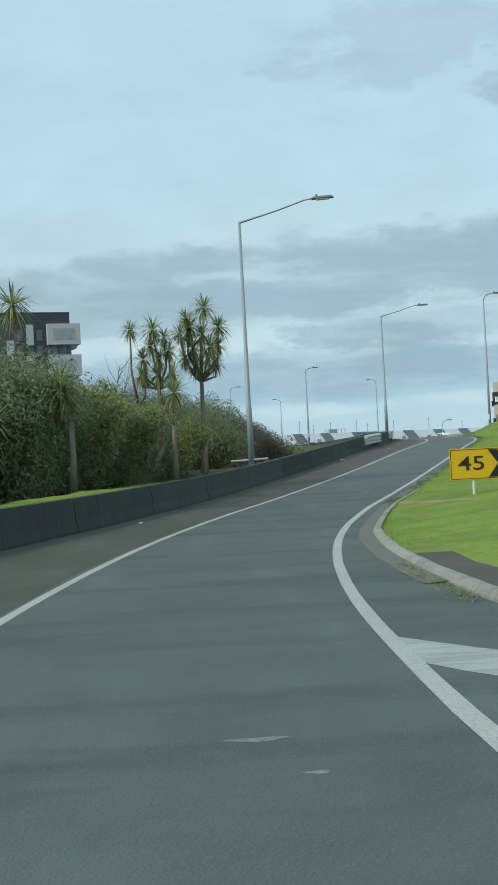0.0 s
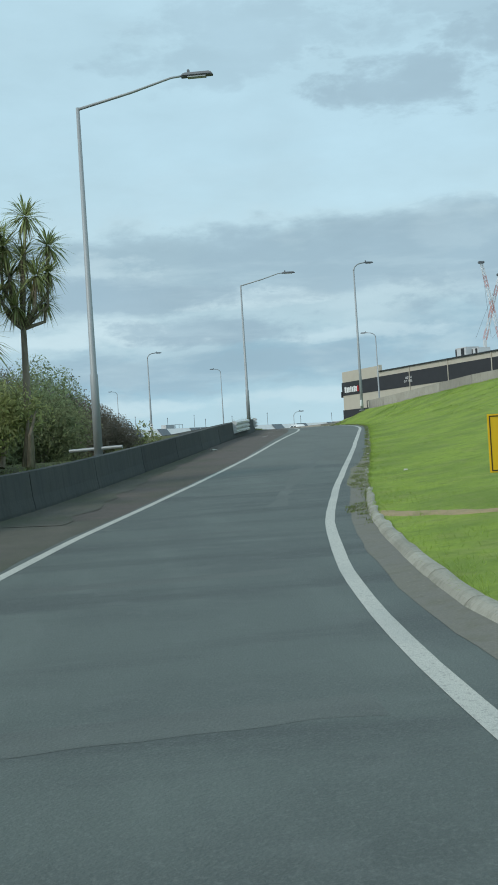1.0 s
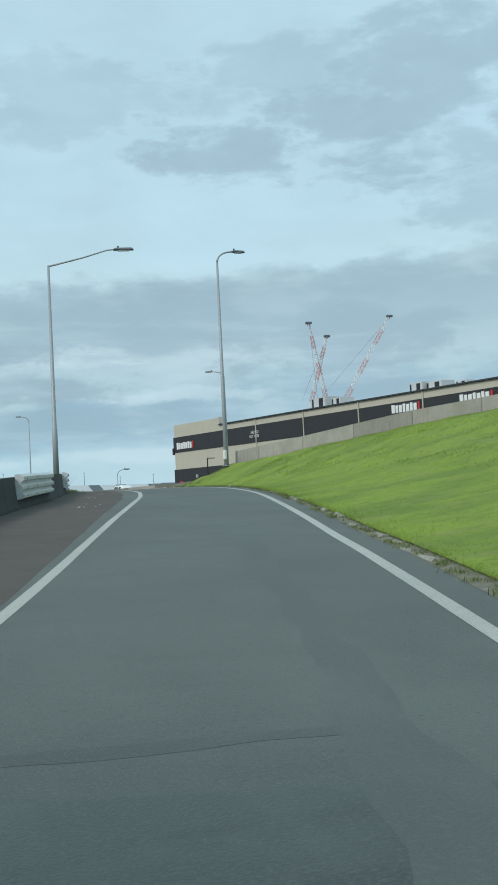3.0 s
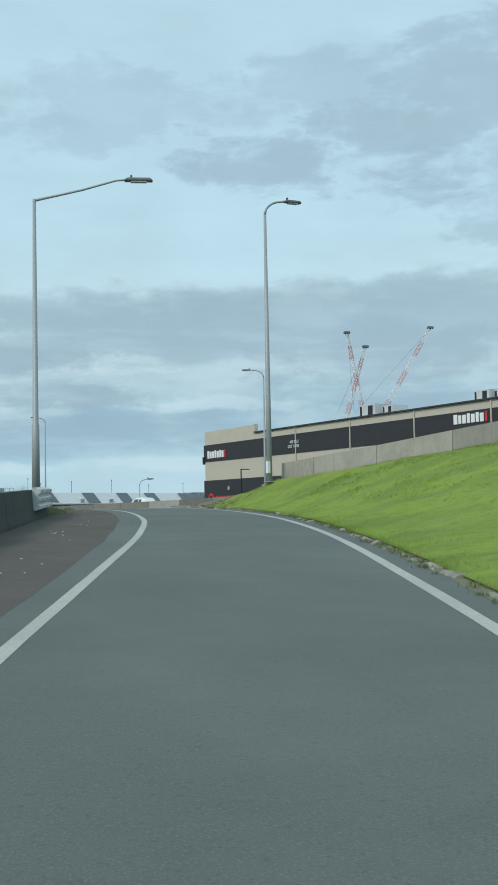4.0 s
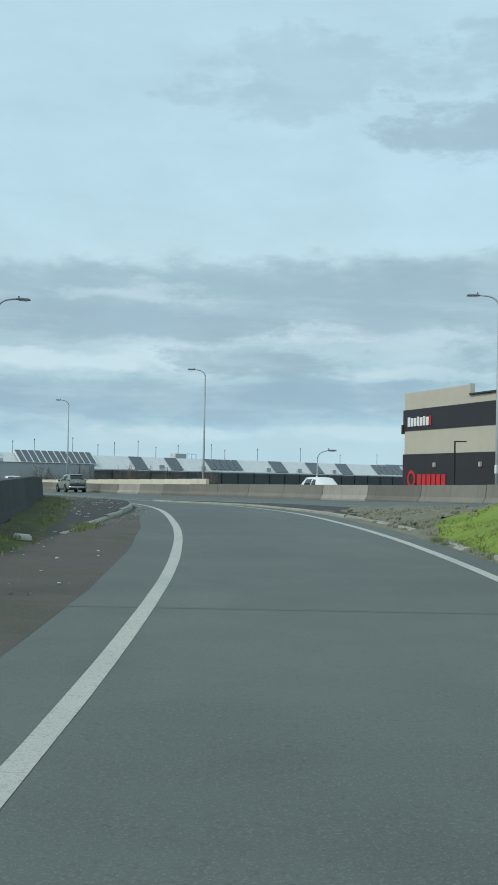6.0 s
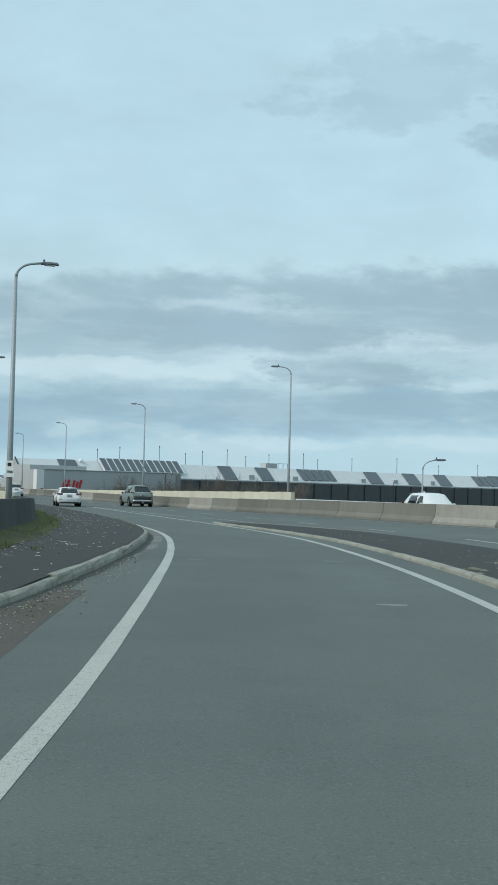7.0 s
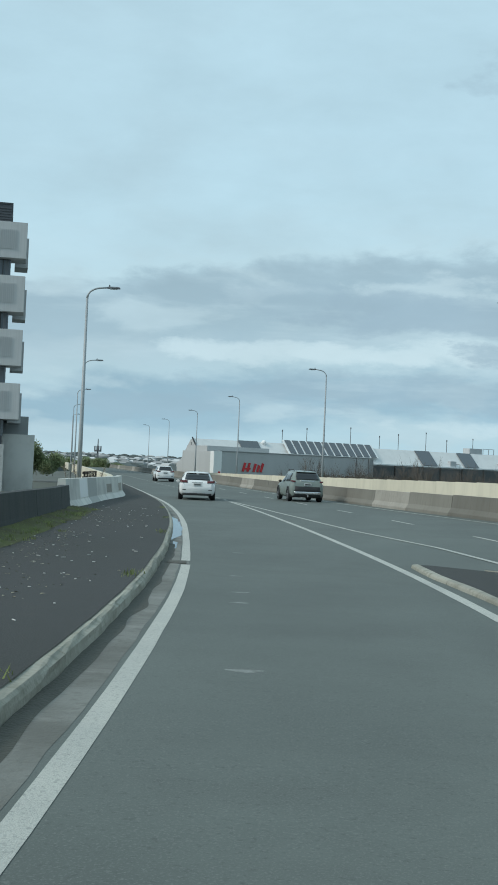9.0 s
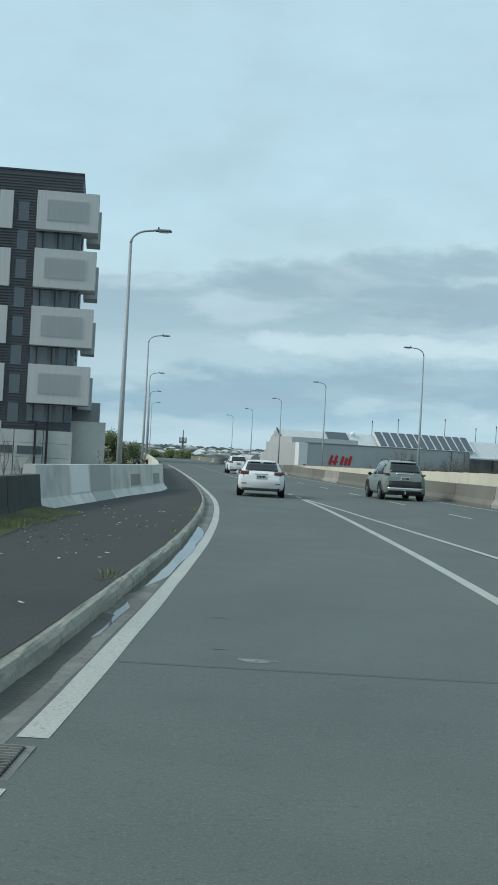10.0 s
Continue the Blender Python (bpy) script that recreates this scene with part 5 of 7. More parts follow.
def cabbage_tree(foot, forks, seed, label="tall cabbage tree with several spiky leaf heads"):
    """A bare trunk that forks; each fork (x, y, z, size) ends in a spiky head."""
    rng = random.Random(seed)
    ob = thing("cabbage_tree", pose(*foot), label, "tree", "cabbage trees")
    low = min(f[2] for f in forks)
    split = Vector((0.04, 0.0, low * (0.9 if len(forks) > 6 else 0.78)))
    bm = bmesh.new()
    tube(bm, [(0, 0, -0.3), (0.03, 0.02, split.z * 0.5), split], [0.14, 0.105, 0.07], 9)
    part("trunk", bm, BARK, ob, smooth=True)
    for x, y, z, size in forks:
        end = Vector((x, y, z))
        mid = split.lerp(end, 0.5) + Vector((x * 0.3 + rng.uniform(-0.12, 0.12), y * 0.22, -0.2))
        part("limb", tubed([split - Vector((0, 0, 0.1)), mid, end], [0.06, 0.042, 0.034], 7), BARK, ob, smooth=True)
        bm = bmesh.new()
        sword_head(bm, end, size, rng)
        head = part("leaf_head", bm, SWORD, ob)
        bm = bmesh.new()
        for _ in range(30):
            a, ln = rng.uniform(0, 2 * math.pi), size * rng.uniform(0.7, 1.25)
            c = end + Vector((math.cos(a) * 0.05, math.sin(a) * 0.05, -0.08 * size))
            tip = c + Vector((math.cos(a) * 0.3 * ln, math.sin(a) * 0.3 * ln, -ln))
            side = Vector((-math.sin(a), math.cos(a), 0)) * 0.028 * size
            bm.faces.new([bm.verts.new(p) for p in (c - side, c + side, tip)])
        part("dry_leaves", bm, SKIRT, head, "hanging dry tan leaves")
    return ob


cabbage_tree((-1.95, 45.3, 0.35), [(0.25, 0, 6.9, 0.62), (0.78, 0.1, 6.15, 0.6), (-0.35, 0.2, 6.2, 0.65), (-0.72, -0.1, 5.9, 0.55), (-0.25, 0.3, 5.4, 0.7), (0.45, -0.2, 5.35, 0.6), (0.6, 0.2, 4.7, 0.5), (-0.1, -0.2, 4.6, 0.55), (0.12, 0.1, 5.9, 0.6), (-0.55, 0.1, 5.0, 0.55), (0.75, 0.0, 5.45, 0.5), (-0.45, 0.2, 6.55, 0.5), (0.3, 0.2, 5.0, 0.5)], 1)
cabbage_tree((-3.5, 44.0, 0.35), [(-0.1, 0, 6.0, 0.6), (0.45, 0.1, 5.2, 0.55), (-0.5, 0.1, 4.9, 0.55), (0.1, 0.1, 4.9, 0.5), (0.6, -0.1, 4.3, 0.5), (-0.2, 0, 5.4, 0.55), (0.3, 0.1, 5.7, 0.5), (-0.6, 0, 4.3, 0.5), (0.0, 0.1, 4.3, 0.55)], 2)
cabbage_tree((-4.35, 44.6, 0.35), [(-0.15, 0, 6.1, 0.5), (0.35, 0.1, 4.2, 0.45)], 3, "slender leaning cabbage tree with one spiky head")
cabbage_tree((-2.9, 42.2, 0.35), [(0.1, 0, 3.5, 0.75), (-0.3, 0.2, 3.0, 0.6)], 4, "short cabbage tree with drooping yellowish leaves")
cabbage_tree((-5.3, 33.9, 0.55), [(-0.25, 0.1, 3.15, 0.8), (-0.1, 0.0, 2.75, 0.7), (-0.45, 0.1, 2.8, 0.6)], 5, "short cabbage tree with a broad leaf head")
cabbage_tree((-9.8, 49.0, 0.35), [(0.0, 0, 7.9, 1.15), (-0.9, 0.1, 7.0, 0.9)], 6)
cabbage_tree((-7.2, 32.3, 0.4), [(0.0, 0, 2.3, 0.9), (-0.2, 0.1, 1.5, 0.7)], 7, "short cabbage tree with a broad leaf head")


def bare_tree(foot, height, seed, label="leafless grey twiggy tree", twigs=60):
    rng = random.Random(seed)
    ob = thing("bare_tree", pose(*foot), label, "tree")
    bm = bmesh.new()
    tube(bm, [(0, 0, -0.3), (0.05, 0, height * 0.35)], [height * 0.02, height * 0.014], 6)
    part("trunk", bm, TWIG, ob)
    bm = bmesh.new()

    def away(p, way, ln, r):
        """One crooked twig from p; returns its three points."""
        side = Vector((rng.gauss(0, 1), rng.gauss(0, 1), rng.gauss(0, 0.5))) * 0.12 * ln
        pts = [p, p + way * ln * 0.5 + side, p + way * ln + side * 0.4 + Vector((0, 0, 0.08 * ln))]
        tube(bm, pts, [r, r * 0.7, r * 0.3], 4, False)
        return pts

    for _ in range(max(4, twigs // 14)):
        a = rng.uniform(0, 6.28)
        way = Vector((math.cos(a) * rng.uniform(0.2, 0.8), math.sin(a) * rng.uniform(0.2, 0.8), 1)).normalized()
        limb = away(Vector((0.05 * math.cos(a), 0, rng.uniform(0.05, 0.33) * height)), way, height * rng.uniform(0.45, 0.68), height * 0.0065)
        for _ in range(13):
            k = rng.uniform(0.25, 1.0)
            p = limb[0].lerp(limb[1], k * 2) if k < 0.5 else limb[1].lerp(limb[2], k * 2 - 1)
            b = rng.uniform(0, 6.28)
            turn = (way + Vector((math.cos(b), math.sin(b), rng.uniform(-0.2, 0.5))) * rng.uniform(0.4, 0.9)).normalized()
            away(p, turn, height * rng.uniform(0.1, 0.26), height * 0.0026)
    part("crown", bm, TWIG, ob)


bare_tree((-7.6, 60.0, 0.6), 6.2, 1)
bare_tree((-6.6, 58.0, 0.6), 5.4, 2)


# ---- retail building above the motorway ----
BEIGE = material("beige_precast", (0.50, 0.465, 0.385), 0.85, spots=[(0.5, 0.35, (0.42, 0.39, 0.32), 0.42, 0.68), ((3.0, 3.0, 0.3), 0.25, (0.36, 0.335, 0.28), 0.55, 0.75)])
CHARCOAL = material("charcoal_paint", (0.026, 0.027, 0.031), 0.7, spots=[(0.7, 0.4, (0.036, 0.037, 0.041), 0.45, 0.65)])
ROOF_TRIM = material("dark_roof_trim", (0.035, 0.04, 0.045), 0.5)
SHEET = material("white_roof_sheet", (0.66, 0.67, 0.66), 0.55, spots=[((0.6, 0.6, 0.6), 0.35, (0.54, 0.55, 0.54), 0.45, 0.65)])
GREY_CLAD = material("grey_cladding", (0.27, 0.285, 0.285), 0.7, spots=[((0.3, 0.3, 0.05), 0.5, (0.22, 0.235, 0.235), 0.45, 0.65)])
# base colour includes the panels' pale bluish sky sheen
SOLAR = material("solar_panel", (0.09, 0.105, 0.12), 0.22, 0.0, spots=[((3.0, 3.0, 3.0), 0.4, (0.07, 0.08, 0.095), 0.45, 0.65)], spec=0.8)
# blue-grey of the reflected sky is put into the glass's base colour
WINDOW = material("dark_window_glass", (0.085, 0.105, 0.125), 0.15, spec=0.7)
MACHINE = material("grey_machine_paint", (0.46, 0.475, 0.48), 0.6)


def make_store():
    corner = Vector((44.8, 215.8, 0))
    u = Vector((10.1, -47.6, 0)).normalized()
    turn = math.degrees(math.atan2(u.y, u.x))
    ob = thing("retail_building", pose(corner.x, corner.y, -2.2, 0, 0, turn), "long beige precast retail building with charcoal bands", "building")
    base = 2.2
    # local x runs along the wall, local y into the building
    length, deep = 98.0, 40.0
    lows = [(-2.2, 6.28, CHARCOAL), (6.28, 8.8, BEIGE), (8.8, 11.08, CHARCOAL), (11.08, 11.85, BEIGE)]
    for lo, hi, mat in lows:
        bm = bmesh.new()
        out = 0.06 if mat is CHARCOAL else 0.0
        box(bm, (length + (0.3 if out else 0), deep, hi - lo), (length / 2 - (0.15 if out else 0), deep / 2 - out, (lo + hi) / 2 + base))
        part("wall_band", bm, mat, ob)
    part("parapet", boxed((14.4, 0.35, 1.05), (7.2, 0.17, 12.345 + base + 0.03)), BEIGE, ob)
    part("parapet", boxed((0.35, 20, 0.95), (0.17, 10.4, 12.28 + base + 0.03)), BEIGE, ob)
    part("parapet_fin", boxed((0.35, 0.5, 1.2), (14.5, 0.2, 12.4 + base)), BEIGE, ob)
    part("roof_trim", boxed((length - 14.4, 0.5, 0.14), (14.7 + (length - 14.4) / 2, 0.0, 11.95 + base)), ROOF_TRIM, ob)
    part("roof", boxed((length - 15, deep, 0.2), (15 + (length - 15) / 2, deep / 2 + 0.4, 11.92 + base)), SHEET, ob)
    for k in range(7):
        part("panel_joint", boxed((0.16, 0.1, 5.7), (25.0 + 11.9 * k, -0.08, 9.0 + base)), BEIGE, ob)
    part("corner_flashing", boxed((0.3, 0.3, 1.0), (-0.2, -0.1, 9.0 + base)), CHARCOAL, ob)

    def wordmark(x, z, size, name="shop_sign"):
        """A shop name as plain white bars with one red bar."""
        sg = part(name, boxed((size * 0.62, 0.05, size), (x, -0.12, z + base)), WHITE, ob, "shop name as plain white and red bars")
        for k in range(1, 7):
            h = size * (0.9 if k not in (3, 5) else 1.0)
            part("sign_bar", boxed((size * (0.5 if k % 2 else 0.62), 0.05, h), (x + size * 0.72 * k, -0.12, z + base - size / 2 + h / 2), bevel=0.02), WHITE, sg)
        part("sign_bar", boxed((size * 0.35, 0.05, size), (x + size * 0.72 * 7, -0.12, z + base)), RED, sg)

    wordmark(1.3, 9.75, 1.0)
    wordmark(55.5, 10.4, 0.9)
    wordmark(67.0, 10.4, 0.9)
    sg = text_mesh("ARE YOU", 0.5, WHITE, "slogan_line", ob, pose(24.7, -0.12, 10.15 + base, 90, 0, 0))
    sg["label"] = "white painted slogan"
    text_mesh("OUT THERE", 0.5, WHITE, "slogan_line", ob, pose(24.5, -0.12, 9.62 + base, 90, 0, 0))
    bm = bmesh.new()
    for k in range(24):
        a, b = (2 * math.pi * (k + d) / 24 for d in (0, 1))
        pts = [bm.verts.new((2.0 + r * math.cos(q), -0.14, 3.6 + base + r * math.sin(q))) for r, q in ((0.62, a), (0.95, a), (0.95, b), (0.62, b))]
        bm.faces.new(pts)
    ret = bmesh.ops.extrude_face_region(bm, geom=list(bm.faces))
    bmesh.ops.translate(bm, vec=(0, 0.06, 0), verts=[v for v in ret["geom"] if isinstance(v, bmesh.types.BMVert)])
    ring = part("shop_sign_ring", bm, RED, ob, "red ring of the shop sign")
    for k in range(6):
        part("sign_bar", boxed((0.85, 0.05, 1.3), (3.9 + 1.1 * k, -0.12, 3.5 + base)), RED, ring)
    for k, x in enumerate((7.5, 17.0, 26.0)):
        part("wall_lamp", boxed((0.3, 0.3, 0.5), (x, -0.2, 5.1 + base), bevel=0.05), MACHINE, ob)
    return corner, u, turn


STORE, STORE_ALONG, STORE_TURN = make_store()


def roof_unit(along, back, size, label="grey rooftop air conditioning unit"):
    c = STORE + STORE_ALONG * along + Vector((-STORE_ALONG.y, STORE_ALONG.x, 0)) * back
    ob = thing("air_conditioner", pose(c.x, c.y, 12.02, 0, 0, STORE_TURN), label, "air conditioner", "rooftop units")
    part("casing", boxed(size, (0, 0, size[2] / 2), bevel=0.04), MACHINE, ob)
    part("dark_panel", boxed((size[0] * 0.3, 0.03, size[2] * 0.8), (size[0] * 0.2, -size[1] / 2 - 0.01, size[2] * 0.5)), BLACK, ob)
    part("dark_panel", boxed((size[0] * 0.12, 0.03, size[2] * 0.8), (-size[0] * 0.42, -size[1] / 2 - 0.01, size[2] * 0.5)), BLACK, ob)


roof_unit(37.4, 3.0, (3.0, 2.2, 1.45))
roof_unit(40.6, 3.4, (1.8, 2.0, 1.1))
roof_unit(55.6, 4.0, (2.2, 2.0, 1.3))
roof_unit(58.4, 4.2, (2.6, 1.8, 1.15))
roof_unit(61.6, 5.0, (1.6, 1.2, 0.9))


def make_aerials():
    u, n = STORE_ALONG, Vector((-STORE_ALONG.y, STORE_ALONG.x, 0))
    c = STORE + u * 79 + n * 3
    ob = thing("roof_aerial", pose(c.x, c.y, 12.02), "thin roof aerial mast", "aerial")
    part("mast", tubed([(0, 0, 0), (0, 0, 2.0)], [0.07, 0.05], 6), LAMP_GREY, ob)
    for z in (1.2, 1.6):
        part("antenna", boxed((0.16, 0.16, 0.5), (0.1, 0, z)), LAMP_GREY, ob)
    c = STORE + u * 76 + n * 3
    ob = thing("satellite_dish", pose(c.x, c.y, 12.02), "small white satellite dish on the roof", "satellite dish")
    bm = bmesh.new()
    bmesh.ops.create_uvsphere(bm, u_segments=14, v_segments=8, radius=0.45)
    bmesh.ops.scale(bm, vec=(1, 0.35, 1), verts=bm.verts)
    bmesh.ops.translate(bm, vec=(0, 0, 0.65), verts=bm.verts)
    part("dish", bm, WHITE, ob, smooth=True)
    part("stand", tubed([(0, 0, 0), (0, 0, 0.6)], [0.05, 0.05], 6), LAMP_GREY, ob)


make_aerials()


# ---- cranes far off ----
# both crane paints are paled to put far haze into their colour
CRANE_RED = material("hazed_crane_red", (0.58, 0.33, 0.31), 0.6)
CRANE_WHITE = material("hazed_crane_white", (0.68, 0.70, 0.71), 0.6)


def crane(foot, tip, width, name_label):
    """A lattice boom in red and white lengths."""
    a, b = Vector(foot), Vector(tip)
    ob = thing("tower_crane", pose(a.x, a.y, -2.2), name_label, "crane", "construction cranes")
    rel = Vector((0, 0, a.z + 2.2))
    part("mast", tubed([(0, 0, 0), rel], [1.0, 1.0], 4), CRANE_WHITE, ob)
    span = b - a
    way = span.normalized()
    side = way.cross(Vector((0, 1, 0))).normalized()
    up = way.cross(side)
    count = 6
    for k in range(count):
        bm = bmesh.new()
        p, q = rel + span * (k / count), rel + span * ((k + 1) / count)
        w = width * (1 - 0.35 * k / count)
        corners = [side * w + up * w, side * w - up * w, -side * w - up * w, -side * w + up * w]
        for c in corners:
            tube(bm, [p + c, q + c], [0.14, 0.14], 4)
        for i in range(3):
            x, y = p.lerp(q, i / 3), p.lerp(q, (i + 1) / 3)
            for m in range(4):
                tube(bm, [x + corners[m], y + corners[(m + 1) % 4]], [0.09, 0.09], 3)
        part("boom_length", bm, CRANE_RED if k % 2 == 0 else CRANE_WHITE, ob)
    part("boom_head", boxed((3.2, 2, 1.2), rel + span, 0, 0.2), LAMP_GREY, ob)
    part("stay_cable", tubed([rel + span * 0.97, rel + Vector((-14 if b.x > 240 else -5, 0, 1))], [0.07, 0.07], 4), LAMP_GREY, ob)


crane((222, 614, 50), (214, 614, 91), 0.85, "far red and white lattice crane leaning back")
crane((214.5, 617, 50), (225, 617, 84.5), 0.85, "far red and white lattice crane crossing its neighbour")
crane((230, 610, 49), (258, 610, 94), 1.0, "far red and white luffing crane with a long stay")


# ---- warehouse with solar roofs ----
HALL_GREY = material("light_grey_cladding", (0.44, 0.455, 0.455), 0.7, spots=[((0.3, 0.3, 0.05), 0.5, (0.38, 0.395, 0.395), 0.45, 0.65)])


def make_warehouse():
    w0, turn = Vector((-14, 405, -2.2)), math.degrees(math.atan2(0.64, 0.77))
    ob = thing("warehouse", pose(*w0, 0, 0, turn), "long white roofed warehouse with rows of solar panels", "building")
    x0, x1 = -23.0, 211.0
    length, mid = x1 - x0, (x0 + x1) / 2
    eave, ridge, run = 7.5, 11.2, 3.4
    part("wall", boxed((length - 12.4, 7.2, eave), (mid + 6, 3.9, eave / 2)), HALL_GREY, ob)
    # end wall under the roof's edge, ribbed
    edge = [(-0.3, -0.2), (-0.3, eave - 0.2), (run, ridge), (4.3, ridge), (8.6, 6.6), (10.6, 5.6), (10.6, -0.2)]
    m = len(edge)
    v = [(x0 + d, y, z) for d in (0, 0.3) for y, z in edge]
    solid("end_wall", v, [tuple(range(m)), tuple(range(2 * m - 1, m - 1, -1))] + [(k, k + m, (k + 1) % m + m, (k + 1) % m) for k in range(m)], HALL_GREY, ob)
    for k in range(4):
        part("wall_rib", boxed((0.12, 0.16, 10.6 if k > 2 else 7.6), (x0 - 0.06, 0.5 + 1.1 * k, 5.3 if k > 2 else 3.8)), HALL_GREY, ob)
    # one long steep slope facing the motorway, then a flat roof
    v = [(x0, -0.4, eave - 0.1), (x1, -0.4, eave - 0.1), (x1, run, ridge), (x0, run, ridge), (x0, -0.4, eave + 0.1), (x1, -0.4, eave + 0.1), (x1, run, ridge + 0.2), (x0, run, ridge + 0.2)]
    solid("roof_slope", v, [(0, 1, 2, 3), (4, 7, 6, 5), (0, 4, 5, 1), (1, 5, 6, 2), (2, 6, 7, 3), (3, 7, 4, 0)], SHEET, ob)
    part("roof_flat", boxed((length - 12, 4.0, 0.3), (mid + 6, run + 2.0, ridge - 0.2)), SHEET, ob)
    part("end_bay", boxed((12.0, 4.0, eave), (x0 + 6.2, 2.2, eave / 2)), HALL_GREY, ob)
    part("gutter", boxed((length, 0.3, 0.3), (mid, -0.6, eave)), WHITE, ob)
    part("gable_edge", tubed([(x0 - 0.1, run, ridge + 0.45), (x0 - 0.1, -0.5, eave + 0.2)], [0.17, 0.17], 4), ROOF_TRIM, ob)
    slope = math.degrees(math.atan2(ridge - eave, run + 0.4))

    def panel(x, w, low=0.12, high=0.98, lift=0.28):
        """A solar panel over a share of the slope, with its top leaning on the roof."""
        lo, hi = (Vector((0, -0.4 + (run + 0.4) * k, eave + (ridge - eave) * k)) for k in (low, high))
        bm = boxed((w, (hi - lo).length, 0.12), (0, 0, 0))
        c = (lo + hi) / 2
        bmesh.ops.transform(bm, matrix=pose(x + w / 2, c.y - lift * 0.6, c.z + lift, slope), verts=bm.verts)
        return bm

    frame_bm = panel(0.9, 26.3, 0.22, 1.08, 0.62)
    frame_ob = part("array_frame", frame_bm, WHITE, ob, "white frame under the solar array")
    for k in range(12):
        part("solar_panel", panel(1.4 + 2.14 * k, 1.62, 0.24, 1.06, 0.74), SOLAR, frame_ob)
    part("solar_panel", panel(-11.2, 5.2, 0.55, 1.0), SOLAR, ob)
    for x in (40.8, 54.7):
        part("solar_panel", panel(x, 4.7, 0.0, 0.98), SOLAR, ob)
    for k in range(5):
        part("solar_panel", panel(71.3 + 2.9 * k, 2.5), SOLAR, ob)
    for x in (100.1, 118.2, 133.9):
        part("solar_panel", panel(x, 6.0, 0.0), SOLAR, ob)
    for k in range(5):
        part("solar_panel", panel(154 + 3.4 * k, 2.9), SOLAR, ob)
    for x in (51, 68, 97, 112, 130):
        part("roof_vent", boxed((2.0, 1.2, 1.5), (x, 0.4, eave + 0.9), bevel=0.05), MACHINE, ob)
    bm = bmesh.new()
    bmesh.ops.create_uvsphere(bm, u_segments=14, v_segments=8, radius=0.6)
    bmesh.ops.translate(bm, vec=(-4.3, run - 0.4, ridge + 0.1), verts=bm.verts)
    part("round_vent", bm, WHITE, ob, smooth=True)
    part("end_gable", boxed((14, 4, 5.5), (170, 5.2, ridge - 2.2)), HALL_GREY, ob)
    return w0, turn


WARE, WARE_TURN = make_warehouse()
WARE_M = pose(*WARE, 0, 0, WARE_TURN)


def make_roof_masts():
    for k, x in enumerate((2, 9, 22, 31, 37, 46, 53, 62, 76, 82, 97, 118, 139, 160)):
        p = WARE_M @ Vector((x, 5.0, 11.14))
        ob = thing("roof_mast", pose(*p), "thin grey mast on the warehouse roof", "mast", "roof masts")
        part("pole", tubed([(0, 0, 0), (0, 0, 3.4 + 0.8 * (k % 3))], [0.09, 0.07], 6), LAMP_GREY, ob)
        part("fitting", boxed((0.26, 0.26, 0.45), (0, 0, 3.3 + 0.8 * (k % 3))), LAMP_GREY, ob)
    p = WARE_M @ Vector((62, 5.0, 11.14))
    ob = thing("plant_room", pose(*p, 0, 0, WARE_TURN), "grey rooftop plant room with a rail", "plant room")
    part("cabin", boxed((4.4, 2.6, 1.7), (0, 0, 0.85), bevel=0.05), MACHINE, ob)
    for x in (2.6, 4.6, 6.4):
        part("rail_post", boxed((0.1, 0.1, 1.7), (x, -1.2, 0.85)), LAMP_GREY, ob)
    part("rail", boxed((4.2, 0.1, 0.1), (4.5, -1.2, 1.7)), LAMP_GREY, ob)


make_roof_masts()


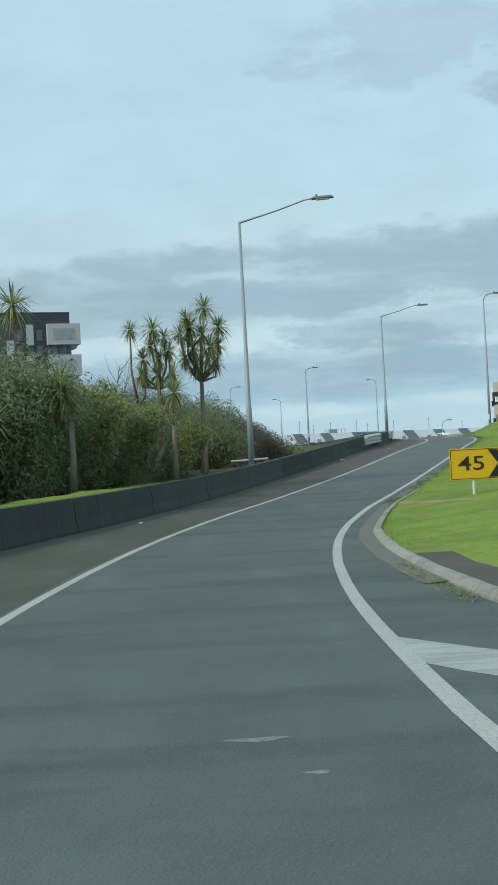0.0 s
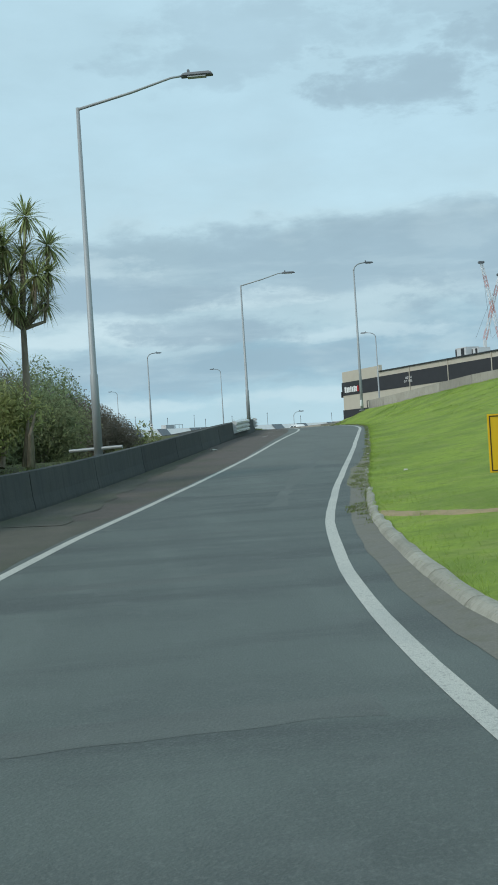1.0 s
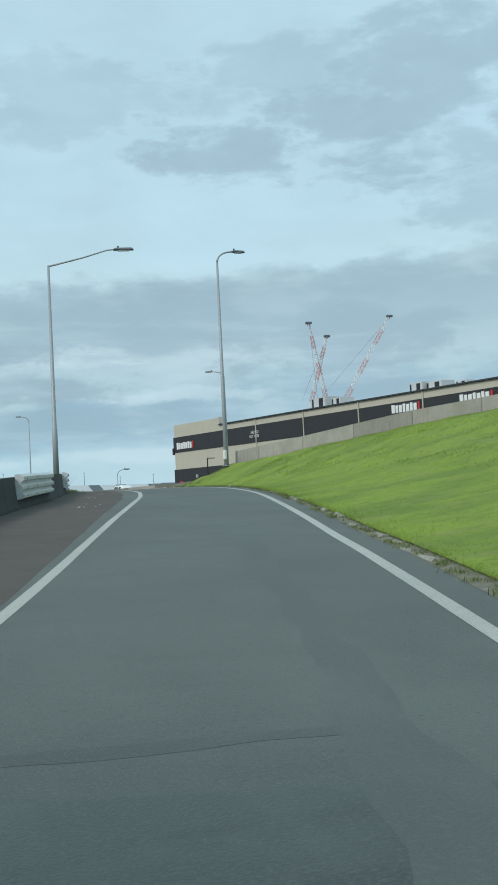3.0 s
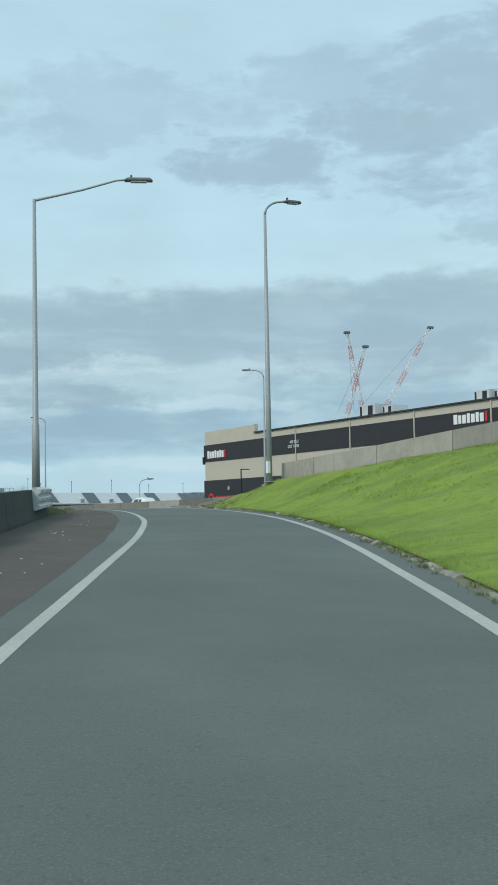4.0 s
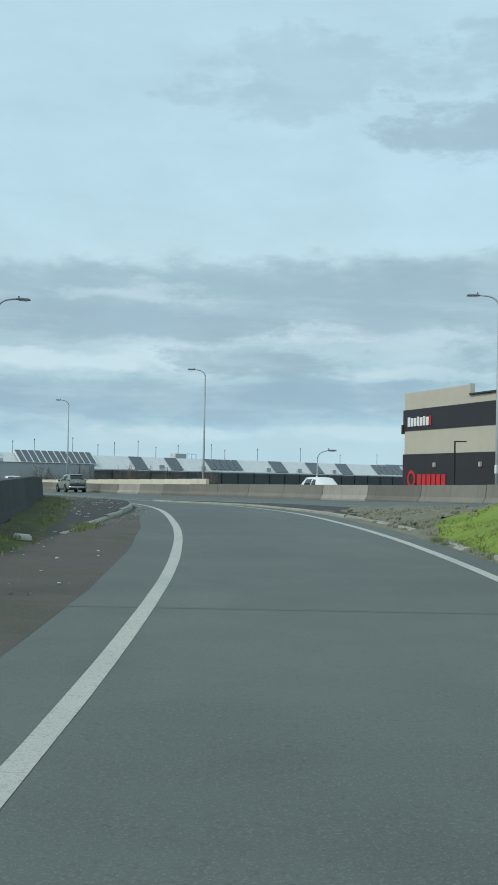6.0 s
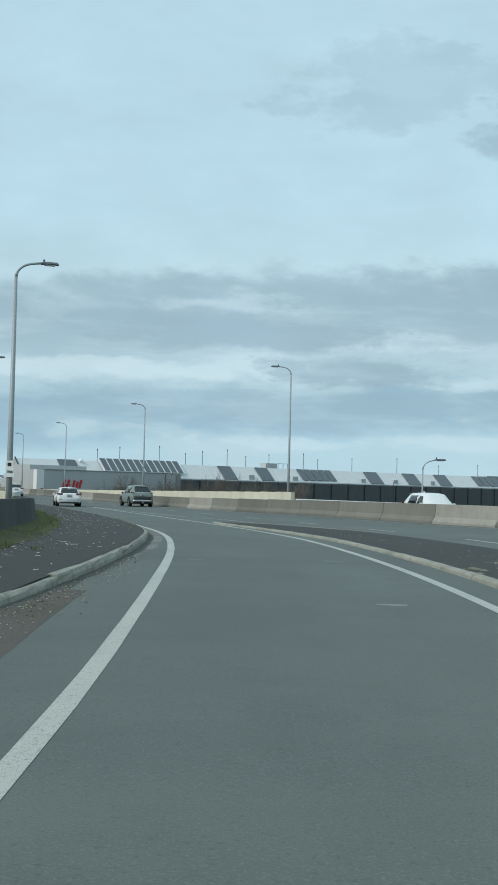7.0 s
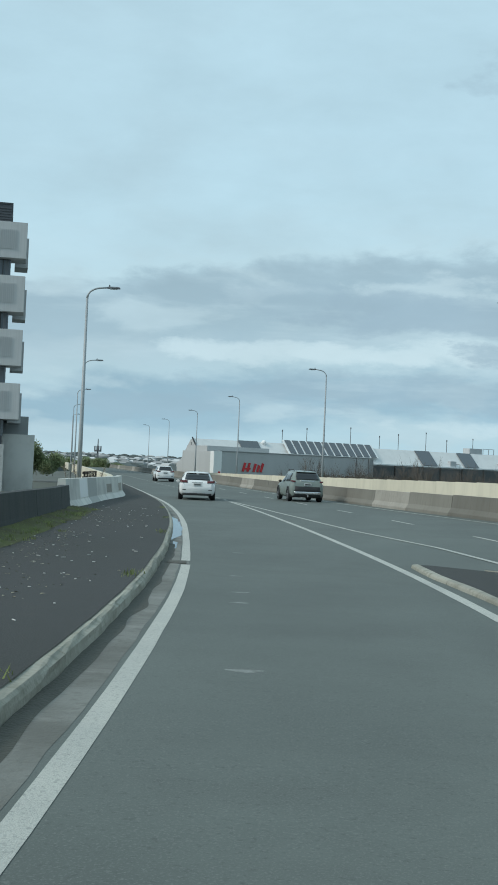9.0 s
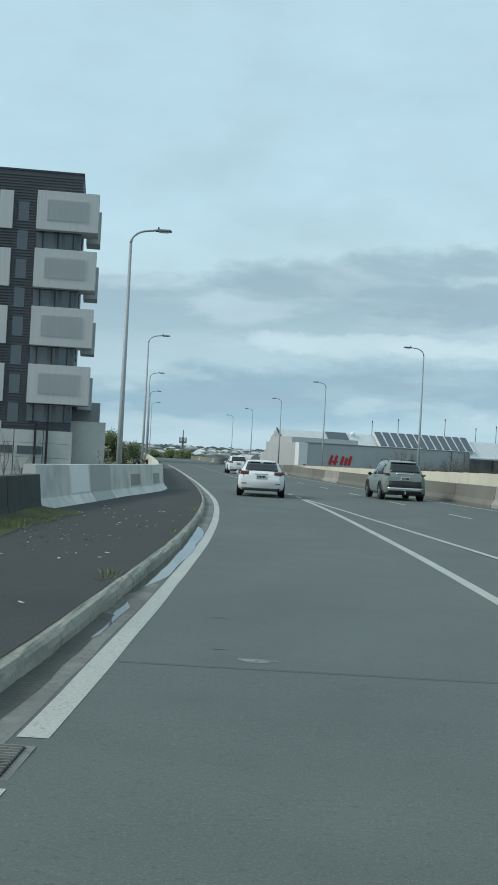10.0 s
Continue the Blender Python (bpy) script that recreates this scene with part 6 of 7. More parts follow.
def make_yard():
    """The screened fence and the plain hall that stand before the warehouse."""
    fence = thing("screen_fence", pose(0, 0, 0), "dark mesh screen fence in front of the warehouse", "fence", kind="structure")
    mesh_mat = material("dark_fence_mesh", (0.075, 0.082, 0.085), 0.8, spots=[((0.5, 0.5, 0.2), 0.6, (0.10, 0.105, 0.105), 0.5, 0.7)])
    for k in range(28):
        x = 21.5 + 7.0 * k
        c = WARE_M @ Vector((x, -9.0, 3.5))
        part("fence_panel", boxed((6.9, 0.12, 7.0), c, WARE_TURN), mesh_mat, fence)
        c = WARE_M @ Vector((x - 3.5, -9.1, 3.6))
        part("fence_post", boxed((0.3, 0.3, 7.2), c, WARE_TURN), BLACK, fence)
    turn = WARE_TURN
    ob = thing("grey_hall", pose(-24.2, 372.7, -2.2, 0, 0, turn), "plain grey clad hall with red sign shapes on its front", "building")
    part("wall", boxed((39.5, 16, 8.5), (19.75, 8, 4.25)), HALL_GREY, ob)
    part("parapet_cap", boxed((39.7, 0.5, 0.16), (19.75, 0.1, 8.58)), GREY_CLAD, ob)
    part("upper_wall", boxed((15.5, 9, 1.2), (8.2, 10.5, 9.05)), HALL_GREY, ob)
    part("corner_pier", boxed((1.1, 0.5, 8.4), (39.0, -0.2, 4.2)), GREY_CLAD, ob)
    part("white_pylon", boxed((1.9, 1.5, 8.5), (-1.0, -0.4, 4.25)), WHITE, ob)
    part("pylon_mark", boxed((0.5, 0.1, 0.9), (-0.6, -1.2, 3.9)), RED, ob)
    for k, (x, h) in enumerate(((6.0, 1.9), (7.1, 1.9), (8.6, 1.8), (9.5, 1.5), (10.4, 1.9))):
        bm = boxed((0.55, 0.12, h), (0, 0, 0), bevel=0.02)
        bmesh.ops.transform(bm, matrix=pose(x, -0.12, 4.5 + h / 2, 0, 16, 0), verts=bm.verts)
        part("sign_shape", bm, RED, ob, "red painted sign shape")
    part("sign_shape", boxed((2.0, 0.12, 0.35), (6.6, -0.13, 5.15)), RED, ob, "red painted sign shape")
    shed = WARE_M @ Vector((-27.5, 4, 0))
    ob = thing("round_roofed_shed", pose(*shed, 0, 0, turn), "small grey shed with a rounded roof", "shed")
    bm = bmesh.new()
    ring = [(1.1 * math.cos(a), 4.6 + 1.0 * math.sin(a)) for a in np.linspace(0, math.pi, 9)]
    sec = [(1.1, 0.0)] + ring + [(-1.1, 0.0)]
    rows = [[bm.verts.new((x, y, z)) for x, z in sec] for y in (0, 4)]
    for k in range(len(sec)):
        j = (k + 1) % len(sec)
        bm.faces.new((rows[0][k], rows[1][k], rows[1][j], rows[0][j]))
    bm.faces.new(rows[0]), bm.faces.new(rows[1][::-1])
    part("shell", bm, HALL_GREY, ob)
    part("shed_door", boxed((1.0, 0.1, 3.2), (0.1, -0.06, 1.6)), GREY_CLAD, ob)


make_yard()


def make_scrub():
    rng = np.random.default_rng(31)
    for k in range(22):
        c = WARE_M @ Vector((-12 + 2.9 * k, -21.0 - 2.5 * (k % 3), 0))
        tall = 6.6 + 1.6 * math.sin(k * 1.3) + (1.2 if 8 < k < 15 else 0)
        bare_tree((c.x, c.y, -2.2), tall, 40 + k, "leafless brown shrub in front of the grey hall", 280)
    for k in range(7):
        c = WARE_M @ Vector((-8 + 5.0 * k, -23.0, 0))
        bush("low_scrub", [(c.x + rng.uniform(-2, 2), c.y + rng.uniform(-1, 1), 0.0 + rng.uniform(0, 0.8)) for _ in range(4)], [(2.2, 1.6, 1.9)] * 4, 1600, 0.22, LEAF_BROWN, "low brown scrub in front of the hall", seed=130 + k, stems=2)


make_scrub()


# ---- apartment tower ----
DARK_CLAD = material("dark_corrugated_cladding", (0.062, 0.069, 0.079), 0.6, spots=[((0.2, 0.2, 5.0), 0.6, (0.08, 0.088, 0.10), 0.45, 0.6)])
PALE_PANEL = material("pale_grey_panel", (0.52, 0.53, 0.53), 0.6, spots=[((6.0, 6.0, 0.1), 0.35, (0.42, 0.43, 0.43), 0.45, 0.6)])
PRECAST = material("pale_precast", (0.52, 0.53, 0.51), 0.8, spots=[(0.3, 0.4, (0.32, 0.33, 0.32), 0.45, 0.65)])


CURTAIN = material("dim_curtain", (0.11, 0.125, 0.14), 0.6)


def make_apartments():
    turn = math.degrees(math.atan2(0.34, 0.94))
    ob = thing("apartment_building", pose(-43.4, 303.5, -2.2, 0, 0, turn), "tall dark apartment block with pale louvred balcony boxes", "building")
    g = 2.2
    # local x to the right along the front, local y into the block
    part("wall", boxed((34, 22, 43.4), (-19.2, 11, 21.7)), DARK_CLAD, ob)
    part("roof_edge", boxed((34.2, 22.2, 0.25), (-19.2, 11, 43.5)), ROOF_TRIM, ob)
    for k in range(88):
        part("cladding_rib", boxed((14.0, 0.1, 0.2), (-9.3, -0.05, 8.0 + 0.4 * k)), DARK_CLAD, ob)
    for k in range(30):
        part("cladding_rib", boxed((0.1, 11.0, 0.2), (-2.15, 5.6, 9.2 + 1.1 * k)), DARK_CLAD, ob)
    for k in range(4):
        top = 38.3 - 8.0 * k + g
        b = part("balcony_box", boxed((8.5, 5.0, 5.4), (-4.1, 0.8, top - 2.7), bevel=0.05), PALE_PANEL, ob)
        for j in range(20):
            part("louvre", boxed((0.13, 0.12, 2.9), (-6.9 + 0.285 * j, -1.75, top - 2.6)), MACHINE, b)
        part("window_band", boxed((6.2, 0.2, 2.4), (-5.2, -0.1, top - 6.7)), WINDOW, ob)
        for j in range(3):
            part("mullion", boxed((0.14, 0.3, 2.4), (-7.4 + 2.1 * j, -0.2, top - 6.7)), BLACK, ob)
        for j in (0, 2, 3, 5):
            part("curtain", boxed((0.5, 0.06, 2.2), (-7.7 + 1.02 * j, -0.22, top - 6.7)), CURTAIN, ob)
        part("side_window", boxed((0.12, 1.3, 2.3), (-2.18, 9.4, top - 7.2)), PALE_PANEL, ob)
        part("side_balcony", boxed((2.0, 5.0, 4.6), (-0.5, 7.5, top - 3.4)), PALE_PANEL, ob)
    for k in range(9):
        z = 36.4 - 4.0 * k + g
        part("window", boxed((1.45, 0.14, 2.7), (-10.2, -0.05, z - 0.9)), WINDOW, ob)
        if k % 2 == 0:
            part("white_panel", boxed((1.9, 0.4, 5.3), (-12.6, -0.1, z - 0.8), bevel=0.05), PALE_PANEL, ob)
        else:
            # flat wall here: a black plate paints the shade of a recess
            part("recess", boxed((1.6, 0.1, 2.6), (-12.6, -0.03, z - 1.0)), BLACK, ob)
        part("window", boxed((1.45, 0.14, 2.7), (-15.2, -0.05, z - 0.9)), WINDOW, ob)
        if k % 2 == 1:
            part("white_panel", boxed((1.9, 0.4, 5.3), (-17.6, -0.1, z - 0.8), bevel=0.05), PALE_PANEL, ob)
    for k in range(8):
        for j, (z, h) in enumerate(((0.9, 1.76), (2.7, 1.76), (4.6, 1.96), (6.5, 1.76))):
            part("base_panel", boxed((3.9, 0.3, h), (-31.8 + 4.0 * k, -0.75, z)), PRECAST, ob)
    for k in range(7):
        part("base_window", boxed((3.4, 0.1, 1.1), (-31.6 + 4.0 * k, -0.93, 4.6)), WINDOW, ob)
    part("plinth", boxed((5, 12, 9.0), (0.2, 8.0, 4.5)), PRECAST, ob)
    part("side_wall", boxed((4.0, 9.0, 12.0), (-0.2, 14.0, 6.0)), GREY_CLAD, ob)
    for x in (-6.9, -5.3):
        part("downpipe", boxed((0.3, 0.3, 8.5), (x, -1.2, 4.25)), BLACK, ob)


make_apartments()
bare_tree((-52.5, 297.0, -2.2), 6.8, 71)
bare_tree((-49.5, 296.0, -2.2), 6.0, 72)


# ---- far land: hills with houses and woods ----
# the hills' blue-grey carries the air's haze as plain colour
HILL = material("haze_tinted_hill", (0.15, 0.185, 0.205), 0.95, spots=[(0.02, 0.6, (0.15, 0.165, 0.165), 0.45, 0.65)])
ROOFS = islands(material("far_house", (0.42, 0.43, 0.43), 0.8), 0.5)
# distance haze is mixed into the woods' bluish base colour
WOODS = islands(material("hazed_far_trees", (0.075, 0.092, 0.09), 0.9), 0.35)


def make_distance():
    rng = np.random.default_rng(3)
    verts, faces, n = [], [], 60
    for i in range(n):
        a = radians(-40 + 80 * i / (n - 1))
        h = 12 + 7 * noise.noise(Vector((i * 0.23, 0.5, 0))) + 4 * noise.noise(Vector((i * 0.9, 0.5, 0)))
        for r, z in ((1500, -2.2), (1750, h * 0.7), (2200, h), (2600, -2.2)):
            verts.append((-math.sin(a) * r, math.cos(a) * r, z))
    faces = [(i * 4 + k, (i + 1) * 4 + k, (i + 1) * 4 + k + 1, i * 4 + k + 1) for i in range(n - 1) for k in range(3)]
    structure(solid("backdrop_hills", verts, faces, HILL, None, True), "low haze-tinted suburban hills on the horizon", "hills")

    def crowd(name, count, mat, near, far, size, label, category):
        v, f = [], []
        for _ in range(count):
            a = radians(rng.uniform(5, 30))
            r = rng.uniform(near, far)
            c = np.array([14 - math.sin(a) * r, 148 + math.cos(a) * r, 0])
            z = -2.2 + max(0, min(1, (r - 1150) / 700)) * 11
            w, d, h = size * rng.uniform(0.6, 1.4), size * rng.uniform(0.6, 1.2), size * rng.uniform(0.35, 0.8)
            k = len(v)
            v += [(c[0] + sx * w, c[1] + sy * d, z + sz) for sz in (0, h) for sx, sy in ((-1, -1), (1, -1), (1, 1), (-1, 1))]
            v += [(c[0] - w * 0.4, c[1], z + h * 1.45), (c[0] + w * 0.4, c[1], z + h * 1.45)]
            f += [(k, k + 1, k + 5, k + 4), (k + 1, k + 2, k + 6, k + 5), (k + 2, k + 3, k + 7, k + 6), (k + 3, k, k + 4, k + 7), (k + 4, k + 5, k + 9, k + 8), (k + 6, k + 7, k + 8, k + 9), (k + 5, k + 6, k + 9), (k + 7, k + 4, k + 8)]
        tagged(solid(name, v, f, mat), label, category, kind="stuff")

    crowd("far_houses", 520, ROOFS, 700, 1950, 5.5, "pale far houses spread over the low hills", "houses")
    crowd("far_woods", 1700, WOODS, 480, 2000, 4.2, "dark haze-tinted clumps of trees among far houses", "trees")


make_distance()


# ---- cars ----
TYRE = material("tyre_rubber", (0.018, 0.018, 0.019), 0.85)
RIM = material("alloy_rim", (0.42, 0.43, 0.44), 0.35, 0.8)
CAR_GLASS = material("tinted_car_glass", (0.012, 0.014, 0.016), 0.06, spec=0.8)
TAIL = material("tail_lamp_red", (0.085, 0.012, 0.014), 0.2)
PLASTIC = material("black_car_plastic", (0.02, 0.021, 0.022), 0.6)
CHROME = material("bright_trim", (0.6, 0.61, 0.62), 0.2, 0.9)
CAR_WHITE = material("white_car_paint", (0.72, 0.735, 0.73), 0.22, spots=[(1.5, 0.12, (0.62, 0.63, 0.62), 0.45, 0.7)])
CAR_SAGE = material("sage_grey_car_paint", (0.19, 0.228, 0.21), 0.25, spots=[(1.5, 0.2, (0.165, 0.198, 0.182), 0.45, 0.7)])
PLATE = material("number_plate", (0.6, 0.61, 0.6), 0.4)


def loft(rows):
    """A skin through cross sections, each a list of points of one length, closed at both ends."""
    bm = bmesh.new()
    rings = [[bm.verts.new(p) for p in r] for r in rows]
    m = len(rings[0])
    for a, b in zip(rings, rings[1:]):
        for k in range(m):
            bm.faces.new((a[k], a[(k + 1) % m], b[(k + 1) % m], b[k]))
    bm.faces.new(rings[0][::-1]), bm.faces.new(rings[-1])
    return bm


def car(m, paint, label, length=4.4, width=1.81, height=1.62, coupe=0.0, clad=True, category="car"):
    """An estate-like car, its nose towards local +y, its wheels on local z = 0."""
    ob = thing("car", m, label, category, "cars on the motorway")
    L, W, H = length / 2, width / 2, height
    belt = 0.60 * H
    # stations from tail to nose: y, half width, underside, belt, roof half width, top
    st = np.array([
        (-L, 0.80 * W, 0.34, belt, 0.72 * W, 0.57 * H),
        (-L + 0.05, 0.90 * W, 0.29, belt, 0.76 * W, 0.655 * H),
        (-L + 0.14, 0.96 * W, 0.25, belt, 0.74 * W, 0.70 * H),
        (-L + 0.34 + coupe * 0.5, 0.995 * W, 0.23, belt * 1.01, 0.69 * W, 0.86 * H),
        (-L + 0.55 + coupe, W, 0.22, belt * 1.01, 0.655 * W, 0.965 * H),
        (-L + 1.0 + coupe, W, 0.22, belt, 0.67 * W, H - 0.005),
        (-0.1, W, 0.22, belt * 0.98, 0.68 * W, H),
        (0.35, W, 0.22, belt * 0.97, 0.66 * W, 0.975 * H),
        (L * 0.52, W, 0.22, belt * 0.96, 0.72 * W, 0.68 * H),
        (L * 0.60, W, 0.22, belt * 0.95, 0.74 * W, 0.625 * H),
        (L * 0.86, 0.96 * W, 0.24, belt * 0.85, 0.70 * W, 0.56 * H),
        (L - 0.06, 0.84 * W, 0.27, belt * 0.7, 0.62 * W, 0.47 * H),
        (L, 0.68 * W, 0.34, belt * 0.6, 0.5 * W, 0.40 * H)])
    ys = np.unique(np.r_[np.linspace(-L, L, 46), st[:, 0]])
    val = {k: np.interp(ys, st[:, 0], st[:, k]) for k in range(1, 6)}
    for k in (1, 4, 5):
        v = val[k].copy()
        v[1:-1] = 0.25 * v[:-2] + 0.5 * v[1:-1] + 0.25 * v[2:]
        val[k] = v

    def at(k, y):
        return float(np.interp(y, ys, val[k]))

    def half(y):
        w, low, b, rw, top = (at(k, y) for k in range(1, 6))
        b = min(b, top - 0.05)
        return [(0, low), (0.82 * w, low), (0.955 * w, low + 0.09), (0.99 * w, low + 0.22), (w, (low + b) * 0.52), (0.985 * w, b - 0.09), (0.93 * w, b), (0.5 * (0.93 * w + rw) + 0.015, 0.5 * (b + top)), (min(rw + 0.012, 0.93 * w), top - 0.075), (0.9 * rw, top - 0.022), (0.5 * rw, top), (0, top + 0.008)]

    rows = []
    for y in ys:
        h = half(y)
        rows.append([(x, y, z) for x, z in h] + [(-x, y, z) for x, z in h[-2:0:-1]])
    part("body", loft(rows), paint, ob, smooth=True)

    def patch(name, pts, mat, label="", parent=ob, thick=0.012):
        """A panel laid on the skin: a grid of points, given a little thickness."""
        bm = bmesh.new()
        g = [[bm.verts.new(p) for p in row] for row in pts]
        for a, b in zip(g, g[1:]):
            for k in range(len(a) - 1):
                bm.faces.new((a[k], a[k + 1], b[k + 1], b[k]))
        bmesh.ops.recalc_face_normals(bm, faces=bm.faces)
        bmesh.ops.solidify(bm, geom=list(bm.faces), thickness=thick)
        return part(name, bm, mat, parent, label, smooth=True)

    def rear(x, z, out):
        """The tail's skin at a place across and a height, moved out by a little."""
        widths = np.array([at(1, y) for y in ys[:12]])
        tops = np.array([at(5, y) for y in ys[:14]])
        yx = float(np.interp(abs(x), widths, ys[:12])) if abs(x) > widths[0] else -L
        yz = float(np.interp(z, tops, ys[:14])) if z > tops[0] else -L
        return (x, max(yx, yz) - out, z)

    def tail_panel(name, x0, x1, z0, z1, mat, out=0.012, label="", parent=ob, slant=0.0):
        xs = np.linspace(x0, x1, 9)
        return patch(name, [[rear(x, z + slant * (abs(x) - min(abs(x0), abs(x1))), out) for x in xs] for z in np.linspace(z0, z1, 4)], mat, label, parent)

    zw0, zw1 = 0.715 * H, 0.945 * H
    rim = []
    for k in np.linspace(0, 1, 7):
        z = zw0 + (zw1 - zw0) * k
        w = W * (0.70 - 0.09 * k) * (0.96 if k in (0, 1) else 1)
        rim.append([(x, rear(x, z, 0.02)[1] if abs(x) < 0.6 * W else rear(0.6 * W, z, 0.02)[1], z) for x in np.linspace(-w, w, 9)])
    patch("rear_window", rim, CAR_GLASS, "dark tinted glass")
    tail_panel("spoiler", -0.62 * W, 0.62 * W, 0.955 * H, 0.985 * H, paint, 0.09)
    for sx in (-1, 1):
        lamp_z = (0.61, 0.69) if not clad else (0.63, 0.675)
        tail_panel("tail_lamp", sx * (0.72 if clad else 0.54) * W, sx * 0.985 * W, lamp_z[0] * H, lamp_z[1] * H, TAIL, 0.014, "dark red tail lamp", slant=0.05)
        tail_panel("reflector", sx * 0.62 * W, sx * 0.82 * W, 0.355 * H, 0.375 * H, PLASTIC, 0.016)
        for a, b in ((-L + 0.72 + coupe, -0.22), (-0.16, 0.62)):
            grid = []
            for k in np.linspace(0.1, 0.86, 5):
                row = []
                for y in np.linspace(a + 0.16 * k, b - (0.34 * k if b > 0 else 0.0), 7):
                    h = half(y)
                    p, q = np.array(h[6]), np.array(h[8])
                    mid = np.array(h[7])
                    c = p + (mid - p) * k * 2 if k < 0.5 else mid + (q - mid) * (k - 0.5) * 2
                    row.append((sx * (c[0] + 0.012), y, c[1]))
                grid.append(row)
            patch("side_window", grid, CAR_GLASS, "dark tinted glass", thick=0.006)
        head = [[(sx * x, L - 0.02 - 0.5 * max(0, x / W - 0.45), z) for x in np.linspace(0.48 * W, 0.8 * W, 5)] for z in (0.40 * H, 0.44 * H)]
        patch("head_lamp", head, LENS_GLASS)
        part("mirror", boxed((0.2, 0.13, 0.15), (sx * (W + 0.05), 0.66, belt * 1.04), sx * 8, 0.045), PLASTIC if clad else paint, ob)
        for y in (-L + 0.84, L - 0.86):
            # uncut body: a black disc stands for the shaded hollow round the wheel
            bm = bmesh.new()
            bmesh.ops.create_cone(bm, segments=24, radius1=0.385, radius2=0.385, depth=0.1, cap_ends=True)
            bmesh.ops.rotate(bm, matrix=Matrix.Rotation(radians(90), 3, "Y"), verts=bm.verts)
            bmesh.ops.translate(bm, vec=(sx * (W - 0.042), y, 0.36), verts=bm.verts)
            part("wheel_well", bm, BLACK, ob)
            if clad:
                bm = bmesh.new()
                ring = [[bm.verts.new((sx * (W + o), y + r * math.cos(a), 0.36 + r * math.sin(a))) for r, o in ((0.375, 0.022), (0.455, 0.018), (0.455, -0.06), (0.375, -0.06))] for a in np.linspace(-0.2, math.pi + 0.2, 15)]
                for a, b in zip(ring, ring[1:]):
                    for k in range(4):
                        bm.faces.new((a[k], a[(k + 1) % 4], b[(k + 1) % 4], b[k]))
                part("wheel_arch", bm, PLASTIC, ob, "black plastic wheel arch")
            wheel = new("wheel")
            wheel.parent = ob
            wheel.location = (sx * (W - 0.1), y, 0.345)
            bm = bmesh.new()
            bmesh.ops.create_cone(bm, segments=24, radius1=0.345, radius2=0.345, depth=0.235, cap_ends=True)
            bmesh.ops.bevel(bm, geom=[e for e in bm.edges if abs(e.verts[0].co.z - e.verts[1].co.z) < 1e-4], offset=0.03, segments=2, affect="EDGES")
            bmesh.ops.rotate(bm, matrix=Matrix.Rotation(radians(90), 3, "Y"), verts=bm.verts)
            part("tyre", bm, TYRE, wheel, smooth=False)
            bm = bmesh.new()
            for q in range(5):
                box(bm, (0.03, 0.07, 0.22), (0, 0, 0.11))
                bmesh.ops.rotate(bm, matrix=Matrix.Rotation(2 * math.pi / 5, 3, "X"), verts=bm.verts)
            bmesh.ops.translate(bm, vec=(sx * 0.112, 0, 0), verts=bm.verts)
            part("rim", bm, RIM, wheel)
    if clad:
        tail_panel("lower_bumper", -0.985 * W, 0.985 * W, 0.235, 0.49 * H, PLASTIC, 0.014, "black plastic lower bumper")
        tail_panel("bumper_trim", -0.80 * W, 0.80 * W, 0.245 * H, 0.325 * H, CHROME, 0.04, "bright bumper strip")
        tail_panel("tailgate_trim", -0.42 * W, 0.42 * W, 0.665 * H, 0.69 * H, CHROME, 0.03)
        for sx in (-1, 1):
            part("roof_rail", tubed([(sx * W * 0.62, -L + 0.9, H - 0.03), (sx * W * 0.64, -L + 1.2, H + 0.045), (sx * W * 0.64, 0.0, H + 0.04), (sx * W * 0.62, 0.3, H - 0.04)], [0.02] * 4, 6), PLASTIC, ob)
        part("tow_hitch", boxed((0.07, 0.2, 0.14), (0, -L - 0.06, 0.34), 0, 0.02), CHROME, ob)
    else:
        tail_panel("lower_bumper", -0.80 * W, 0.80 * W, 0.17 * H, 0.245 * H, PLASTIC, 0.016, "black lower bumper strip")
        part("tailgate_handle", boxed((W * 0.6, 0.03, 0.03), (0, rear(0, 0.625 * H, 0.012)[1], 0.625 * H), 0, 0.01), CHROME, ob)
    pz = 0.555 * H
    plate = part("number_plate", boxed((0.40, 0.02, 0.14), (0, -L - 0.012, pz)), PLATE, ob, "pale number plate with dark bars")
    for k in range(6):
        part("plate_bar", boxed((0.035, 0.01, 0.08), (-0.135 + 0.054 * k, -L - 0.027, pz)), BLACK, plate)
    part("wiper", boxed((0.5, 0.02, 0.02), (0.1, rear(0, zw0 + 0.03, 0.03)[1], zw0 + 0.03)), BLACK, ob)
    part("roof_fin", boxed((0.04, 0.16, 0.07), (0, -L + 1.05 + coupe, H + 0.03), 0, 0.01), paint, ob)
    return ob


def on_road(s, side, up=0.0, back=False):
    p = RAMP.at(s, side, up + 0.004 + lane_up(s, side))
    return pose(p.x, p.y, p.z, 0, 0, RAMP.turn(s) + (180 if back else 0))


car(on_road(209.6, 1.72) @ pose(0, 0, 0, 0, 0, -5), CAR_WHITE, "white crossover car driving off the ramp", 4.6, 1.83, 1.42, 0.16, clad=False)
car(on_road(213.4, 7.95), CAR_SAGE, "sage grey sport utility car with black cladding in the motorway lane", 4.6, 1.86, 1.69)
car(on_road(263.0, 4.75), CAR_WHITE, "white hatchback car farther along the motorway", 4.3, 1.78, 1.5, 0.0, clad=False)
p = MWAY.at(146.0, 4.4, 0.0)
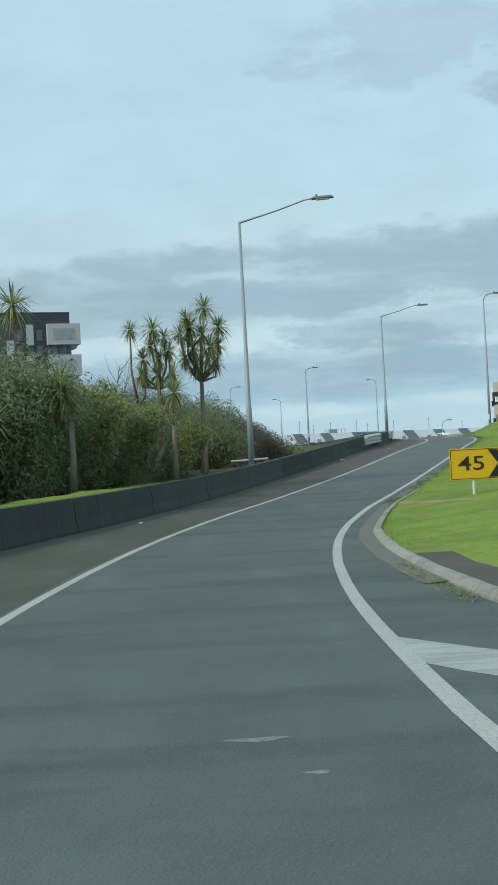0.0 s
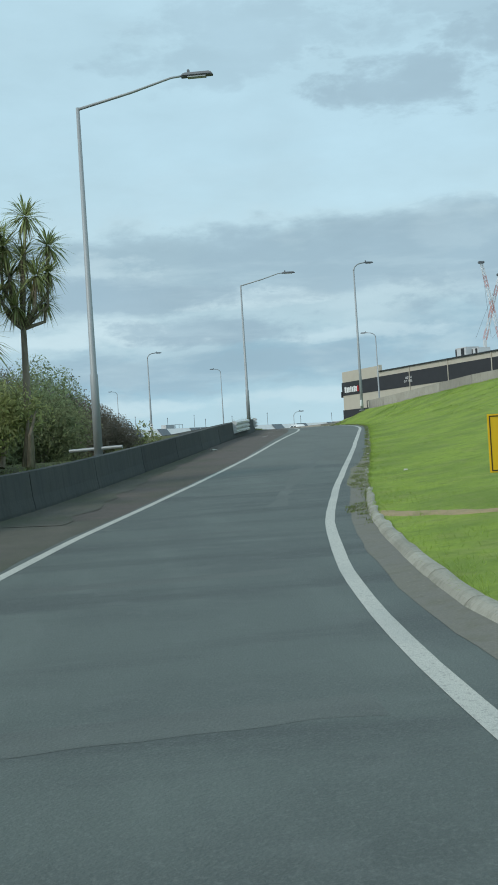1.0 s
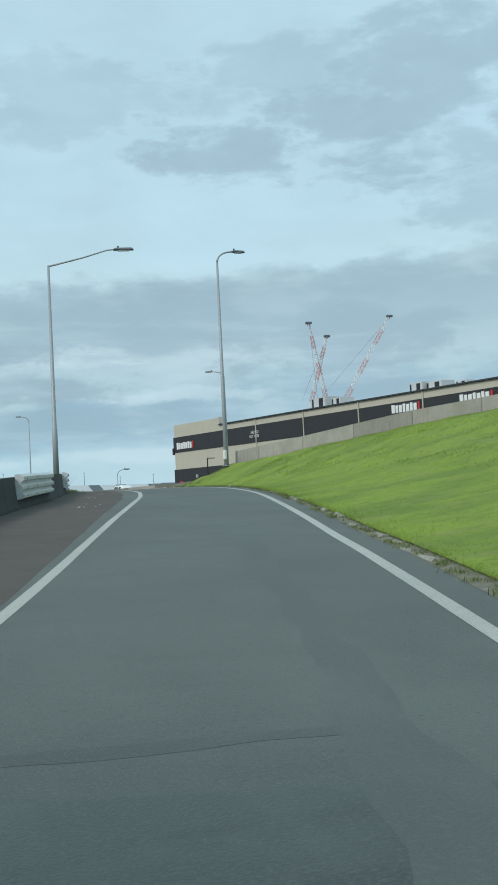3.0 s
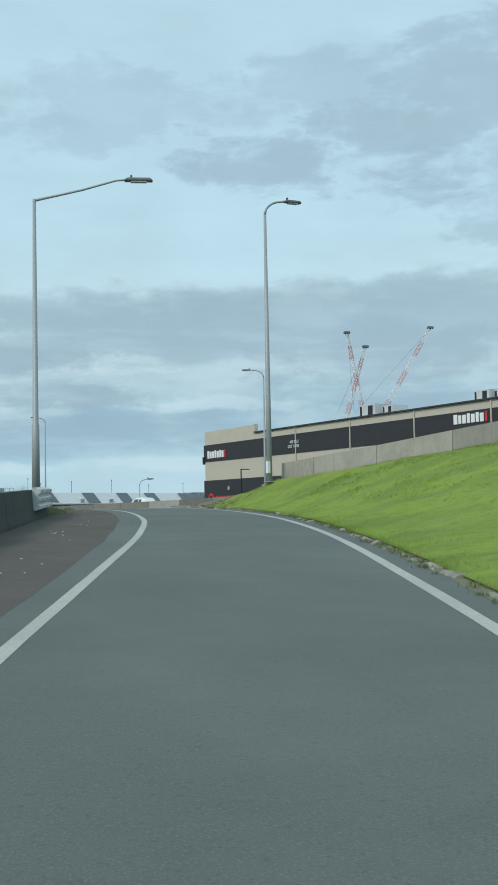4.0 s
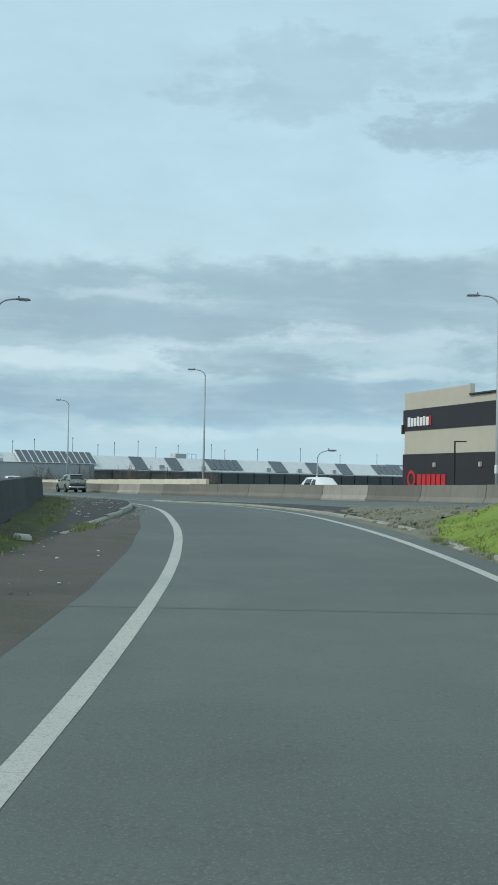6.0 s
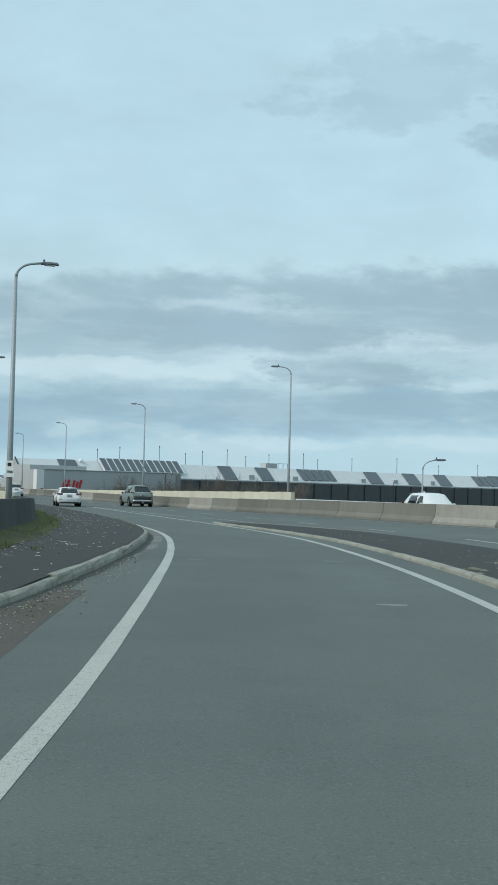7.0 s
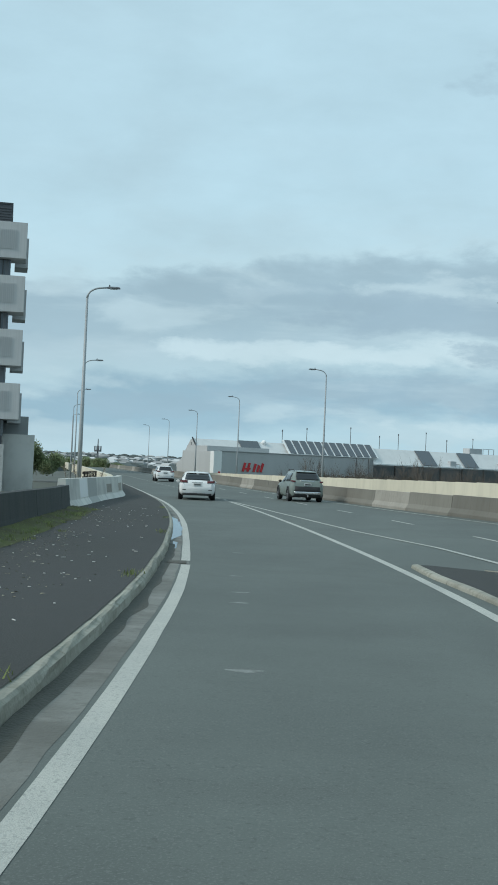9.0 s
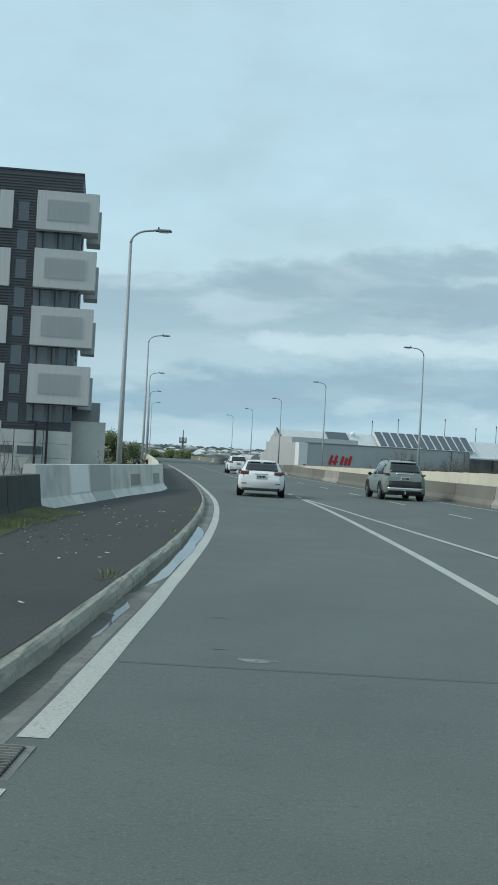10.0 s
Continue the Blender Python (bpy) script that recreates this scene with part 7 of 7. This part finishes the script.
car(pose(p.x, p.y, p.z, 0, 0, MWAY.turn(146) + 180), CAR_WHITE, "white hatchback car on the opposite carriageway", 4.1, 1.74, 1.52, 0.05, clad=False)


# ---- litter and weeds ----
LITTER = material("pale_litter", (0.62, 0.62, 0.59), 0.8, spots=[(4.0, 0.6, (0.36, 0.35, 0.31), 0.45, 0.65)])


def make_litter():
    rng = random.Random(9)

    def scrap(c, size, turn, label):
        ob = solid("litter", [], [], LITTER)
        bm = bmesh.new()
        box(bm, size, (0, 0, size[2] / 2), 0, min(size) * 0.2)
        for v in bm.verts:
            v.co.z += 0.3 * size[2] * noise.noise(v.co * 9)
        bm.to_mesh(ob.data)
        bm.free()
        ob.matrix_world = pose(c.x, c.y, c.z, 0, 0, turn)
        tagged(ob, label, "litter", "roadside litter")

    c = RAMP.at(121.2, -3.24, 0.05)
    scrap(c, (0.26, 0.14, 0.1), 8, "pale broken block lying by the barrier")
    scrap(RAMP.at(75, -3.75, 0.03), (0.28, 0.15, 0.06), 40, "white scrap of litter on the shoulder")
    scrap(RAMP.at(41.5, -3.9, 0.03), (0.1, 0.08, 0.05), 10, "white scrap of litter on the shoulder")
    scrap(RAMP.at(56.1, 3.62, 0.12), (0.16, 0.1, 0.05), 70, "white scrap of litter in the grass")
    for k in range(150):
        s = rng.uniform(128, 190)
        lo, hi = WALL_LEFT(min(s, 186)) + 0.7, KERB_LEFT(s) - 0.35
        if hi - lo < 0.4:
            continue
        b = rng.uniform(lo, hi)
        scrap(RAMP.at(s, b, on_island(s, b)), (rng.uniform(0.02, 0.08), rng.uniform(0.012, 0.03), 0.008), rng.uniform(0, 180), "small pale scrap of litter on the black island")
    for k in range(60):
        s = rng.uniform(86, 121)
        scrap(RAMP.at(s, WALL_LEFT(s) + rng.uniform(0.3, 1.9), 0.02), (rng.uniform(0.015, 0.06), rng.uniform(0.012, 0.03), 0.01), rng.uniform(0, 180), "small pale scrap of litter on the shoulder")


make_litter()


def make_weeds():
    rng = np.random.default_rng(21)
    verts, faces = [], []

    def tuft(p, h, count):
        for _ in range(count):
            a, w = rng.uniform(0, 6.28), rng.uniform(0.003, 0.008)
            ox, oy = rng.normal(0, 0.05, 2)
            lx, ly = rng.normal(0, 0.4 * h, 2)
            n = len(verts)
            verts.extend([(p.x + ox - w, p.y + oy, p.z - 0.01), (p.x + ox + w, p.y + oy + w, p.z - 0.01), (p.x + ox + lx, p.y + oy + ly, p.z + h * rng.uniform(0.5, 1))])
            faces.append((n, n + 1, n + 2))

    for _ in range(420):
        s = rng.uniform(44, 124)
        tuft(RAMP.at(s, GRASS_EDGE(s) - rng.uniform(-0.05, 0.2), 0.02), rng.uniform(0.03, 0.08), 22)
    for _ in range(150):
        s = rng.choice((46.5, 47.5, 53.5, 55.0, 56.5, 58.5, 60.0, 61.0)) + rng.normal(0, 0.5)
        tuft(RAMP.at(s, GRASS_EDGE(s) - rng.uniform(0.0, 0.4), 0.01), rng.uniform(0.02, 0.06), 24)
    for _ in range(420):
        s = rng.uniform(112, 186)
        lift = 0.02 + 0.135 * min(1.0, max(0.0, (s - 114) / 16))
        tuft(RAMP.at(s, WALL_LEFT(s) + abs(rng.normal(0, 0.35)), lift + 0.02), rng.uniform(0.04, 0.13), 14)
    for _ in range(120):
        s = rng.uniform(100, 116)
        tuft(RAMP.at(s, WALL_LEFT(s) - rng.uniform(0.42, 0.8), 0.0), rng.uniform(0.9, 1.15), 12)
    for _ in range(300):
        s = rng.uniform(10, 66)
        tuft(RAMP.at(s, WALL_LEFT(s) - rng.uniform(0.4, 1.4), 0.62), rng.uniform(0.15, 0.35), 10)
    for _ in range(40):
        s = 125.4 + rng.normal(0, 0.7)
        tuft(RAMP.at(s, KERB_LEFT(s) + rng.normal(0.02, 0.1), 0.02), rng.uniform(0.05, 0.14), 12)
    for _ in range(26):
        s = rng.choice((155.0, 163.0, 173.9, 182.0, 190.5)) + rng.normal(0, 0.35)
        tuft(RAMP.at(s, KERB_LEFT(s) - 0.2, 0.14), rng.uniform(0.03, 0.1), 9)
    tagged(solid("weeds", verts, faces, WEED), "straggling weeds and rough grass along the edges", "weeds", kind="stuff")


make_weeds()


# ---- small things beside the bridge ----
FLAX = thin(islands(material("flax_leaf", (0.16, 0.17, 0.075), 0.5, spots=[(2.0, 0.5, (0.24, 0.2, 0.1), 0.5, 0.7)], spec=0.35), 0.4), 0.2)
PLUME = material("dry_plume", (0.36, 0.33, 0.26), 0.9)
TIMBER = material("dark_timber", (0.05, 0.045, 0.04), 0.85, spots=[((1.0, 9.0, 9.0), 0.5, (0.08, 0.07, 0.06), 0.45, 0.65)])


def make_flax(foot, size, seed):
    rng = random.Random(seed)
    ob = thing("flax_clump", pose(*foot), "clump of flax with tall dry flower plumes", "plant")
    bm = bmesh.new()
    for _ in range(110):
        a, lean = rng.uniform(0, 6.28), rng.uniform(0.15, 0.85)
        way = Vector((math.cos(a) * lean, math.sin(a) * lean, 1)).normalized()
        side = way.cross(Vector((math.sin(a), -math.cos(a), 0.2))).normalized() * 0.045 * size
        ln = size * rng.uniform(0.6, 1.2)
        c = Vector((rng.gauss(0, 0.22), rng.gauss(0, 0.22), 0)) * size
        mid, tip = c + way * ln * 0.6, c + way * ln + Vector((math.cos(a), math.sin(a), -0.5)) * ln * 0.2
        v = [bm.verts.new(p) for p in (c - side * 0.6, c + side * 0.6, mid + side, tip, mid - side)]
        bm.faces.new((v[0], v[1], v[2], v[4])), bm.faces.new((v[4], v[2], v[3]))
    part("leaf_clump", bm, FLAX, ob)
    for dx, h in ((-0.25, 2.35), (0.35, 2.15), (0.1, 1.9)):
        top = Vector((dx * 2.2 * size, 0.1, h * size))
        stalk = part("flower_stalk", tubed([(dx, 0, 0), (dx * 1.4 * size, 0.02, h * 0.6 * size), top], [0.03, 0.025, 0.012], 5), TWIG, ob)
        bm = bmesh.new()
        for _ in range(40):
            k = rng.uniform(0.72, 1.0)
            c = Vector((dx * 2.2 * size * k, 0.1 * k, h * size * k))
            d = Vector((rng.gauss(0, 0.08), rng.gauss(0, 0.08), rng.uniform(0.03, 0.1))) * size
            w = d.orthogonal().normalized() * 0.014 * size
            bm.faces.new([bm.verts.new(p) for p in (c, c + d * 0.5 + w, c + d, c + d * 0.5 - w)])
        part("plume", bm, PLUME, stalk)
    return ob


make_flax((-1.6, 196.1, 0.25), 1.35, 3)
make_flax((-2.6, 197.6, 0.2), 1.25, 4)


def make_timber_rail():
    ob = thing("timber_rail", pose(-4.9, 208.7, 0.1, 0, 0, 98.5), "low dark timber rail fence behind the white barrier", "fence")
    for k in range(5):
        part("post", boxed((0.12, 0.12, 2.7), (-2.8 + 1.4 * k, 0, 1.35)), TIMBER, ob)
    for z in (2.0, 2.3, 2.6):
        part("rail", boxed((6.0, 0.05, 0.16), (0, 0.09, z)), TIMBER, ob)


make_timber_rail()


def make_far_mast():
    ob = thing("radio_mast", pose(-126.8, 649.2, -2.2), "far grey lattice radio mast", "mast")
    part("mast", tubed([(0, 0, 0), (0, 0, 15.0)], [0.8, 0.2], 4), LAMP_GREY, ob)
    part("platform", boxed((2.6, 2.6, 0.8), (0, 0, 9.5)), LAMP_GREY, ob)
    for k in range(4):
        a = k * math.pi / 2
        part("antenna", boxed((0.5, 0.5, 2.2), (1.4 * math.cos(a), 1.4 * math.sin(a), 10.6)), LAMP_GREY, ob)


make_far_mast()


def make_far_trees():
    """Dark trees by the end of the apartment block and along the far roadside."""
    rng = np.random.default_rng(61)
    spots_at = ((-72, 394, 8.5), (-69, 396, 7.2), (-75, 399, 8.0), (-98, 548, 5.5), (-104, 552, 6.2), (-109, 555, 5.0), (-92, 550, 4.6), (-116, 565, 5.5))
    for k, (x, y, h) in enumerate(spots_at):
        cs = [(x + rng.uniform(-2.4, 2.4), y + rng.uniform(-2, 2), -2.2 + h * rng.uniform(0.45, 0.85)) for _ in range(6)]
        bush("far_tree", cs, [(2.0, 2.0, h * 0.28)] * 6, 2200, 0.28, LEAF, "dark evergreen tree far beyond the barrier", "tree", seed=160 + k, stems=3)


make_far_trees()


def make_leaf_litter():
    """Dry leaves and cut grass washed into the gutter by the grass island."""
    rng = np.random.default_rng(17)
    verts, faces = [], []
    for _ in range(3200):
        s = rng.uniform(19.5, 30)
        side = KERB_RIGHT(s) - abs(rng.normal(0, 0.16)) - 0.02
        if noise.noise(Vector((s * 0.8, side, 0))) < -0.05:
            continue
        p = RAMP.at(s, side, 0.006 + rng.uniform(0, 0.03))
        a, ln = rng.uniform(0, 6.28), rng.uniform(0.006, 0.02)
        dx, dy = math.cos(a) * ln, math.sin(a) * ln
        n = len(verts)
        verts += [(p.x - dx, p.y - dy, p.z), (p.x + dy * 0.4, p.y - dx * 0.4, p.z + 0.008), (p.x + dx, p.y + dy, p.z + rng.uniform(0, 0.02)), (p.x - dy * 0.4, p.y + dx * 0.4, p.z + 0.004)]
        faces.append((n, n + 1, n + 2, n + 3))
    tagged(solid("leaf_litter", verts, faces, WEED), "dry leaves and cut grass lying in the gutter", "leaf litter", kind="stuff")


make_leaf_litter()


DEBRIS = islands(material("pale_debris", (0.40, 0.385, 0.32), 0.85, spots=[(2.0, 0.7, (0.2, 0.17, 0.1), 0.45, 0.6)]), 0.5)


def make_debris():
    """Dry leaves, chips and shreds lying flat on the island, the shoulder and the gutter."""
    rng = np.random.default_rng(33)
    verts, faces = [], []

    def flake(c, ln, wide):
        a = rng.uniform(0, 6.28)
        dx, dy = math.cos(a) * ln, math.sin(a) * ln
        n = len(verts)
        verts.extend([(c.x - dx, c.y - dy, c.z), (c.x + dy * wide, c.y - dx * wide, c.z + 0.006), (c.x + dx, c.y + dy, c.z + 0.003), (c.x - dy * wide, c.y + dx * wide, c.z + 0.01)])
        faces.append((n, n + 1, n + 2, n + 3))

    for _ in range(1500):
        s = rng.uniform(134, 184)
        lo, hi = WALL_LEFT(s) + 0.5, KERB_LEFT(s) - 0.2
        b = lo + (hi - lo) * rng.beta(1.3, 2.2)
        if hi - lo < 0.4 or noise.noise(Vector((s * 0.22, b * 0.7, 5.0))) < rng.uniform(-0.25, 0.25):
            continue
        flake(RAMP.at(s, b, on_island(s, b) + 0.004), rng.uniform(0.01, 0.028) * rng.choice((1, 1, 1, 1.8)), rng.uniform(0.2, 0.55))
    for _ in range(420):
        s = rng.uniform(108, 124)
        b = WALL_LEFT(s) + abs(rng.normal(0.7, 0.5)) + 0.1
        if s > 116 and b > KERB_LEFT(s):
            continue
        flake(RAMP.at(s, b, (on_island(s, b) if s > 116 else 0.0) + 0.02), rng.uniform(0.01, 0.03), rng.uniform(0.25, 0.6))
    for _ in range(700):
        s = rng.uniform(127, 138.5)
        b = KERB_LEFT(s) + 0.04 + abs(rng.normal(0, 0.24))
        if b < LEFT_LINE(s) - 0.12:
            flake(RAMP.at(s, b, 0.008), rng.uniform(0.008, 0.022), rng.uniform(0.25, 0.7))
    for _ in range(260):
        s = rng.uniform(132, 160)
        b = rng.uniform(3.7, 5.2)
        if b < 5.2 - (s - 140) * 0.05:
            flake(RAMP.at(s, b, 0.064), rng.uniform(0.01, 0.025), rng.uniform(0.25, 0.6))
    tagged(solid("debris", verts, faces, DEBRIS), "dry leaves and pale chips strewn over the black asphalt", "debris", kind="stuff")


make_debris()
